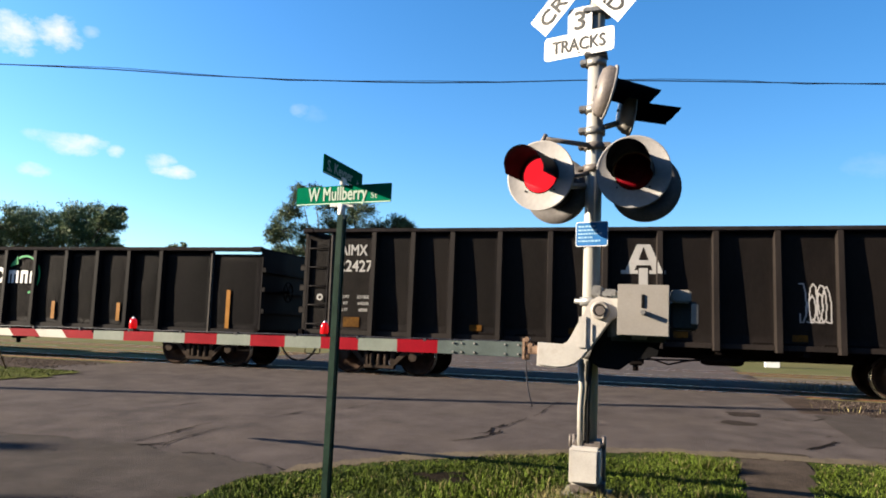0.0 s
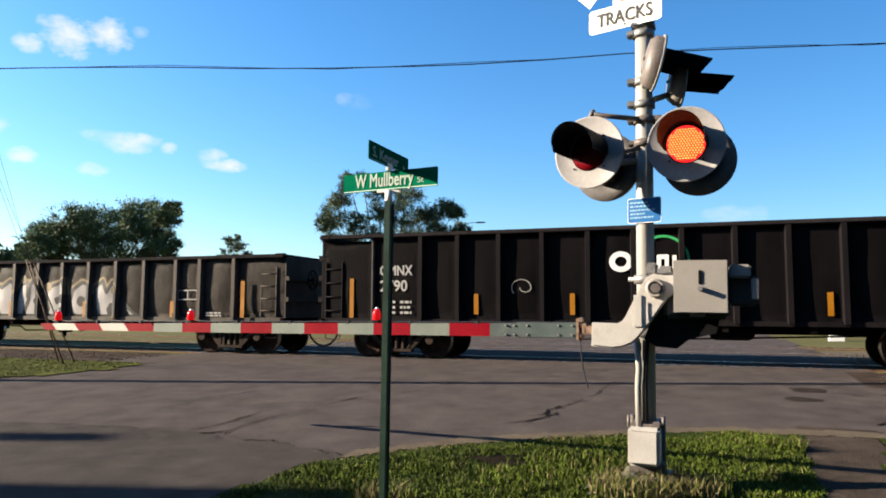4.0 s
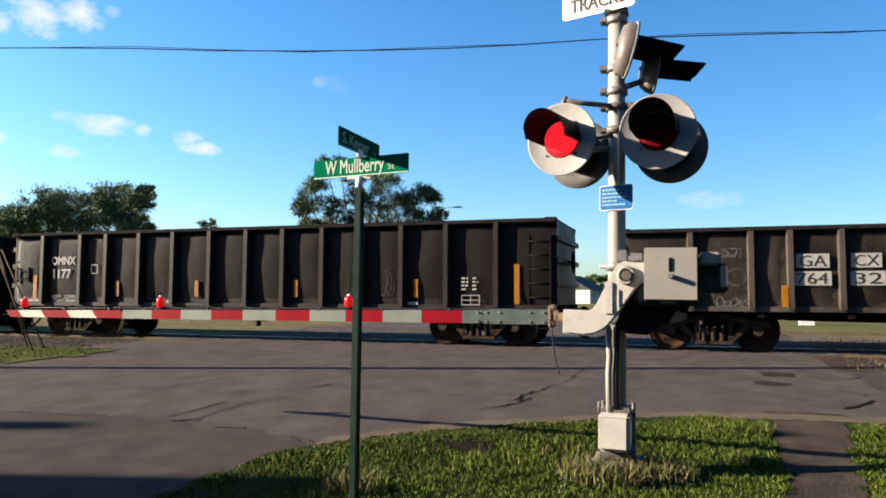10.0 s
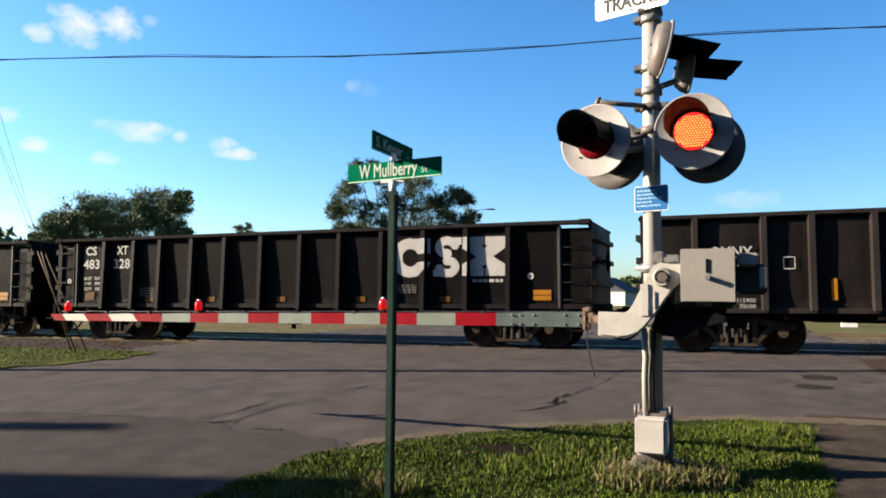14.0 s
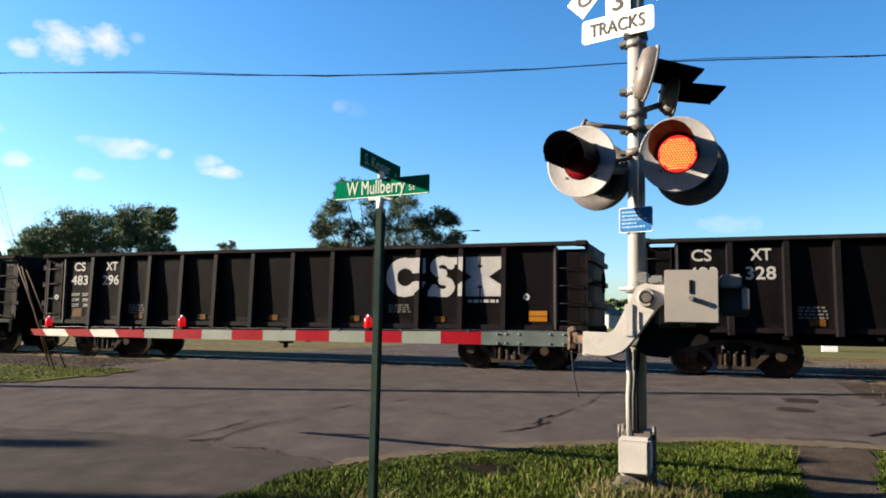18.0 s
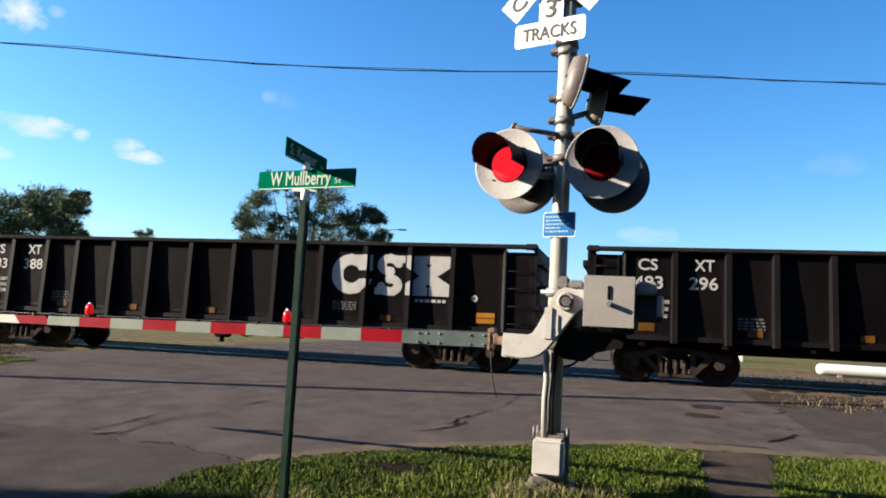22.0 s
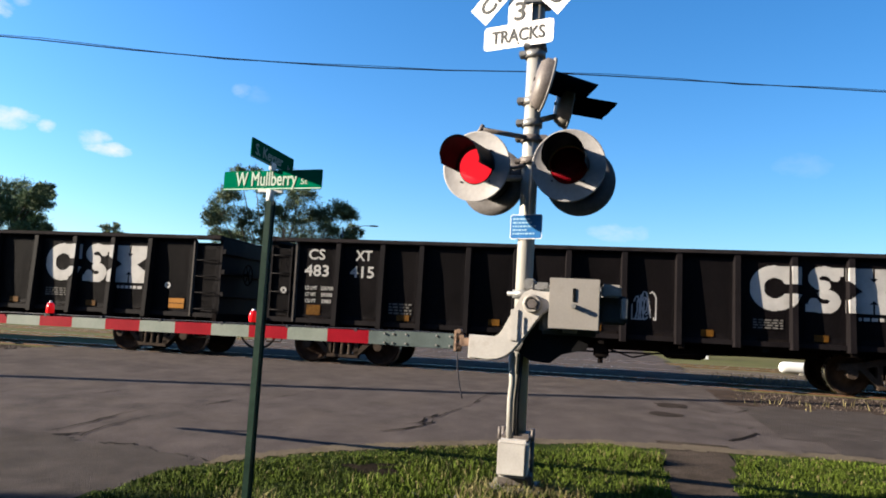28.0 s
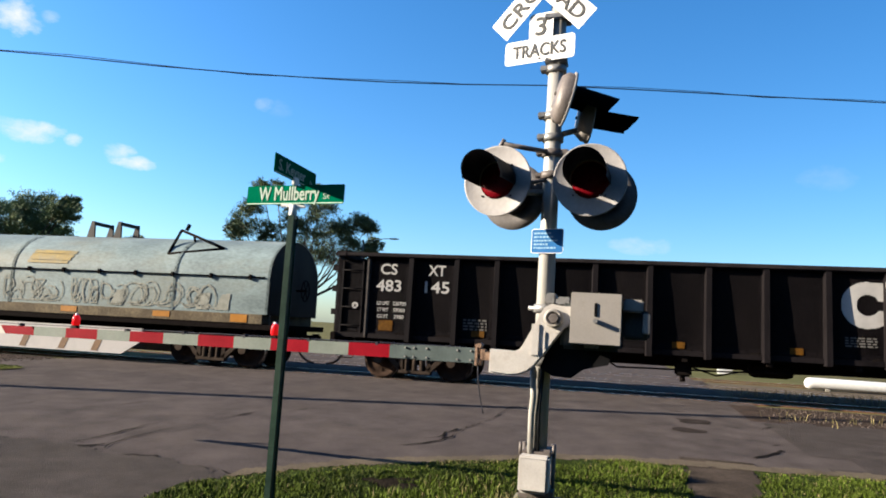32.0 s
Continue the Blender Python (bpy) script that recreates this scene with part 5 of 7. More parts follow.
def coil_car(right):
    """Steel coil car: a rounded hood on a low well frame."""
    length = 15.6
    mid = right - length / 2
    car = thing("coil_car", "blue grey hooded steel coil car with pale graffiti", "freight car", group="cars of the freight train")
    MOVERS.append((car, mid))
    h = length / 2
    bm = bmesh.new()
    box(bm, -h, -1.5, 0.98, h, 1.5, 1.12, 0.01)
    box(bm, -h, -0.35, 0.68, h, 0.35, 0.98)
    part("deck", bm, CAR_UNDER, car)
    bm = bmesh.new()
    slab(bm, [(-4.05, 0.85), (-4.05, 0.52), (-3.5, 0.18), (3.5, 0.18), (4.05, 0.52), (4.05, 0.85)], -1.42, -1.36)
    slab(bm, [(-4.05, 0.85), (-4.05, 0.52), (-3.5, 0.18), (3.5, 0.18), (4.05, 0.52), (4.05, 0.85)], 1.36, 1.42)
    part("well_side", bm, GRAFFITI, car, "pale deep side sill with brown marks")
    bm = bmesh.new()
    box(bm, -h + 0.4, -1.52, 1.12, h - 0.4, 1.52, 1.36, 0.01)
    part("side_rail", bm, DUSTY_TAN, car, "dusty tan side rail")
    hh = h - 0.30
    car_surface[car.name] = lambda x, z: -1.51
    def section(scale=1.0):
        pts = [(-1.50, 1.36), (-1.50, 2.25)]
        for k in range(1, 16):
            a = math.pi - math.pi * k / 16
            pts.append((1.50 * math.cos(a), 2.25 + 1.08 * math.sin(a)))
        return pts + [(1.50, 2.25), (1.50, 1.36)]
    bm = bmesh.new()
    rows = []
    for x in (-hh, -hh * 0.5, 0, hh * 0.5, hh):
        rows.append([bm.verts.new((x, py, pz)) for py, pz in section()])
    for a, b in zip(rows[:-1], rows[1:]):
        for i in range(len(a) - 1):
            f = bm.faces.new((a[i], a[i + 1], b[i + 1], b[i]))
            f.smooth = True
    part("hood", bm, COIL_BLUE, car, "weathered blue grey rounded hood")
    # end walls black instead of hood colour: their shade is painted in
    for x in (-hh, hh):
        bm = bmesh.new()
        slab(bm, [(py * 0.995, pz - 0.005) for py, pz in section()], x - 0.02, x + 0.02, plane="YZ")
        part("hood_end", bm, CAR_BLACK, car, "hood end wall with its shade put into black")
    for x in (-hh, -hh + 2.6, 0.0, hh - 2.6, hh):
        bm = bmesh.new()
        rr = []
        for dx in (-0.03, 0.03):
            rr.append([bm.verts.new((x + dx, py * 1.012, 1.36 + (pz - 1.36) * 1.012)) for py, pz in section()])
        for i in range(len(rr[0]) - 1):
            bm.faces.new((rr[0][i], rr[0][i + 1], rr[1][i + 1], rr[1][i]))
        bmesh.ops.solidify(bm, geom=bm.faces[:], thickness=0.02)
        part("hood_band", bm, COIL_BLUE, car)
    bm = bmesh.new()
    pipe(bm, [Vector((-hh, -1.53, 2.27)), Vector((hh - 0.1, -1.53, 2.27))], 0.018, 6)
    for k in range(14):
        x = -hh + 0.5 + k * (2 * hh - 1) / 13
        box(bm, x - 0.03, -1.56, 2.21, x + 0.03, -1.49, 2.33)
    part("handrail", bm, CAR_UNDER, car)
    for x in (-4.6, 1.9):                              # lifting brackets on the roof
        for dx in (-0.45, 0.40):
            bm = bmesh.new()
            slab(bm, [(x + dx - 0.16, 3.22), (x + dx - 0.02, 3.74), (x + dx + 0.07, 3.74), (x + dx + 0.10, 3.22)], -0.42, -0.36)
            box(bm, x + dx - 0.03, -0.36, 3.64, x + dx + 0.07, 0.36, 3.73)
            slab(bm, [(x + dx - 0.16, 3.22), (x + dx - 0.02, 3.74), (x + dx + 0.07, 3.74), (x + dx + 0.10, 3.22)], 0.36, 0.42)
            part("lifting_bracket", bm, CAR_GREY, car)
    bm = bmesh.new()                                    # triangular guide frame on the near slope
    a, b, c = Vector((4.50, -1.28, 2.80)), Vector((4.46, -0.70, 3.50)), Vector((5.98, -1.10, 3.00))
    for p, q in ((a, b), (b, c), (a, c)):
        tube(bm, p, q, 0.036, seg=8)
    tube(bm, b.lerp(c, 0.3), b.lerp(c, 0.3) + Vector((0, 0.1, -0.2)), 0.03, seg=8)
    tube(bm, b + Vector((0.15, 0, 0)), b + Vector((0.22, 0.0, 0.16)), 0.05, seg=8)
    part("guide_frame", bm, CAR_UNDER, car, "dark triangular steel frame")
    for x in (-6.2, -3.4, -0.95, 1.66, 4.38):
        plate(car, x, 1.19, x + 0.48, 1.33, YELLOW, -1.525, "reflector", label="yellow reflective patch")
    plate(car, 7.0 - 0.45, 1.15, 7.0, 1.34, YELLOW, -1.525, "reflector", label="yellow reflective patch")
    bm = bmesh.new()                                    # worn emblem on the curve of the hood
    for k in range(4):
        za, zb = 2.44 + 0.09 * k, 2.44 + 0.09 * (k + 1) - (0.0 if k % 2 else 0.012)
        ya, yb = [-(1.50 * math.sqrt(max(0, 1 - ((zz - 2.25) / 1.08) ** 2)) + 0.012) for zz in (za, zb)]
        xa, xb = 0.42 + 0.03 * k, 1.68 + 0.05 * k
        bm.faces.new([bm.verts.new(q) for q in ((xa, ya, za), (xb, ya, za), (xb, yb, zb), (xa, yb, zb))])
    part("faded_emblem", bm, FADED_YELLOW, car, "faded yellow emblem")
    for k, (x, w) in enumerate(((-6.2, 1.9), (-4.2, 1.8), (-2.2, 1.8), (-0.2, 1.9), (1.9, 0.8), (2.8, 1.7), (4.4, 1.7))):
        scrawl(car, 0.0, x, 1.45, w, 0.62, COIL_SPRAY, 80 + k, 7, 0.013)
        scrawl(car, 0.0, x, 1.50, w, 0.5, COIL_SPRAY, 180 + k, 3, 0.020)
    for k, x in enumerate((3.1, 5.55, 6.1, -1.0, -3.0)):
        sh = [(x, 1.42), (x + 0.36, 1.42), (x + 0.40, 1.85), (x + 0.16, 1.80)]
        painted("graffiti", car, 0.0, polygon(sh), x, 1.42, x + 0.42, 1.86, COIL_SPRAY, "pale sprayed block")
    for k, (x, w) in enumerate(((-5.5, 0.5), (-2.1, 0.5), (0.3, 0.3), (2.4, 0.9))):
        scrawl(car, 0.0, x, 1.18, w, 0.12, LOGO_GREEN if k % 2 else GRAFFITI, 280 + k, 5, 0.014)
    for x in (-2.0, -1.2, 0.4, 1.6, 2.6):
        bm = bmesh.new()
        slab(bm, [(x, 0.22), (x + 0.2, 0.22), (x + 0.35, 0.6), (x + 0.2, 0.7)], -1.426, -1.42)
        part("brown_mark", bm, REED, car)
    add_truck(car, -h + 1.95)
    add_truck(car, h - 1.95)
    add_ends(car, length, 0.98)
    bm = bmesh.new()
    pipe(bm, [Vector((h - 0.3, -1.3, 1.12)), Vector((h - 0.3, -1.3, 1.9)), Vector((h - 0.75, -1.3, 1.9))], 0.02, 6)
    pipe(bm, [Vector((h - 0.25, -1.45, 0.75)), Vector((h + 0.35, -1.2, 0.82)), Vector((h + 0.4, -0.9, 0.82))], 0.022, 6)
    part("grab_rail", bm, DECAL_PLATE, car)


tall_car()
smooth_car()
painted_car()
dented_car()
black_car(-10.12, "328", 101)
black_car(-27.27, "296", 102)
black_car(-44.42, "388", 103)
black_car(-61.45, "415", 104, [(7.62, 1.35, 0.75, 0.68, 302), (8.66, 1.4, 0.5, 0.6, 303)])
black_car(-78.65, "145", 105)
coil_car(-80.1)

# ---- crossing signal ----
FLASHERS = []
SIGNAL = Matrix.Translation((1.23, 6.40, 0)) @ pose(0, 0, 0, 0, 0, TRACK_TURN)     # x along the rails, y away
signal = thing("crossing_signal", "silver railroad crossing signal mast with red flashers and crossbuck", "signal", SIGNAL)


def lamp_insert(dots):
    """Pivoting two-faced lamp disc: lit side to -y, dark lens to +y."""
    bm = bmesh.new()
    prof = [(0.0, 0.030), (0.05, 0.028), (0.10, 0.022), (0.150, 0.010)]
    spin(bm, [(r, -h) for r, h in prof], 32, "Y")
    spin(bm, prof, 32, "Y")
    spin(bm, [(0.150, -0.010), (0.150, 0.010)], 32, "Y")
    bmesh.ops.remove_doubles(bm, verts=bm.verts, dist=1e-5)
    n0 = len(bm.faces)
    if dots:
        for i in range(-6, 7):
            for j in range(-6, 7):
                x, z = i * 0.022 + (0.011 if j % 2 else 0), j * 0.0195
                if x * x + z * z < 0.138 ** 2:
                    yy = -0.0325 + 0.022 * (x * x + z * z) / 0.0225
                    slab(bm, [(x + 0.0062 * math.cos(k * 1.047), z + 0.0062 * math.sin(k * 1.047)) for k in range(6)], yy - 0.003, yy + 0.004)
    me = meshed("lamp_insert", bm, [LED_AMBER_BACK if dots else LED_ON, LAMP_OFF, LED_AMBER])
    for p in me.polygons:
        if p.index >= n0:
            p.material_index = 2
        elif p.center.y > -0.002:
            p.material_index = 1
    return me


INSERT_PLAIN, INSERT_DOTS = lamp_insert(False), lamp_insert(True)


def hood_mesh(length=0.43, r=0.172):
    bm = bmesh.new()
    n, m = 28, 6
    grid = []
    for i in range(n + 1):
        a = radians(-14 + 208 * i / n)
        row = []
        cut = 0.80 + 0.20 * max(0.0, math.sin(a)) ** 0.6
        for j in range(m + 1):
            y = -length * cut * j / m
            row.append(bm.verts.new((r * math.cos(a), y, r * math.sin(a))))
        grid.append(row)
    for i in range(n):
        for j in range(m):
            f = bm.faces.new((grid[i][j], grid[i + 1][j], grid[i + 1][j + 1], grid[i][j + 1]))
            f.smooth = True
    bmesh.ops.solidify(bm, geom=bm.faces[:], thickness=0.005)
    return meshed("hood", bm, VISOR_BLACK)


def disc_mesh(r=0.305, hole=0.158):
    bm = bmesh.new()
    spin(bm, [(hole, -0.004), (r - 0.012, -0.004), (r, -0.012), (r, 0.008), (hole, 0.008), (hole, -0.004)], 48, "Y")
    me = meshed("background_disc", bm, [DISC_FACE, DISC_BACK])
    for p in me.polygons:
        if p.normal.y > 0.5:
            p.material_index = 1
    return me


def housing_mesh():
    bm = bmesh.new()
    spin(bm, [(0.158, 0.004), (0.165, 0.02), (0.165, 0.09), (0.14, 0.17), (0.08, 0.215), (0.0, 0.22)], 28, "Y")
    for k in range(4):
        a = radians(45 + 90 * k)
        tube(bm, (0.185 * math.cos(a), -0.015, 0.185 * math.sin(a)), (0.185 * math.cos(a), 0.0, 0.185 * math.sin(a)), 0.008, seg=6)
    return meshed("housing", bm, BLACK_PAINT)


def back_cover_mesh():
    """Shallow cover on the back of a small flasher; its shade is put into a darker grey."""
    bm = bmesh.new()
    spin(bm, [(0.300, 0.008), (0.295, 0.055), (0.235, 0.105), (0.03, 0.115), (0.0, 0.115)], 8, "Y")
    tube(bm, (0.0, 0.11, 0.02), (0.0, 0.13, 0.02), 0.022, seg=8)
    return meshed("back_cover", bm, GREY_COVER)


HOOD_ME, DISC_ME, HOUSING_ME, COVER_ME = hood_mesh(), disc_mesh(), housing_mesh(), back_cover_mesh()
# paler copy for the lower flasher: sun on its back put into the colour
LIT_COVER_ME = COVER_ME.copy()
LIT_COVER_ME.materials[0] = CAST_PAINT
PALE_DISC_ME = DISC_ME.copy()
PALE_DISC_ME.materials[1] = CAST_PAINT


def flasher(m, insert, on=None, housing=None):
    head = part("lamp_head", housing or HOUSING_ME, None, signal, "round flasher head with black visor", m=m)
    part("background_disc", PALE_DISC_ME if housing else DISC_ME, None, head)
    part("visor", HOOD_ME, None, head)
    ins = part("lamp_insert", insert, None, head, "red flasher lens")
    if on is None:
        ins.matrix_basis = pose(0, 0, 0, 0, 0, 180)
    else:
        FLASHERS.append((ins, Matrix(), on))
    return head


BEAT, R_ON, R_OFF = 1.2325, 0.232, 0.80
goes_out = [R_OFF + BEAT * k - (0.06 if k == 18 else 0.0) for k in range(25)]
right_on = [(R_ON + BEAT * k, goes_out[k]) for k in range(25)]
left_on = [(-1.0, R_ON)] + [(goes_out[k] + (0.14 if k == 18 else 0.0), R_ON + BEAT * (k + 1)) for k in range(23)]


def flash_rows(base, on):
    """Half a turn each time the lamp lights or goes dark."""
    changes = sorted((t, s) for a, b in on for t, s in ((a, 1), (b, 0)) if 0.1 < t < 31.8)
    lit = any(a <= 0 < b for a, b in on)
    angle = 0 if lit else 180
    rows = [(0.0, base @ pose(0, 0, 0, 0, 0, angle))]
    for t, s in changes:
        f0 = round((t - 0.05) * FPS)
        for k in range(4):
            rows.append(((f0 + k) / FPS, base @ pose(0, 0, 0, 0, 0, angle + 60 * k)))
        angle += 180
    rows.append((32.0, base @ pose(0, 0, 0, 0, 0, angle)))
    return rows


# mast, foundation, conduits, base box
bm = bmesh.new()
tube(bm, (0, 0, 0.15), (0, 0, 4.95), 0.077, 0.070, seg=28)
spin(bm, [(0.077, 4.95), (0.05, 5.0), (0.0, 5.01)], 20, "Z")
part("mast", bm, MAST_PAINT, signal, "silver painted steel mast")
bm = bmesh.new()
box(bm, -0.26, -0.24, -0.25, 0.26, 0.28, 0.17, 0.05)
for v in bm.verts:
    v.co += Vector((noise.noise(v.co * 9), noise.noise(v.co * 9 + Vector((5, 0, 0))), 0.5 * noise.noise(v.co * 7))) * 0.03
part("foundation", bm, CONCRETE, signal, "weathered concrete footing")
bm = bmesh.new()
box(bm, -0.135, -0.22, 0.27, 0.115, 0.02, 0.575, 0.018)
box(bm, -0.12, -0.232, 0.29, 0.10, -0.215, 0.555, 0.012)
part("junction_box", bm, PALE_CAST, signal, "pale grey junction box at the mast foot")
bm = bmesh.new()
box(bm, -0.14, -0.10, 0.16, 0.15, 0.14, 0.30, 0.03)
box(bm, -0.12, -0.12, 0.55, 0.13, 0.13, 0.62, 0.02)
for x in (-0.14, 0.14):
    tube(bm, (x, -0.08, 0.56), (x, -0.08, 0.66), 0.014, seg=8)
    tube(bm, (x * 0.9, 0.12, 0.1), (x * 0.9, 0.12, 0.64), 0.02, seg=8)
part("mast_base", bm, GREY_COVER, signal, "cast base with anchor bolts")
bm = bmesh.new()
pipe(bm, [Vector((-0.055, -0.105, 0.55)), Vector((-0.06, -0.105, 0.9)), Vector((-0.05, -0.11, 1.05)), Vector((-0.065, -0.12, 1.3))], 0.026, 10)
part("conduit", bm, MAST_PAINT, signal, "pale flexible conduit")
bm = bmesh.new()
pipe(bm, [Vector((0.005, -0.10, 0.55)), Vector((0.0, -0.10, 0.95)), Vector((0.02, -0.11, 1.3))], 0.017, 8)
part("cable", bm, RUBBER, signal)

# gate mechanism: body behind, square cover, curved arm bracket, pivot
bm = bmesh.new()
box(bm, 0.16, -0.26, 1.47, 0.66, 0.20, 1.88, 0.03)
part("mechanism_body", bm, CASE_GREY, signal, "grey gate mechanism housing")
bm = bmesh.new()
box(bm, 0.245, -0.400, 1.52, 0.65, -0.255, 1.935, 0.006)
part("mechanism_cover", bm, CAST_PAINT, signal, "square pale grey cover plate")
bm = bmesh.new()
box(bm, 0.434, -0.408, 1.745, 0.458, -0.398, 1.855, 0.003)
part("cover_slot", bm, BLACK_PAINT, signal)
bm = bmesh.new()
tube(bm, (0.445, -0.455, 1.71), (0.445, -0.395, 1.71), 0.020, seg=14)
part("cover_latch", bm, GALV, signal)
bm = bmesh.new()
box(bm, 0.66, -0.32, 1.80, 0.82, -0.14, 1.905, 0.015)
part("shaft_bearing", bm, CAST_PAINT, signal)
bm = bmesh.new()
box(bm, 0.66, -0.22, 1.58, 0.88, 0.06, 1.82, 0.02)
part("gear_case", bm, CASE_GREY, signal)
bm = bmesh.new()
box(bm, 0.82, -0.33, 1.63, 0.875, -0.2, 1.795, 0.008)
part("shaft_end", bm, CAST_PAINT, signal)
bm = bmesh.new()
box(bm, 0.36, -0.34, 1.49, 0.48, -0.2, 1.528, 0.006)
part("cover_hinge", bm, GALV, signal)
bm = bmesh.new()
out = [(-0.415, 1.235), (-0.41, 1.43), (-0.205, 1.425), (-0.165, 1.445), (-0.135, 1.49), (0.0, 1.76), (0.03, 1.805), (0.09, 1.835), (0.16, 1.82), (0.26, 1.82), (0.26, 1.68), (0.19, 1.63), (0.06, 1.44), (-0.04, 1.31), (-0.09, 1.265), (-0.16, 1.235), (-0.25, 1.222)]
slab(bm, out, -0.315, -0.19)
bmesh.ops.recalc_face_normals(bm, faces=bm.faces)
bmesh.ops.bevel(bm, geom=[e for e in bm.edges if abs(e.verts[0].co.y - e.verts[1].co.y) < 1e-5], offset=0.012, segments=2, affect="EDGES")
bracket = part("arm_bracket", bm, PALE_CAST, signal, "curved pale grey gate arm bracket")
bm = bmesh.new()
box(bm, -0.07, -0.327, 1.40, -0.005, -0.31, 1.66, 0.004)
box(bm, 0.035, -0.325, 1.46, 0.045, -0.31, 1.60, 0.002)
part("stiffening_rib", bm, PALE_CAST, bracket)
bm = bmesh.new()
spin(bm, [(0.078, -0.31), (0.078, -0.338), (0.052, -0.345), (0.048, -0.322), (0.0, -0.320)], 24, "Y", m=Matrix.Translation((0.105, 0, 1.715)))
part("pivot_boss", bm, CAST_PAINT, bracket)
bm = bmesh.new()
tube(bm, (0.105, -0.375, 1.715), (0.105, -0.34, 1.715), 0.042, seg=6)
part("pivot_nut", bm, GREY_COVER, bracket)
bm = bmesh.new()
box(bm, 0.02, -0.22, 1.83, 0.11, -0.05, 1.93, 0.015)
part("mast_clamp", bm, GALV, signal)
bm = bmesh.new()
box(bm, 0.112, -0.26, 1.82, 0.24, -0.08, 1.90, 0.02)
part("mast_clamp", bm, GALV, signal)
bm = bmesh.new()
tube(bm, (-0.14, -0.02, 1.80), (0.14, -0.02, 1.80), 0.02, seg=8)
part("clamp_bolt", bm, GALV, signal)
for z in (1.80, 1.35):
    bm = bmesh.new()
    spin(bm, [(0.080, z - 0.035), (0.098, z - 0.035), (0.098, z + 0.035), (0.080, z + 0.035)], 24, "Z")
    part("mast_clamp", bm, GALV, signal)
bm = bmesh.new()
slab(bm, [(0.0, 1.30), (0.10, 1.24), (0.26, 1.23), (0.36, 1.31), (0.56, 1.36), (0.60, 1.52), (0.12, 1.62)], -0.20, 0.10)
part("counterweight", bm, BLACK_PAINT, signal, "dark counterweight behind the bracket")

# main flashers, back to back
LEFT_TURN, RIGHT_TURN = -30.0 - TRACK_TURN, -21.0 - TRACK_TURN
for (x, y, z, turn, ins, on) in ((-0.42, -0.37, 2.85, LEFT_TURN, INSERT_PLAIN, left_on), (0.355, -0.40, 2.865, RIGHT_TURN, INSERT_DOTS, right_on)):
    head = Matrix.Translation((x, y, z)) @ pose(0, 0, 0, 0, 0, turn)
    flasher(head, ins, on)
    flasher(head @ Matrix.Translation((0.05 if x > 0 else -0.02, 0.44, -0.05)) @ pose(0, 0, 0, 0, 0, 180), INSERT_PLAIN)
    bm = bmesh.new()
    tube(bm, head @ Vector((0, 0.20, 0)), head @ Vector((-0.01, 0.30, 0)), 0.06, seg=12)
    box(bm, -0.05, 0.20, -0.16, 0.05, 0.30, 0.16, 0.02, m=head)
    tube(bm, head @ Vector((0.0, 0.25, -0.05)), Vector((0, 0, z - 0.02)), 0.028, seg=10)
    part("cross_arm", bm, GALV, signal)
bm = bmesh.new()
tube(bm, (-0.40, -0.26, 3.20), (0.0, -0.05, 3.18), 0.022, seg=10)
tube(bm, (-0.43, -0.27, 3.17), (-0.40, -0.25, 3.24), 0.02, seg=8)
tube(bm, (-0.18, -0.16, 2.88), (0.0, -0.02, 2.95), 0.020, seg=10)
for z in (3.18, 2.98):
    spin(bm, [(0.076, z - 0.03), (0.096, z - 0.03), (0.096, z + 0.03), (0.076, z + 0.03)], 24, "Z")
    box(bm, -0.14, -0.05, z - 0.02, -0.07, 0.05, z + 0.02, 0.008)
    box(bm, 0.07, -0.07, z - 0.02, 0.15, 0.03, z + 0.03, 0.008)
part("lamp_bracket", bm, GREY_COVER, signal)

# flashers for the side street
for (x, y, z, turn, nod, wide, tall, cover) in ((0.134, -0.22, 3.61, 107.0, 13.0, 0.62, 0.80, COVER_ME), (0.311, 0.08, 3.50, 104.0, 6.0, 0.62, 0.66, LIT_COVER_ME)):
    head = Matrix.Translation((x, y, z)) @ pose(0, 0, 0, 0, 0, turn) @ pose(0, 0, 0, nod, 0, 0)
    flasher(head @ Matrix.Diagonal((wide, 1.0, tall, 1)), INSERT_PLAIN, housing=cover)
    bm = bmesh.new()
    tube(bm, head @ Vector((0, 0.10, -0.1)), Vector((0, 0, z - 0.16)), 0.026, seg=10)
    part("cross_arm", bm, CAST_PAINT, signal)
for z in (3.52, 3.32, 3.95):
    bm = bmesh.new()
    spin(bm, [(0.074, z - 0.03), (0.094, z - 0.03), (0.094, z + 0.03), (0.074, z + 0.03)], 24, "Z")
    box(bm, -0.14, -0.06, z - 0.02, -0.07, 0.04, z + 0.03, 0.008)
    part("upper_clamp", bm, GALV, signal)

# plate signs: crossbuck and track count
FACE = pose(0, 0, 0, 0, 0, -35.0 - TRACK_TURN)


def rounded(w, h, r, cx=0.0, cz=0.0, n=5):
    pts = []
    for qx, qz, a0 in ((1, 1, 0), (-1, 1, 90), (-1, -1, 180), (1, -1, 270)):
        for k in range(n + 1):
            a = radians(a0 + 90 * k / n)
            pts.append((cx + qx * (w / 2 - r) + r * math.cos(a), cz + qz * (h / 2 - r) + r * math.sin(a)))
    return pts


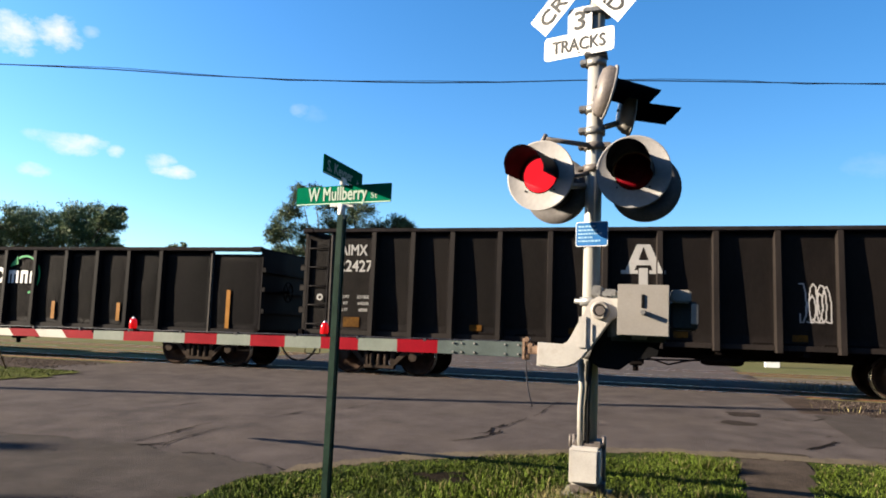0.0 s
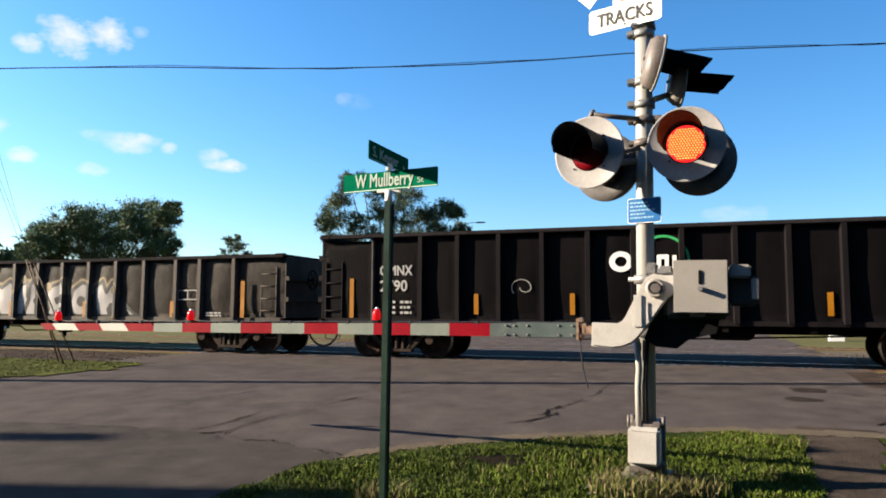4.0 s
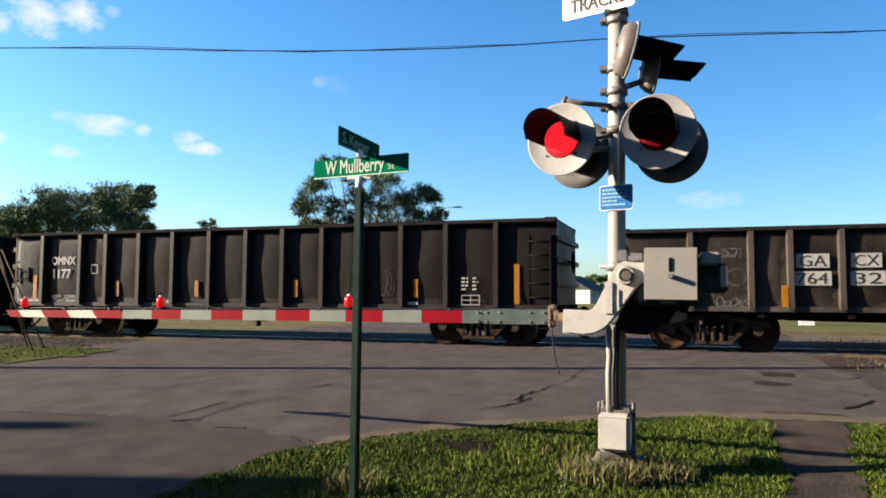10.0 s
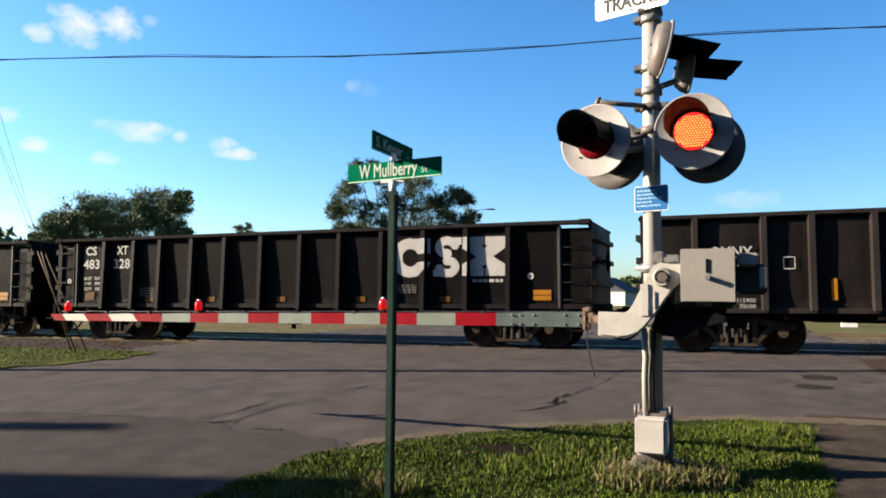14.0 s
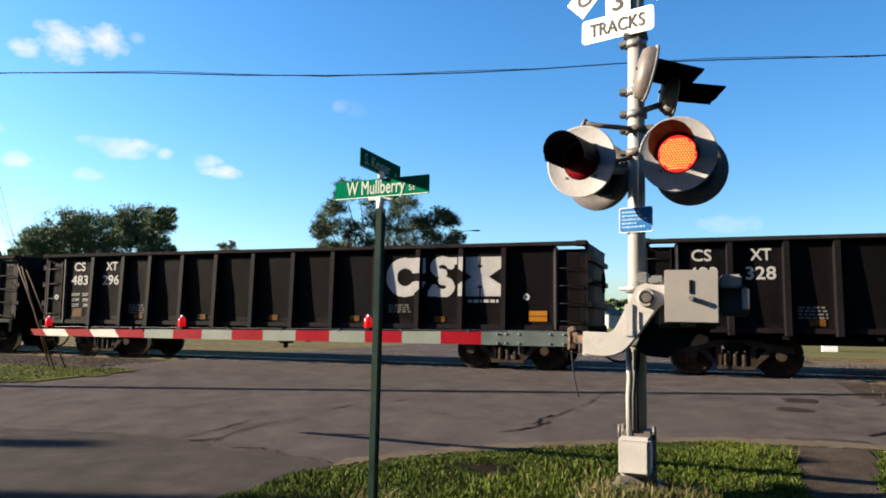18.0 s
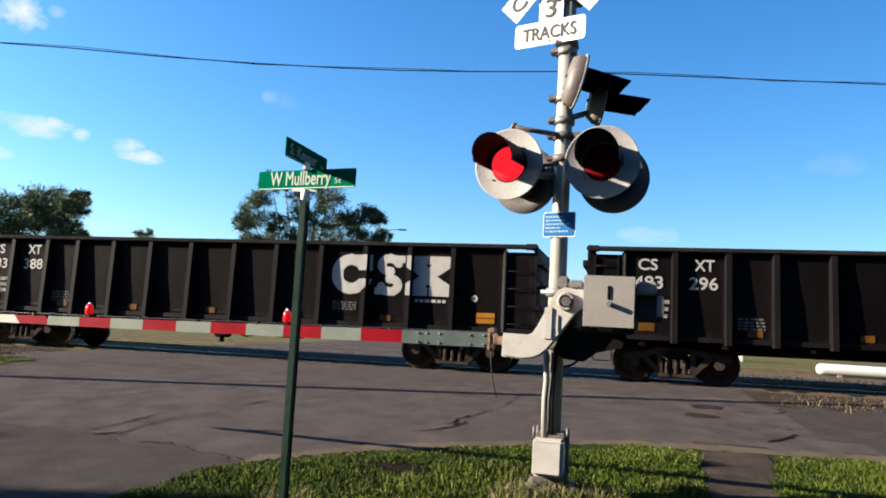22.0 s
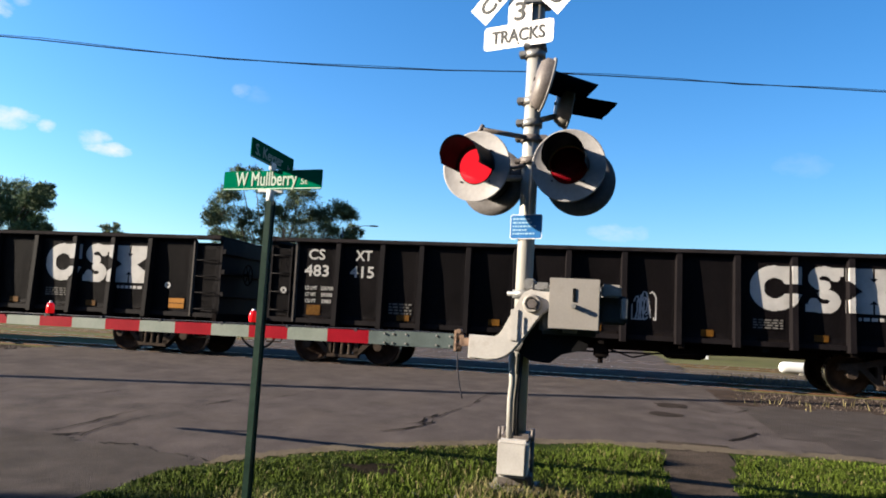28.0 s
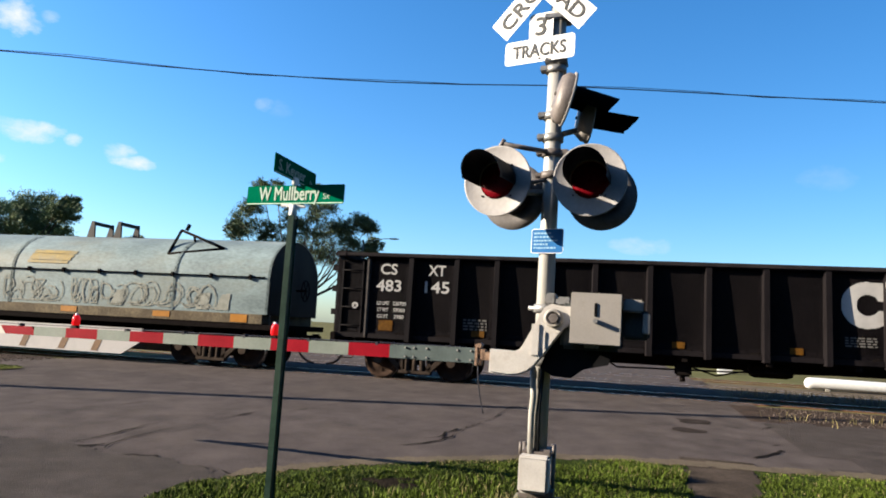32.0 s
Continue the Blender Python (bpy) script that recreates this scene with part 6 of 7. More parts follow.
sign_m = FACE @ Matrix.Translation((-0.13, -0.105, 0))
bm = bmesh.new()
slab(bm, rounded(0.686, 0.222, 0.035, 0.0, 4.125), -0.003, 0.0)
tracks = part("tracks_plate", bm, SIGN_WHITE, signal, "white number of tracks plate", m=sign_m)
words("TRACKS", 0.115, SIGN_BLACK, tracks, 0.0, -0.006, 4.07, 0.52, bold=0.0035)
bm = bmesh.new()
slab(bm, rounded(0.235, 0.25, 0.035, 0.01, 4.345), -0.0035, -0.0005)
three = part("track_count_plate", bm, SIGN_WHITE, signal, m=sign_m)
words("3", 0.165, SIGN_BLACK, three, 0.01, -0.0065, 4.265, 0.10, bold=0.004)
bm = bmesh.new()
tube(bm, (0.005, -0.012, 4.045), (0.005, -0.0, 4.045), 0.008, seg=8)
part("sign_bolt", bm, SIGN_BLACK, tracks)
for text, tilt, dy in (("CROSSING", -45, -0.030), ("RAILROAD", 45, -0.018)):
    arm_m = sign_m @ Matrix.Translation((0.03, dy, 4.76)) @ pose(0, 0, 0, 0, tilt, 0)
    bm = bmesh.new()
    slab(bm, [(-0.61, -0.114), (0.61, -0.114), (0.61, 0.114), (-0.61, 0.114)], -0.003, 0.0)
    blade = part("crossbuck_blade", bm, SIGN_WHITE, signal, "white crossbuck blade", m=arm_m)
    words(text, 0.13, SIGN_BLACK, blade, 0, -0.006, -0.065, 1.08, bold=0.004)
bm = bmesh.new()
box(bm, -0.12, -0.11, 4.40, 0.12, 0.09, 4.45, 0.01)
part("sign_bracket", bm, GALV, signal)
for z0, z1 in ((4.00, 4.04), (4.70, 4.80)):
    bm = bmesh.new()
    box(bm, -0.10, -0.10, z0, 0.10, 0.09, z1, 0.01)
    part("sign_bracket", bm, GALV, signal)

# small blue notice
bm = bmesh.new()
slab(bm, rounded(0.30, 0.215, 0.02, 0.03, 2.385), -0.003, 0.0)
notice = part("notice_plate", bm, SIGN_WHITE, signal, "small blue notice with white edge", m=FACE @ Matrix.Translation((0, -0.082, 0)))
bm = bmesh.new()
slab(bm, rounded(0.290, 0.205, 0.018, 0.03, 2.385), -0.0045, -0.002)
part("notice_face", bm, SIGN_BLUE, notice)
bm = bmesh.new()
rr = random.Random(5)
for k in range(5):
    x = -0.095
    end = (0.04, 0.09, 0.1, 0.02, 0.12)[k]
    while x < end:
        w = rr.uniform(0.01, 0.03)
        box(bm, x, -0.0062, 2.445 - k * 0.032, x + w, -0.004, 2.46 - k * 0.032)
        x += w + 0.008
part("notice_print", bm, PRINT_BLUE, notice)

# ---- gate arm ----
ARM_Y, ARM_Z = -0.17, 1.368
arm_m = SIGNAL @ Matrix.Translation((0, ARM_Y, ARM_Z)) @ pose(0, 0, 0, 0, -0.98, -4.0)
arm = thing("gate_arm", "lowered red and white striped crossing gate arm", "barrier", arm_m)
X0 = -1.352                                   # right end of the first red field


def arm_piece(name, x_right, x_left, mat, half0, half1, slant=0.0, parent=None, deep=0.028):
    bm = bmesh.new()
    slab(bm, [(x_left - slant, half1), (x_right - slant, half0), (x_right + slant, -half0), (x_left + slant, -half1)], -deep, deep)
    return part(name, bm, mat, parent or arm)


bm = bmesh.new()
box(bm, -1.10, -0.034, -0.066, -0.56, 0.034, 0.066, 0.004)
part("arm_sleeve", bm, ARM_ALU, arm, "aluminium arm sleeve")
for x in (-0.60, -0.72, -1.0, -1.12, -1.2):
    for z in (-0.04, 0.04):
        bm = bmesh.new()
        tube(bm, (x, -0.045, z), (x, -0.03, z), 0.009, seg=6)
        part("sleeve_bolt", bm, GALV, arm)
k = 0.0
arm_piece("arm_field", -1.10, X0, ARM_ALU, 0.060, 0.058)
while k < 3.5:
    for mat in (ARM_RED, ARM_WHITE):
        if mat is ARM_WHITE and k > 3.1:
            continue
        h0, h1 = 0.058 - 0.0022 * k, 0.058 - 0.0022 * (k + 0.4)
        arm_piece("arm_field", X0 - k, X0 - k - 0.399, mat, h0, h1)
        k += 0.399
arm_piece("arm_joint", X0 - k, X0 - k - 0.419, ARM_WHITE, 0.049, 0.047, deep=0.024)
k += 0.419
for w, mat in ((0.421, ARM_RED), (0.397, ARM_TIP_WHITE), (0.402, ARM_RED), (0.373, ARM_TIP_WHITE), (0.204, ARM_RED)):
    h = 0.046 - 0.003 * (k - 4)
    arm_piece("arm_field", X0 - k, X0 - k - w, mat, h, h - 0.003, slant=0.04, deep=0.02)
    k += w
ARM_TIP = X0 - k
for kx, h in ((1.177, 0.055), (3.498, 0.05), (5.56, 0.045)):
    bm = bmesh.new()
    box(bm, X0 - kx - 0.035, -0.03, h, X0 - kx + 0.035, 0.03, h + 0.03, 0.006)
    lamp = part("arm_lamp", bm, BLACK_PAINT, arm, "small red lamp on the gate arm")
    bm = bmesh.new()
    spin(bm, [(0.034, h + 0.03), (0.041, h + 0.05), (0.038, h + 0.105), (0.026, h + 0.135), (0.0, h + 0.14)], 18, "Z", m=Matrix.Translation((X0 - kx, 0, 0)))
    part("lamp_lens", bm, LAMP_SMALL, lamp, "red lens")
    bm = bmesh.new()
    spin(bm, [(0.016, h + 0.135), (0.014, h + 0.150), (0.0, h + 0.156)], 14, "Z", m=Matrix.Translation((X0 - kx, 0, 0)))
    part("lamp_cap", bm, CLEAR_LENS, lamp, "pale lamp cap")
bm = bmesh.new()
pts = [Vector((-0.62 - 6.4 * i / 60, 0.0, 0.066 + 0.004 * abs(math.sin(i * 0.6)))) for i in range(61)]
pipe(bm, pts, 0.0045, 5)
for i in range(9):
    x = -0.8 - 0.68 * i
    box(bm, x - 0.012, -0.03, 0.046, x + 0.012, 0.03, 0.075)
part("lamp_cable", bm, WIRE, arm)
bm = bmesh.new()
tube(bm, (-0.555, -0.01, -0.05), (-0.505, -0.01, -0.05), 0.036, seg=10)
tube(bm, (-0.555, -0.01, 0.05), (-0.505, -0.01, 0.05), 0.036, seg=10)
box(bm, -0.56, -0.05, -0.085, -0.535, 0.04, 0.1, 0.004)
box(bm, -0.51, -0.05, -0.03, -0.47, 0.03, 0.06, 0.004)
tube(bm, (-0.52, -0.06, 0.09), (-0.52, 0.03, 0.09), 0.02, seg=8)
box(bm, -0.50, -0.05, -0.035, -0.41, 0.03, 0.04, 0.006)
part("break_away_joint", bm, COPPER, arm, "reddish shear-bolt joint")
bm = bmesh.new()
pts = [Vector((-0.53 + 0.0006 * i * i, -0.03, -0.08 - 0.040 * i)) for i in range(11)]
pipe(bm, pts, 0.006, 6)
part("loose_wire", bm, WIRE, arm, "loose hanging wire")

# ---- street name post ----
post_at = Matrix.Translation((-0.842, 5.357, 0.122)) @ pose(0, 0, 0, 0, 0, -12) @ Matrix.Scale(0.93, 4)
street_post = thing("street_sign", "green steel post with two green street name blades", "street sign", post_at)
bm = bmesh.new()
prof = [(-0.040, 0.012), (-0.030, 0.012), (-0.022, -0.030), (0.022, -0.030), (0.030, 0.012), (0.040, 0.012), (0.040, 0.018), (0.026, 0.018), (0.018, -0.024), (-0.018, -0.024), (-0.026, 0.018), (-0.040, 0.018)]
slab(bm, prof, -0.3, 2.36, plane="XY")
part("post", bm, POST_GREEN, street_post, "green steel channel post")
bm = bmesh.new()
tube(bm, (0, 0, 2.33), (0, 0, 2.445), 0.030, seg=14)
box(bm, -0.10, -0.012, 2.425, 0.10, 0.012, 2.448, 0.003)
part("blade_bracket", bm, TRIM_WHITE, street_post, "pale metal blade bracket")
bm = bmesh.new()
box(bm, -0.012, -0.05, 2.595, 0.012, 0.05, 2.66, 0.003)
part("blade_bracket", bm, TRIM_WHITE, street_post, "pale metal blade bracket")


def name_blade(m, text, width, z0, height, text_w, text_x, size, bend=0.0):
    bm = bmesh.new()
    slab(bm, rounded(width, height, 0.012, 0, z0 + height / 2), -0.003, 0.003)
    bl = part("name_blade", bm, SIGN_GREEN, street_post, "green street name blade", m=m)
    bm = bmesh.new()
    box(bm, -width / 2 + 0.005, -0.0042, z0 + 0.004, width / 2 - 0.005, -0.003, z0 + 0.011)
    part("blade_edge", bm, SIGN_EDGE, bl)
    words(text, size, SIGN_TEXT, bl, text_x, -0.005, z0 + 0.032, text_w, bold=0.0025)
    return bl


low = name_blade(pose(0, 0, 0, 0, 0, -15), "W Mullberry", 0.915, 2.45, 0.150, 0.57, -0.05, 0.108)
words("St", 0.045, SIGN_TEXT, low, 0.30, -0.005, 2.488, 0.06)
high = name_blade(Matrix.Translation((0.0, 0.0, 0)) @ pose(0, 0, 0, 0, 0, 86), "S. Keyser", 0.76, 2.628, 0.145, 0.48, -0.08, 0.080)
words("Av", 0.04, SIGN_TEXT, high, 0.28, -0.005, 2.658, 0.05)

# ---- rails, ties, ballast ----
def rail_strip(d, name="rail"):
    bm = bmesh.new()
    for a, b, lo, hi in ((-0.07, 0.07, -0.17, -0.15), (-0.009, 0.009, -0.15, -0.04), (-0.036, 0.036, -0.045, -0.004)):
        for s0, s1 in ((-90, -30), (-30, 30), (30, 90)):
            z0, z1 = rail_z(s0), rail_z(s1)
            vs = [bm.verts.new(TRACK @ Vector(p)) for p in ((s0, d + a, z0 + lo), (s0, d + b, z0 + lo), (s0, d + b, z0 + hi), (s0, d + a, z0 + hi), (s1, d + a, z1 + lo), (s1, d + b, z1 + lo), (s1, d + b, z1 + hi), (s1, d + a, z1 + hi))]
            for q in ((0, 1, 2, 3), (7, 6, 5, 4), (0, 4, 5, 1), (1, 5, 6, 2), (2, 6, 7, 3), (3, 7, 4, 0)):
                bm.faces.new([vs[i] for i in q])
    rail = tagged(part(name, bm, RAIL_SIDE), "rusty steel rail with a worn bright head", "rail", "rails of the crossing", "structure")
    bm = bmesh.new()
    vs = [bm.verts.new(TRACK @ Vector((s, d + o, rail_z(s)))) for s, o in ((-90, -0.03), (90, -0.03), (90, 0.03), (-90, 0.03))]
    bm.faces.new(vs)
    part("rail_head", bm, RAIL_TOP, rail)
    return rail


for centre in (RAIL_D, RAIL_D + 4.6, RAIL_D + 9.4):
    for o in (-0.7525, 0.7525):
        rail_strip(centre + o)


for centre in (RAIL_D, RAIL_D + 4.6, RAIL_D + 9.4):
    bm = bmesh.new()
    for s0, s1 in ((-90, -13.4), (2.95, 90)):
        pts = [(-1.75, -0.16), (-1.25, -0.13), (1.25, -0.13), (1.75, -0.16)]
        for (a, za), (b, zb) in zip(pts[:-1], pts[1:]):
            bm.faces.new([bm.verts.new(TRACK @ Vector((s, centre + o, rail_z(s) + z))) for s, o, z in ((s0, a, za), (s1, a, za), (s1, b, zb), (s0, b, zb))])
    tagged(part("ballast", bm, BALLAST), "grey brown track ballast", "ballast", kind="structure")
    tie_bm = bmesh.new()
    box(tie_bm, -0.115, -1.28, -0.17, 0.115, 1.28, 0.0, 0.01)
    tie_me = meshed("tie", tie_bm, TIE_WOOD)
    if centre < 24:
        row = thing("tie_row", "dark wooden railway ties set in ballast", "ties", kind="structure")
        for s in [-14.2 - 0.55 * k for k in range(24)] + [3.4 + 0.55 * k for k in range(26)]:
            p = TRACK @ Vector((s, centre, rail_z(s) - 0.115))
            part("tie", tie_me, None, row, m=pose(p.x, p.y, p.z, 0, 0, TRACK_TURN))

# ballast stones and weeds by the right-hand end of the crossing and beyond the wedge
def scatter(name, spots, size, mat, label, category, seed):
    rr = np.random.RandomState(seed)
    verts, faces = [], []
    for s, d, lift in spots:
        c = np.array(on_plan(s, d, lift))
        k = size * rr.uniform(0.5, 1.3)
        base = len(verts)
        pts = np.array([(1, 0, 0), (-1, 0, 0), (0, 1, 0), (0, -1, 0), (0, 0, 0.8), (0, 0, -0.8)]) * k * rr.uniform(0.6, 1.2, (6, 3))
        a = rr.uniform(0, 6.28)
        rot = np.array([[math.cos(a), -math.sin(a), 0], [math.sin(a), math.cos(a), 0], [0, 0, 1]])
        verts += [tuple(c + rot @ p) for p in pts]
        faces += [tuple(base + i for i in f) for f in ((0, 2, 4), (2, 1, 4), (1, 3, 4), (3, 0, 4), (2, 0, 5), (1, 2, 5), (3, 1, 5), (0, 3, 5))]
    me = bpy.data.meshes.new(name)
    me.from_pydata(verts, [], faces)
    me.materials.append(mat)
    return tagged(part(name, me, mat), label, category, kind="stuff")


rs = np.random.RandomState(3)
spots = [(rs.uniform(2.9, 14), rs.uniform(14.2, 16.5), 0.005) for _ in range(2600)]
spots += [(rs.uniform(-26, -13.5), rs.uniform(13.8, 16.5), 0.005) for _ in range(2200)]
spots += [(rs.uniform(2.9, 16), rs.uniform(19.6, 21.3), 0.0) for _ in range(1200)]
footing = [(-0.58 + rs.normal(0, 0.26), 6.18 + rs.normal(0, 0.12), 0.01) for _ in range(160)]
scatter("footing_stones", footing, 0.030, CONCRETE, "pale broken stones round the signal footing", "stones", 9)
scatter("ballast_stones", spots, 0.026, STONE, "loose crushed ballast stones", "stones", 4)
tagged(sheet("ballast_shoulder", [2.4 + 0.25 * i for i in range(60)], [13.5 + 0.15 * i for i in range(22)], BALLAST, 0.004,
             lambda s, d: d > 13.95 + 0.25 * noise.noise(Vector((s * 0.8, 3.1, 0))) and s > 2.5), "dirty ballast shoulder beside the rails", "ballast", kind="structure")
tagged(sheet("ballast_shoulder_far", [-40 + 1.0 * i for i in range(27)], [13.3 + 0.3 * i for i in range(12)], BALLAST, 0.004), "dirty ballast shoulder beside the rails", "ballast", kind="structure")


# ---- grass ----
def blades(name, spots, mat, label, seed, wide=0.006):
    """Bent grass blades; spots give s, d, height."""
    rr = np.random.RandomState(seed)
    arr = np.array(spots)
    n = len(arr)
    share = np.interp(arr[:, 1], [-1e5, 4.9, 8.0, 16.3, 1e5], [0.0, 0.0, 0.16, 0.36, 0.36])
    z = share + GRADE * arr[:, 0] * share / 0.36
    c, q = math.cos(radians(TRACK_TURN)), math.sin(radians(TRACK_TURN))
    p = np.stack([arr[:, 0] * c - arr[:, 1] * q, arr[:, 0] * q + arr[:, 1] * c, z], 1)
    h = arr[:, 2:3]
    a, b = rr.uniform(0, 6.283, n), rr.uniform(0, 6.283, n)
    flat = np.zeros(n)
    side = np.stack([np.cos(a), np.sin(a), flat], 1) * wide * rr.uniform(0.7, 1.4, (n, 1))
    lean = np.stack([np.cos(b), np.sin(b), flat], 1) * h * rr.uniform(0.1, 0.7, (n, 1))
    up = np.concatenate([np.zeros((n, 2)), h], 1)
    verts = np.stack([p - side, p + side, p + lean * 0.35 + up * 0.6 + side * 0.8, p + lean * 0.35 + up * 0.6 - side * 0.8, p + lean + up * rr.uniform(0.75, 1.0, (n, 1))], 1).reshape(-1, 3).tolist()
    faces = []
    for i in range(0, 5 * n, 5):
        faces += [(i, i + 1, i + 2, i + 3), (i + 3, i + 2, i + 4)]
    me = bpy.data.meshes.new(name)
    me.from_pydata(verts, [], faces)
    me.materials.append(mat)
    return tagged(part(name, me, mat), label, "grass", kind="stuff")


rs = np.random.RandomState(11)


def bare(s, d):
    return (s + 1.95) ** 2 / 0.07 + (d - 6.85) ** 2 / 0.04 < 1.0 + 1.6 * noise.noise(Vector((s * 6, d * 6, 1)))


green, dry = [], []
while len(green) < 120000:
    s, d = rs.uniform(-3.8, 5.5), rs.uniform(4.2, 9.6)
    if not in_verge(s, d) or on_path(s, d) or bare(s, d):
        continue
    n = noise.noise(Vector((s * 1.4, d * 1.4, 0))) + 0.6 * noise.noise(Vector((s * 5.0, d * 5.0, 3.0)))
    if rs.uniform() > 0.8 + n:
        continue
    gap = verge_edge(s) - d
    h = (0.042 + 0.04 * max(0, n)) * rs.uniform(0.5, 1.5) * (0.5 + 0.5 * min(1, gap / 0.5))
    (dry if rs.uniform() < (0.35 if gap < 0.25 else 0.05) else green).append((s, d, h))
for s0, d0, rad, tall, count in ((-0.56, 6.25, 0.45, 0.20, 900), (-0.62, 6.12, 0.36, 0.175, 900), (-0.20, 6.3, 0.3, 0.175, 500), (-0.30, 6.4, 0.34, 0.18, 600), (-2.42, 5.3, 0.25, 0.2, 400), (0.62, 8.2, 0.22, 0.16, 420), (0.55, 7.0, 0.2, 0.14, 360), (0.25, 5.2, 0.3, 0.13, 400), (-1.2, 7.0, 0.5, 0.13, 500), (-1.5, 6.3, 0.5, 0.12, 500)):
    for _ in range(count):
        a, r = rs.uniform(0, 6.283), rad * math.sqrt(rs.uniform())
        (green if rs.uniform() < (0.35 if tall > 0.17 else 0.8) else dry).append((s0 + r * math.cos(a), d0 + r * math.sin(a) * 0.7, tall * rs.uniform(0.3, 1.1)))
blades("verge_grass", green, BLADE, "short green grass blades", 12, 0.0038)
blades("dry_grass", dry, STRAW, "dry straw-coloured grass blades", 13, 0.004)
wedge = []
while len(wedge) < 24000:
    s, d = rs.uniform(-24, -11.6), rs.uniform(9.6, 13.8)
    if s < -11.9 - abs(d - 12.2) * 0.25 and 9.7 - (s + 12) * 0.05 < d < 13.6 - (s + 12) * 0.03:
        wedge.append((s, d, rs.uniform(0.02, 0.06)))
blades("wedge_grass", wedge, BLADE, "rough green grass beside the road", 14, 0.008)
weeds = [(rs.uniform(2.7, 9), 14.6 + rs.normal(0, 0.35), rs.uniform(0.04, 0.2) * (1 if rs.uniform() < 0.9 else 1.8)) for _ in range(150)]
weeds += [(rs.uniform(3.0, 14), rs.uniform(19.6, 21.5), rs.uniform(0.05, 0.25)) for _ in range(700)]
blades("track_weeds", weeds, STRAW, "dry weeds growing in the ballast", 15, 0.007)
tagged(sheet("bare_patch", [-2.4 + 0.04 * i for i in range(23)], [6.4 + 0.04 * i for i in range(23)], DARK_SOIL, 0.016, bare), "bare earth patch in the grass", "soil", kind="structure")


# ---- trees ----
def tree(name, label, x, y, z, height, spread, trunk_r, seed, mat, lobes, leaves, crown_low, leaf=0.5, lean=(0, 0), clump=(0.20, 0.34)):
    rr = random.Random(seed)
    root = thing(name, label, "tree", Matrix.Translation((x, y, z)))
    bm = bmesh.new()
    fork = height * 0.3
    tube(bm, (0, 0, -0.3), (lean[0] * 0.3, lean[1] * 0.3, fork), trunk_r, trunk_r * 0.75, seg=10)
    centres = []
    for k in range(lobes):
        a = 2 * math.pi * k / lobes + rr.uniform(-0.4, 0.4)
        rad = spread * rr.uniform(0.15, 0.78)
        hh = crown_low + (height - crown_low) * (0.18 + 0.72 * rr.random() ** 0.8)
        reach = math.sqrt(max(0.1, 1 - ((hh - crown_low) / (height - crown_low)) ** 2.2))
        c = Vector((math.cos(a) * rad * reach + lean[0], math.sin(a) * rad * reach + lean[1], hh))
        centres.append((c, spread * rr.uniform(*clump)))
        mid = Vector((c.x * 0.35, c.y * 0.35, fork + (c.z - fork) * 0.5))
        tube(bm, (lean[0] * 0.3, lean[1] * 0.3, fork * rr.uniform(0.75, 1.0)), mid, trunk_r * 0.42, trunk_r * 0.25, seg=7)
        tube(bm, mid, c, trunk_r * 0.25, trunk_r * 0.06, seg=6)
    part("trunk", bm, BARK, root)
    verts, faces = [], []
    rn = np.random.RandomState(seed)
    for c, cr in centres:
        for _ in range(leaves // lobes):
            v = rn.normal(size=3)
            v /= np.linalg.norm(v)
            p = np.array(c) + v * cr * rn.uniform(0.35, 1.12) * np.array((1.3, 1.3, 0.6))
            q = rn.normal(size=3)
            q /= np.linalg.norm(q)
            w = np.cross(q, rn.normal(size=3))
            w /= np.linalg.norm(w)
            k = leaf * rn.uniform(0.5, 1.2)
            i = len(verts)
            verts += [tuple(p - q * k), tuple(p + w * k * 0.34), tuple(p + q * k), tuple(p - w * k * 0.34)]
            faces.append((i, i + 1, i + 2, i + 3))
    me = bpy.data.meshes.new("crown")
    me.from_pydata(verts, [], faces)
    me.materials.append(mat)
    part("crown", me, mat, root)
    return root


def at_bearing(deg, dist):
    return dist * math.sin(radians(deg)), dist * math.cos(radians(deg))


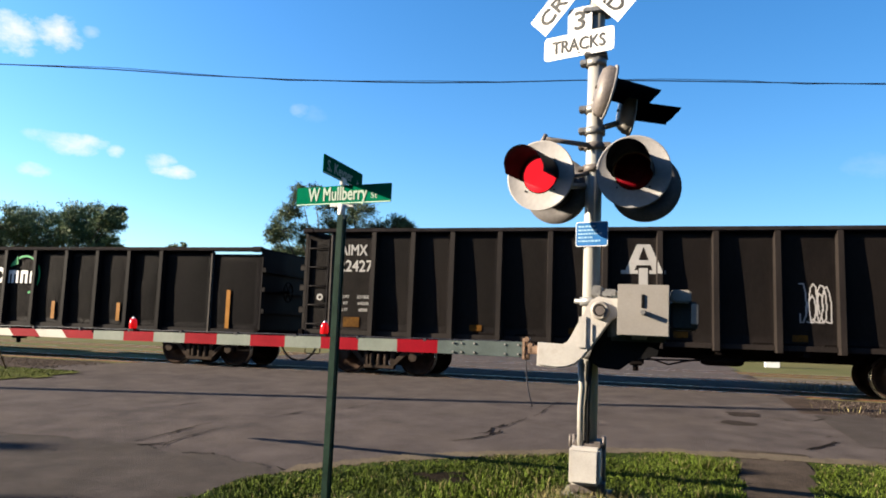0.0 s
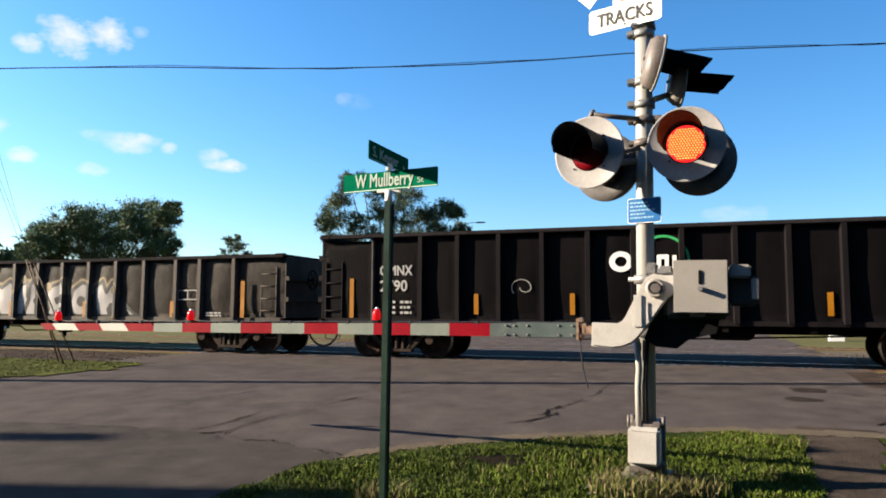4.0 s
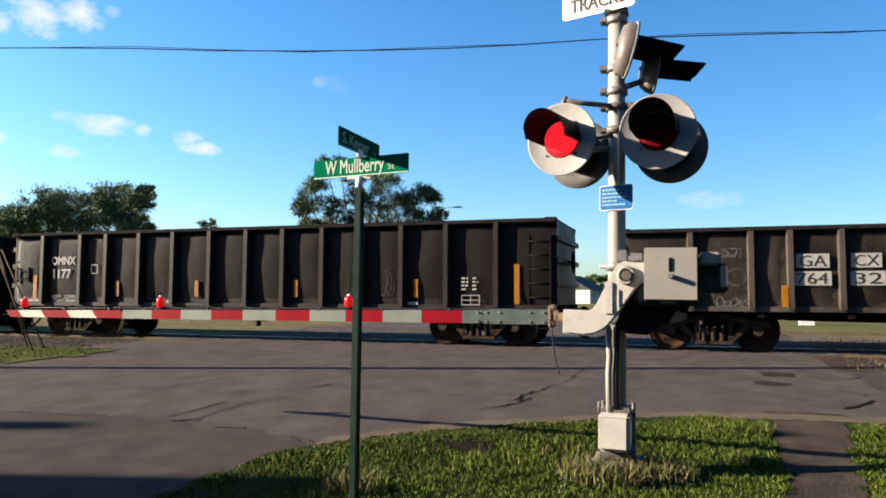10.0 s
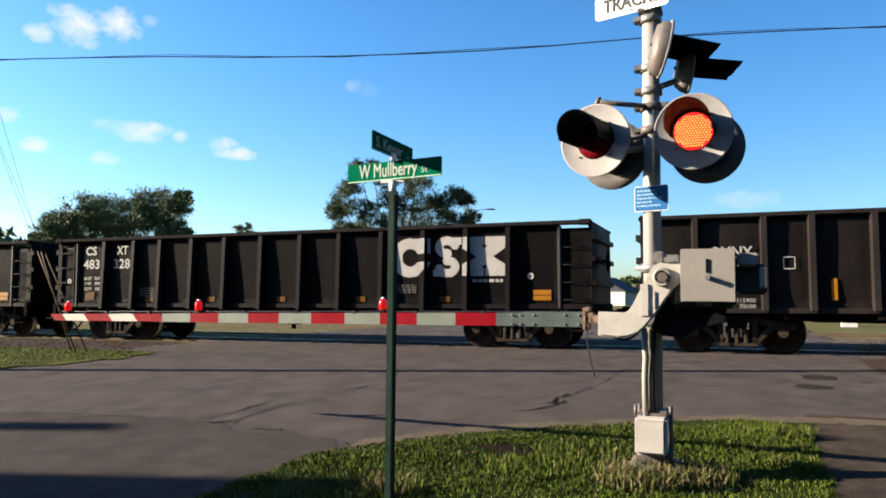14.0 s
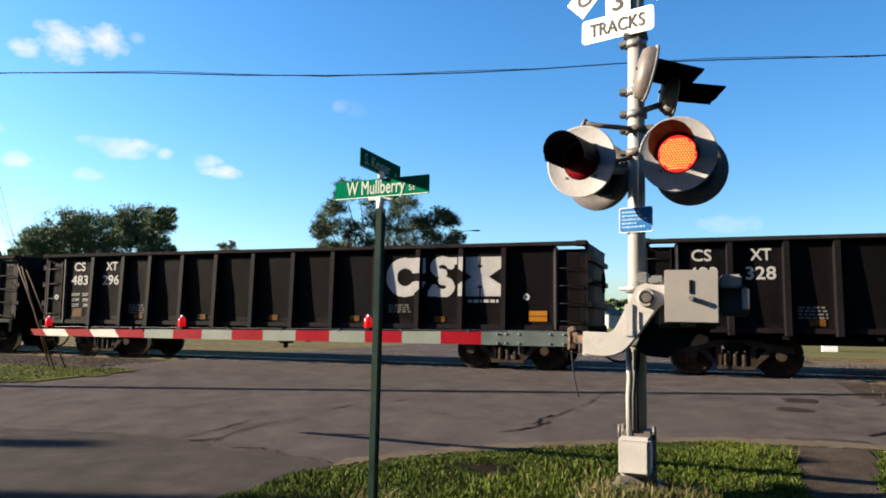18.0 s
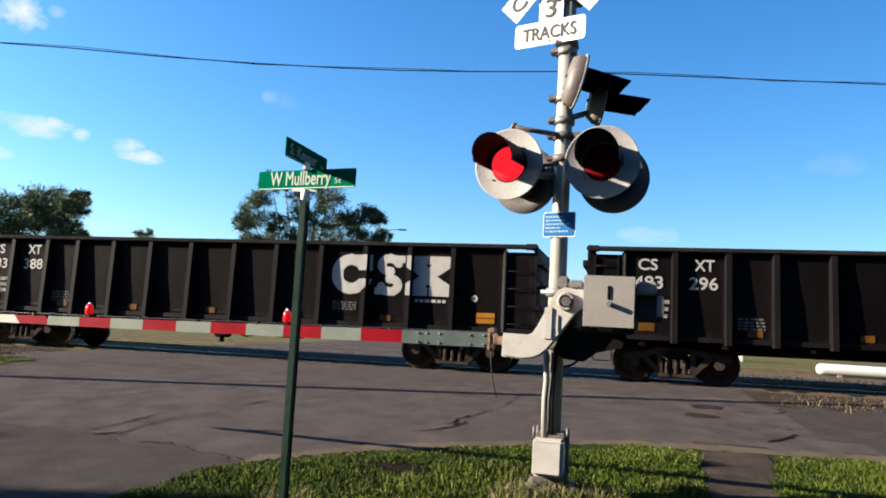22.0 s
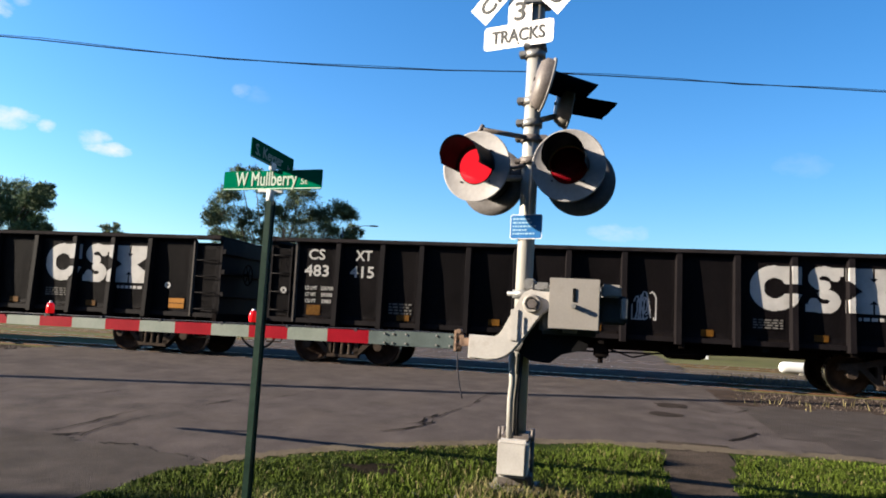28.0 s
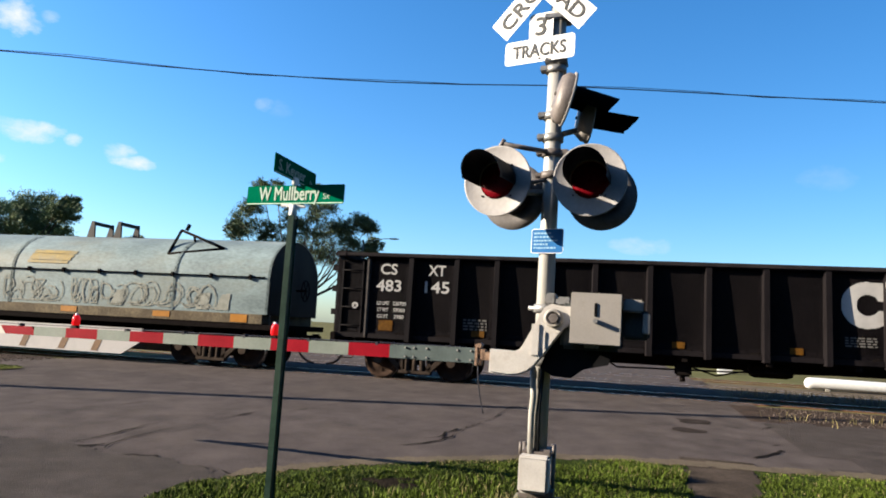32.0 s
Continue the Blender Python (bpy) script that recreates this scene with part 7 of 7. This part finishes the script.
def spray_tree(name, label, bearing, dist, blobs, mat, seed, trunk_r, leaf=0.105, twigs=12, leaves=22, clumps=30, full=1.25):
    """A tree whose crown is made of leafy sprays; blobs give bearing, elevation and radius in degrees seen from the street."""
    rn = np.random.RandomState(seed)
    x, y = at_bearing(bearing, dist)
    root = thing(name, label, "tree", Matrix.Translation((x, y, 0.2)))
    verts, faces = [], []
    bm = bmesh.new()
    fork = Vector((0.1, 0.0, 2.6))
    tube(bm, (0, 0, -0.3), fork, trunk_r, trunk_r * 0.8, seg=10)

    def unit(n):
        v = rn.normal(size=(n, 3))
        return v / np.linalg.norm(v, axis=1)[:, None]
    for b, e, r in blobs:
        size = full * dist * math.tan(radians(r))
        bx, by = at_bearing(b, dist + rn.uniform(-1.2, 1.2) * 2.0)
        c = np.array((bx - x, by - y, 1.34 + dist * math.tan(radians(e))))
        mid = fork.lerp(Vector(c), 0.55) + Vector((0, 0, -0.12 * (Vector(c) - fork).length))
        tube(bm, fork, mid, trunk_r * 0.30, trunk_r * 0.17, seg=7)
        tube(bm, mid, Vector(c), trunk_r * 0.17, trunk_r * 0.06, seg=6)
        for q in unit(clumps):
            cc = c + q * size * rn.uniform(0.05, 1.0) ** 0.6 * 0.8 * np.array((1, 1, 0.85))
            tube(bm, Vector(c), Vector(cc), trunk_r * 0.05, trunk_r * 0.02, seg=4)
            cr = size * rn.uniform(0.26, 0.5)
            n = twigs * leaves
            w = np.repeat(unit(twigs) * np.array((1, 1, 0.6)) + q * 0.5 + np.array((0.12, 0, 0.30)), leaves, axis=0)
            w /= np.linalg.norm(w, axis=1)[:, None]
            at = cc + w * (cr * rn.uniform(0.0, 1.25, (n, 1))) + rn.normal(size=(n, 3)) * cr * 0.16
            axis = w + unit(n) * 0.7
            axis /= np.linalg.norm(axis, axis=1)[:, None]
            side = np.cross(axis, unit(n))
            side /= np.linalg.norm(side, axis=1)[:, None]
            k = leaf * rn.uniform(0.5, 1.25, (n, 1))
            i0 = len(verts)
            verts += np.stack([at - axis * k, at + side * k * 0.32, at + axis * k, at - side * k * 0.32], 1).reshape(-1, 3).tolist()
            faces += [(i0 + 4 * i, i0 + 4 * i + 1, i0 + 4 * i + 2, i0 + 4 * i + 3) for i in range(n)]
    part("trunk", bm, BARK, root)
    me = bpy.data.meshes.new("crown")
    me.from_pydata(verts, [], faces)
    me.materials.append(mat)
    part("crown", me, mat, root)
    return root


spray_tree("broad_tree", "broad green deciduous tree with feathery sprays beyond the railway", -28.9, 64,
           [(-33.2, 3.6, 1.0), (-32.3, 4.7, 1.25), (-31.1, 5.2, 1.3), (-29.8, 5.75, 1.4), (-28.7, 4.7, 1.5), (-27.5, 6.1, 1.4), (-26.2, 6.3, 1.35), (-25.3, 6.2, 1.1), (-25.6, 4.8, 1.3),
            (-25.0, 4.2, 0.9), (-30.6, 3.6, 1.6), (-27.5, 3.6, 1.8), (-33.9, 3.6, 0.5), (-24.6, 6.8, 0.55), (-32.4, 3.2, 1.2), (-25.4, 3.2, 1.2), (-29.0, 2.4, 1.8)], LEAF_DARK, 21, 0.4)
spray_tree("open_tree", "tall open-crowned green tree with sky showing through", -8.6, 66,
           [(-12.9, 6.6, 0.9), (-13.4, 6.2, 0.6), (-12.2, 8.0, 0.8), (-11.6, 9.5, 0.7), (-10.6, 9.9, 0.7), (-11.0, 6.3, 0.8), (-11.2, 5.0, 0.9), (-9.4, 9.0, 0.8), (-9.3, 7.0, 0.75),
            (-8.0, 9.4, 0.8), (-7.2, 8.3, 1.0), (-8.0, 6.8, 1.0), (-6.5, 6.8, 1.1), (-7.5, 5.3, 1.1), (-5.4, 7.3, 0.8), (-4.3, 7.5, 0.7), (-3.4, 7.5, 0.6), (-2.8, 6.3, 0.6),
            (-3.2, 5.5, 0.5), (-4.7, 5.9, 0.7), (-5.8, 5.2, 1.0), (-4.3, 4.8, 0.7), (-9.6, 5.2, 0.8), (-12.6, 4.9, 0.7)], LEAF, 34, 0.42, 0.095, 9, 15, 32, 1.44)
spray_tree("small_tree", "small distant pointed green tree", -20.0, 80,
           [(-20.05, 5.0, 0.34), (-20.55, 4.68, 0.4), (-19.55, 4.72, 0.4), (-20.05, 4.35, 0.6), (-20.9, 3.9, 0.45), (-19.2, 3.9, 0.45), (-20.0, 3.0, 0.9)], LEAF, 27, 0.2, 0.11, 7, 10, 14, 1.2)
for k, (b, ds, hg, sp) in enumerate(((17.5, 120, 4.8, 4.2), (20.5, 130, 5.2, 4.5), (29.0, 95, 7.6, 5.5), (33.5, 100, 8.2, 6.0), (13.0, 140, 5.6, 5.0), (2.0, 150, 8.5, 7.0), (-2.5, 140, 7.5, 6.0), (-37, 90, 8, 6), (6.6, 165, 6.6, 4.6), (9.6, 168, 6.0, 4.2))):
    x, y = at_bearing(b, ds)
    tree("distant_tree", "distant green tree on the skyline", x, y, 0.2, hg, sp, 0.3, 50 + k, LEAF_DARK, 7, 1100, 1.5, 0.8)

# ---- overhead wire, poles ----
def wire(name, pts, r, label):
    bm = bmesh.new()
    fine = []
    for a, b in zip(pts[:-1], pts[1:]):
        for q in range(4):
            fine.append(Vector(a).lerp(Vector(b), q / 4))
    fine.append(Vector(pts[-1]))
    pipe(bm, fine, r, 6)
    return tagged(part(name, bm, WIRE), label, "cable")
wire('overhead_cable', [(-15.78, 14.00, 6.22), (-12.94, 14.00, 6.24), (-11.18, 14.00, 6.27), (-9.70, 14.00, 6.30), (-8.49, 14.00, 6.30), (-6.82, 14.00, 6.29), (-5.07, 14.00, 6.24), (-3.35, 14.00, 6.23), (-1.68, 14.00, 6.25), (-0.58, 14.00, 6.28), (0.83, 14.00, 6.35), (2.42, 14.00, 6.46), (4.19, 14.00, 6.52), (5.72, 14.00, 6.56), (6.90, 14.00, 6.59), (8.68, 14.00, 6.64), (12.46, 14.00, 6.73)], 0.011, 'thin black overhead cable across the road')
wire('overhead_cable', [(-15.78, 14.15, 6.25), (-12.94, 14.15, 6.32), (-11.18, 14.15, 6.36), (-9.70, 14.15, 6.35), (-8.49, 14.15, 6.36), (-6.82, 14.15, 6.38), (-5.07, 14.15, 6.31), (-3.35, 14.15, 6.26), (-1.68, 14.15, 6.32), (-0.58, 14.15, 6.37), (0.83, 14.15, 6.41), (2.42, 14.15, 6.51), (4.19, 14.15, 6.61), (5.72, 14.15, 6.64), (6.90, 14.15, 6.62), (8.68, 14.15, 6.72), (12.46, 14.15, 6.82)], 0.006, 'thin second overhead cable')


# ---- utility poles, street lamps ----
def utility_pole(x, y, height, label, arm=True, thick=0.16):
    z = ground_z(*to_plan(x, y))
    root = thing("utility_pole", label, "pole", Matrix.Translation((x, y, z)))
    bm = bmesh.new()
    tube(bm, (0, 0, -0.5), (0, 0, height), thick, thick * 0.8, seg=14)
    part("pole", bm, POLE_WOOD, root)
    if arm:
        bm = bmesh.new()
        box(bm, -0.06, -1.2, height - 0.7, 0.06, 1.2, height - 0.58, 0.01)
        part("crossarm", bm, POLE_WOOD, root)
        for yy in (-1.05, -0.5, 0.5, 1.05):
            bm = bmesh.new()
            spin(bm, [(0.02, height - 0.58), (0.05, height - 0.54), (0.035, height - 0.48), (0.05, height - 0.44), (0.0, height - 0.40)], 10, "Z", m=Matrix.Translation((0, yy, 0)))
            part("insulator", bm, GLASS_DARK, root)
    return root


def cobra_lamp(root, height, reach, turn, head=0.62):
    """A curved bracket with a flat street lamp head."""
    bm = bmesh.new()
    r = pose(0, 0, 0, 0, 0, turn)
    pts = [r @ Vector((reach * k / 8, 0, height - 0.5 + 0.5 * math.sin(math.pi / 2 * k / 8))) for k in range(9)]
    pipe(bm, pts, 0.028, 8)
    part("lamp_bracket", bm, GALV, root)
    bm = bmesh.new()
    bmesh.ops.create_uvsphere(bm, u_segments=16, v_segments=8, radius=1.0, matrix=r @ Matrix.Translation((reach + head * 0.4, 0, height)) @ Matrix.Diagonal((head / 2, 0.14, 0.075, 1)))
    part("lamp_head", bm, GALV, root, "grey cobra street lamp head")


near_pole = utility_pole(-12.1, 12.75, 12.5, "tall wooden utility pole beside the road")
cobra_lamp(near_pole, 7.75, 1.55, 4)
# unseen pole, placed and thickened to cast the short broad shadow at the left
utility_pole(-29.6, 7.14, 8.48, "unseen thick pole added to cast a shadow bar on the road", arm=False, thick=0.27)

# guy wires with rusty guards, from an anchor in the grass to the pole
guy = thing("guy_wires", "steel guy wires with rusty brown guards anchored in grass", "guy wire")
for fs, fd, up in ((-13.62, 12.73, 10.3), (-13.88, 13.27, 9.8), (-14.35, 13.25, 12.3)):
    a = on_plan(fs, fd, -0.05)
    b = Vector((-12.1, 12.75, up))
    way = (b - a).normalized()
    bm = bmesh.new()
    tube(bm, a, a + way * 2.5, 0.016, seg=8)
    part("guard", bm, REED, guy, "rusty brown guard")
    bm = bmesh.new()
    tube(bm, a + way * 2.45, b, 0.004, seg=5)
    part("guy_strand", bm, WIRE, guy)

# lamp post far behind the train
x, y = at_bearing(-3.7, 64)
far_lamp = thing("street_lamp", "grey street lamp beyond the railway", "street lamp", Matrix.Translation((x, y, 0.3)))
bm = bmesh.new()
tube(bm, (0, 0, -0.3), (0, 0, 8.55), 0.11, 0.07, seg=10)
part("pole", bm, GALV, far_lamp)
cobra_lamp(far_lamp, 8.75, 2.3, -8, 0.9)
x, y = at_bearing(26.5, 51)
pole_far = thing("utility_pole", "far wooden utility pole before the brick building", "pole", Matrix.Translation((x, y, 0.3)))
bm = bmesh.new()
tube(bm, (0, 0, -0.5), (0, 0, 5.35), 0.11, 0.08, seg=8)
part("pole", bm, POLE_WOOD, pole_far)
bm = bmesh.new()
box(bm, -0.35, -0.05, 4.95, 0.35, 0.05, 5.03)
for k in (-0.3, -0.12, 0.12, 0.3):
    tube(bm, (k, 0, 5.03), (k, 0, 5.17), 0.03, seg=6)
part("crossarm", bm, POLE_WOOD, pole_far)


# ---- buildings beyond the railway ----
def building(name, label, bearing, dist, turn, w, dp, h, roof_h, wall, roof, windows, door=None, gable=True):
    x, y = at_bearing(bearing, dist)
    b = thing(name, label, "building", Matrix.Translation((x, y, 0.25)) @ pose(0, 0, 0, 0, 0, turn))
    t = 0.2
    xs = sorted({-w / 2, w / 2, *[v for q in windows for v in (q[0], q[1])], *([door[0], door[1]] if door else [])})
    holes = [(q[0], q[1], q[2], q[3]) for q in windows] + ([(door[0], door[1], 0.0, door[2])] if door else [])
    bm = bmesh.new()
    for a, c in zip(xs[:-1], xs[1:]):                    # front wall, cut by its openings
        cut = [q for q in holes if q[0] <= a + 1e-6 and q[1] >= c - 1e-6]
        z = -0.3
        for q in sorted(cut, key=lambda q: q[2]):
            if q[2] > z:
                box(bm, a, -dp / 2, z, c, -dp / 2 + t, q[2])
            z = q[3]
        box(bm, a, -dp / 2, z, c, -dp / 2 + t, h)
    part("front_wall", bm, wall, b)
    for nm, q in (("side_wall", (-w / 2, -dp / 2 + t, -w / 2 + t, dp / 2)), ("side_wall", (w / 2 - t, -dp / 2 + t, w / 2, dp / 2)), ("back_wall", (-w / 2 + t, dp / 2 - t, w / 2 - t, dp / 2))):
        bm = bmesh.new()
        box(bm, q[0], q[1], -0.3, q[2], q[3], h)
        part(nm, bm, wall, b)
    bm = bmesh.new()
    if gable:
        o = 0.35
        slab(bm, [(-dp / 2 - o, h - 0.05), (0, h + roof_h), (dp / 2 + o, h - 0.05), (dp / 2 + o, h + 0.08), (0, h + roof_h + 0.16), (-dp / 2 - o, h + 0.08)], -w / 2 - o, w / 2 + o, plane="YZ")
        for e in (-1, 1):
            slab(bm, [(-dp / 2, h), (dp / 2, h), (0, h + roof_h)], e * (w / 2 - 0.1) - 0.08, e * (w / 2 - 0.1) + 0.08, plane="YZ")
    else:
        box(bm, -w / 2 - 0.1, -dp / 2 - 0.1, h, w / 2 + 0.1, dp / 2 + 0.1, h + 0.25)
    part("roof", bm, roof, b)
    for q in windows:
        bm = bmesh.new()
        for a in ((q[0], q[2], q[0] + 0.08, q[3]), (q[1] - 0.08, q[2], q[1], q[3]), (q[0] + 0.08, q[2], q[1] - 0.08, q[2] + 0.08), (q[0] + 0.08, q[3] - 0.08, q[1] - 0.08, q[3]), ((q[0] + q[1]) / 2 - 0.03, q[2] + 0.08, (q[0] + q[1]) / 2 + 0.03, q[3] - 0.08)):
            box(bm, a[0], -dp / 2 - 0.03, a[1], a[2], -dp / 2 + 0.1, a[3])
        win = part("window", bm, TRIM_WHITE, b)
        bm = bmesh.new()
        box(bm, q[0] + 0.05, -dp / 2 + 0.04, q[2] + 0.05, q[1] - 0.05, -dp / 2 + 0.06, q[3] - 0.05)
        part("pane", bm, GLASS_DARK, win)
    if door:
        bm = bmesh.new()
        box(bm, door[0], -dp / 2 + 0.05, -0.1, door[1], -dp / 2 + 0.12, door[2])
        part("door", bm, TRIM_WHITE, b)
    return b


brick = building("brick_building", "single-storey orange brick building with pale eaves and dark hip roof", 24.6, 56, -24, 10.6, 8.0, 3.75, 0.0, BRICK_RED, ROOF_GREY,
         [(-3.6, -2.7, 1.2, 2.4), (3.3, 4.2, 1.1, 2.4)], (1.4, 2.4, 2.3), gable=False)
bm = bmesh.new()
box(bm, -5.5, -4.22, 3.12, 5.5, -4.08, 3.62, 0.02)
part("fascia", bm, SIDING, brick, "pale eaves board")
bm = bmesh.new()
box(bm, -5.6, -4.32, 3.62, 5.6, -4.06, 3.74, 0.02)
part("gutter", bm, BOARDED, brick, "faded pink gutter")
for x in (-1.55, -0.15):
    bm = bmesh.new()
    box(bm, x, -4.06, 0.6, x + 0.95, -4.0, 2.7, 0.01)
    part("wall_board", bm, BOARDED, brick, "faded pink wall board")
bm = bmesh.new()                                     # hip roof over the rear half
low_ring = [bm.verts.new(q) for q in ((-2.9, -1.0, 3.9), (5.2, -1.0, 3.9), (5.2, 3.9, 3.9), (-2.9, 3.9, 3.9))]
ridge = [bm.verts.new(q) for q in ((0.2, 1.4, 5.35), (2.3, 1.4, 5.35))]
for q in ((low_ring[0], low_ring[1], ridge[1], ridge[0]), (low_ring[2], low_ring[3], ridge[0], ridge[1]), (low_ring[1], low_ring[2], ridge[1]), (low_ring[3], low_ring[0], ridge[0]), tuple(low_ring[::-1])):
    bm.faces.new(q)
part("hip_roof", bm, ROOF_GREY, brick, "dark hip roof")
building("white_house", "distant white-sided house with grey roof", 0.2, 70, -10, 7.0, 8.0, 3.4, 1.8, SIDING, ROOF_GREY,
         [(-2.6, -1.6, 1.2, 2.5), (0.4, 1.4, 1.2, 2.5)], (-0.8, 0.1, 2.1))
building("grey_house", "distant low house with dark grey gabled roof", 7.5, 140, 66, 11.0, 9.6, 2.3, 2.6, SIDING, ROOF_GREY, [(-4.0, -2.8, 1.0, 2.1), (2.0, 3.2, 1.0, 2.1)], (-0.6, 0.4, 2.1))
# unseen plain house on the near side, added to cast the shadow on the apron
house = building("shadow_house", "unseen plain house added to cast the apron shadow", -90, 27, -89, 11.5, 9.0, 5.8, 2.3, SIDING, ROOF_GREY, [(-3.0, -1.8, 1.0, 2.4), (1.8, 3.0, 1.0, 2.4)])
house.matrix_basis = Matrix.Translation((-25.6, -0.75, 0.0)) @ pose(0, 0, 0, 0, 0, 90)

# unseen plain houses behind the viewer, added to cut low sky light
for hx, hw, hh_, wall in ((-19.0, 13.0, 7.4, BRICK_RED), (-3.0, 15.0, 8.2, BRICK_RED), (14.5, 15.0, 7.6, SIDING), (31.0, 14.0, 7.8, BRICK_RED)):
    back_house = building("sky_block_house", "unseen plain house added to block sky light", 180, 15, 180, hw, 8.0, hh_, 2.6, wall, ROOF_GREY, [(-3.0, -1.8, 1.0, 2.4), (1.8, 3.0, 1.0, 2.4), (-3.0, -1.8, 4.4, 5.8), (1.8, 3.0, 4.4, 5.8)], (-0.5, 0.5, 2.1))
    back_house.matrix_basis = Matrix.Translation((hx, -13.0, 0.0)) @ pose(0, 0, 0, 0, 0, 180)

# things beside the second track
p = on_plan(7.6, 25.2)
tank = thing("white_pipe", "white cylindrical tank lying beside the far track", "tank", Matrix.Translation((p.x, p.y, p.z)) @ pose(0, 0, 0, 0, 0, TRACK_TURN))
bm = bmesh.new()
spin(bm, [(0.0, -1.75), (0.09, -1.74), (0.145, -1.70), (0.175, -1.62), (0.18, -1.54), (0.18, 1.54), (0.175, 1.62), (0.145, 1.70), (0.09, 1.74), (0.0, 1.75)], 24, "X", m=Matrix.Translation((0, 0, 0.20)))
part("shell", bm, TANK_WHITE, tank)
bm = bmesh.new()
for x in (-1.1, 1.1):
    box(bm, x - 0.08, -0.16, -0.05, x + 0.05, 0.16, 0.06, 0.01)
part("cradle", bm, CONCRETE, tank)
p = on_plan(5.0, 36.0)
cab = thing("utility_cabinet", "small white metal cabinet beyond the tracks", "cabinet", Matrix.Translation((p.x, p.y, p.z)) @ pose(0, 0, 0, 0, 0, TRACK_TURN))
bm = bmesh.new()
box(bm, -0.3, -0.25, -0.05, 0.3, 0.25, 0.75, 0.02)
part("case", bm, TANK_WHITE, cab)
bm = bmesh.new()
box(bm, -0.33, -0.28, 0.75, 0.33, 0.28, 0.80, 0.01)
part("lid", bm, TRIM_WHITE, cab)


# ---- what moves ----
def motions():
    def car_pose(mid, t):
        s = mid + train_way(t)
        p = TRACK @ Vector((s, RAIL_D, RAIL_Z + GRADE * s))
        return pose(p.x, p.y, p.z, 0, -math.degrees(math.atan(GRADE)), TRACK_TURN)
    times = [0.5 * k for k in range(65)]
    for car, mid in MOVERS:
        walk(car, [(t, car_pose(mid, t)) for t in times])
    fine = [0.1 * k for k in range(321)]
    for k, (w, ax) in enumerate(WHEELS):
        walk(w, [(t, pose(ax, 0, WHEEL_R, 0, math.degrees(train_way(t) / WHEEL_R) + 47 * k, 0)) for t in fine])
    for panel, base, on in FLASHERS:
        walk(panel, flash_rows(base, on))


motions()
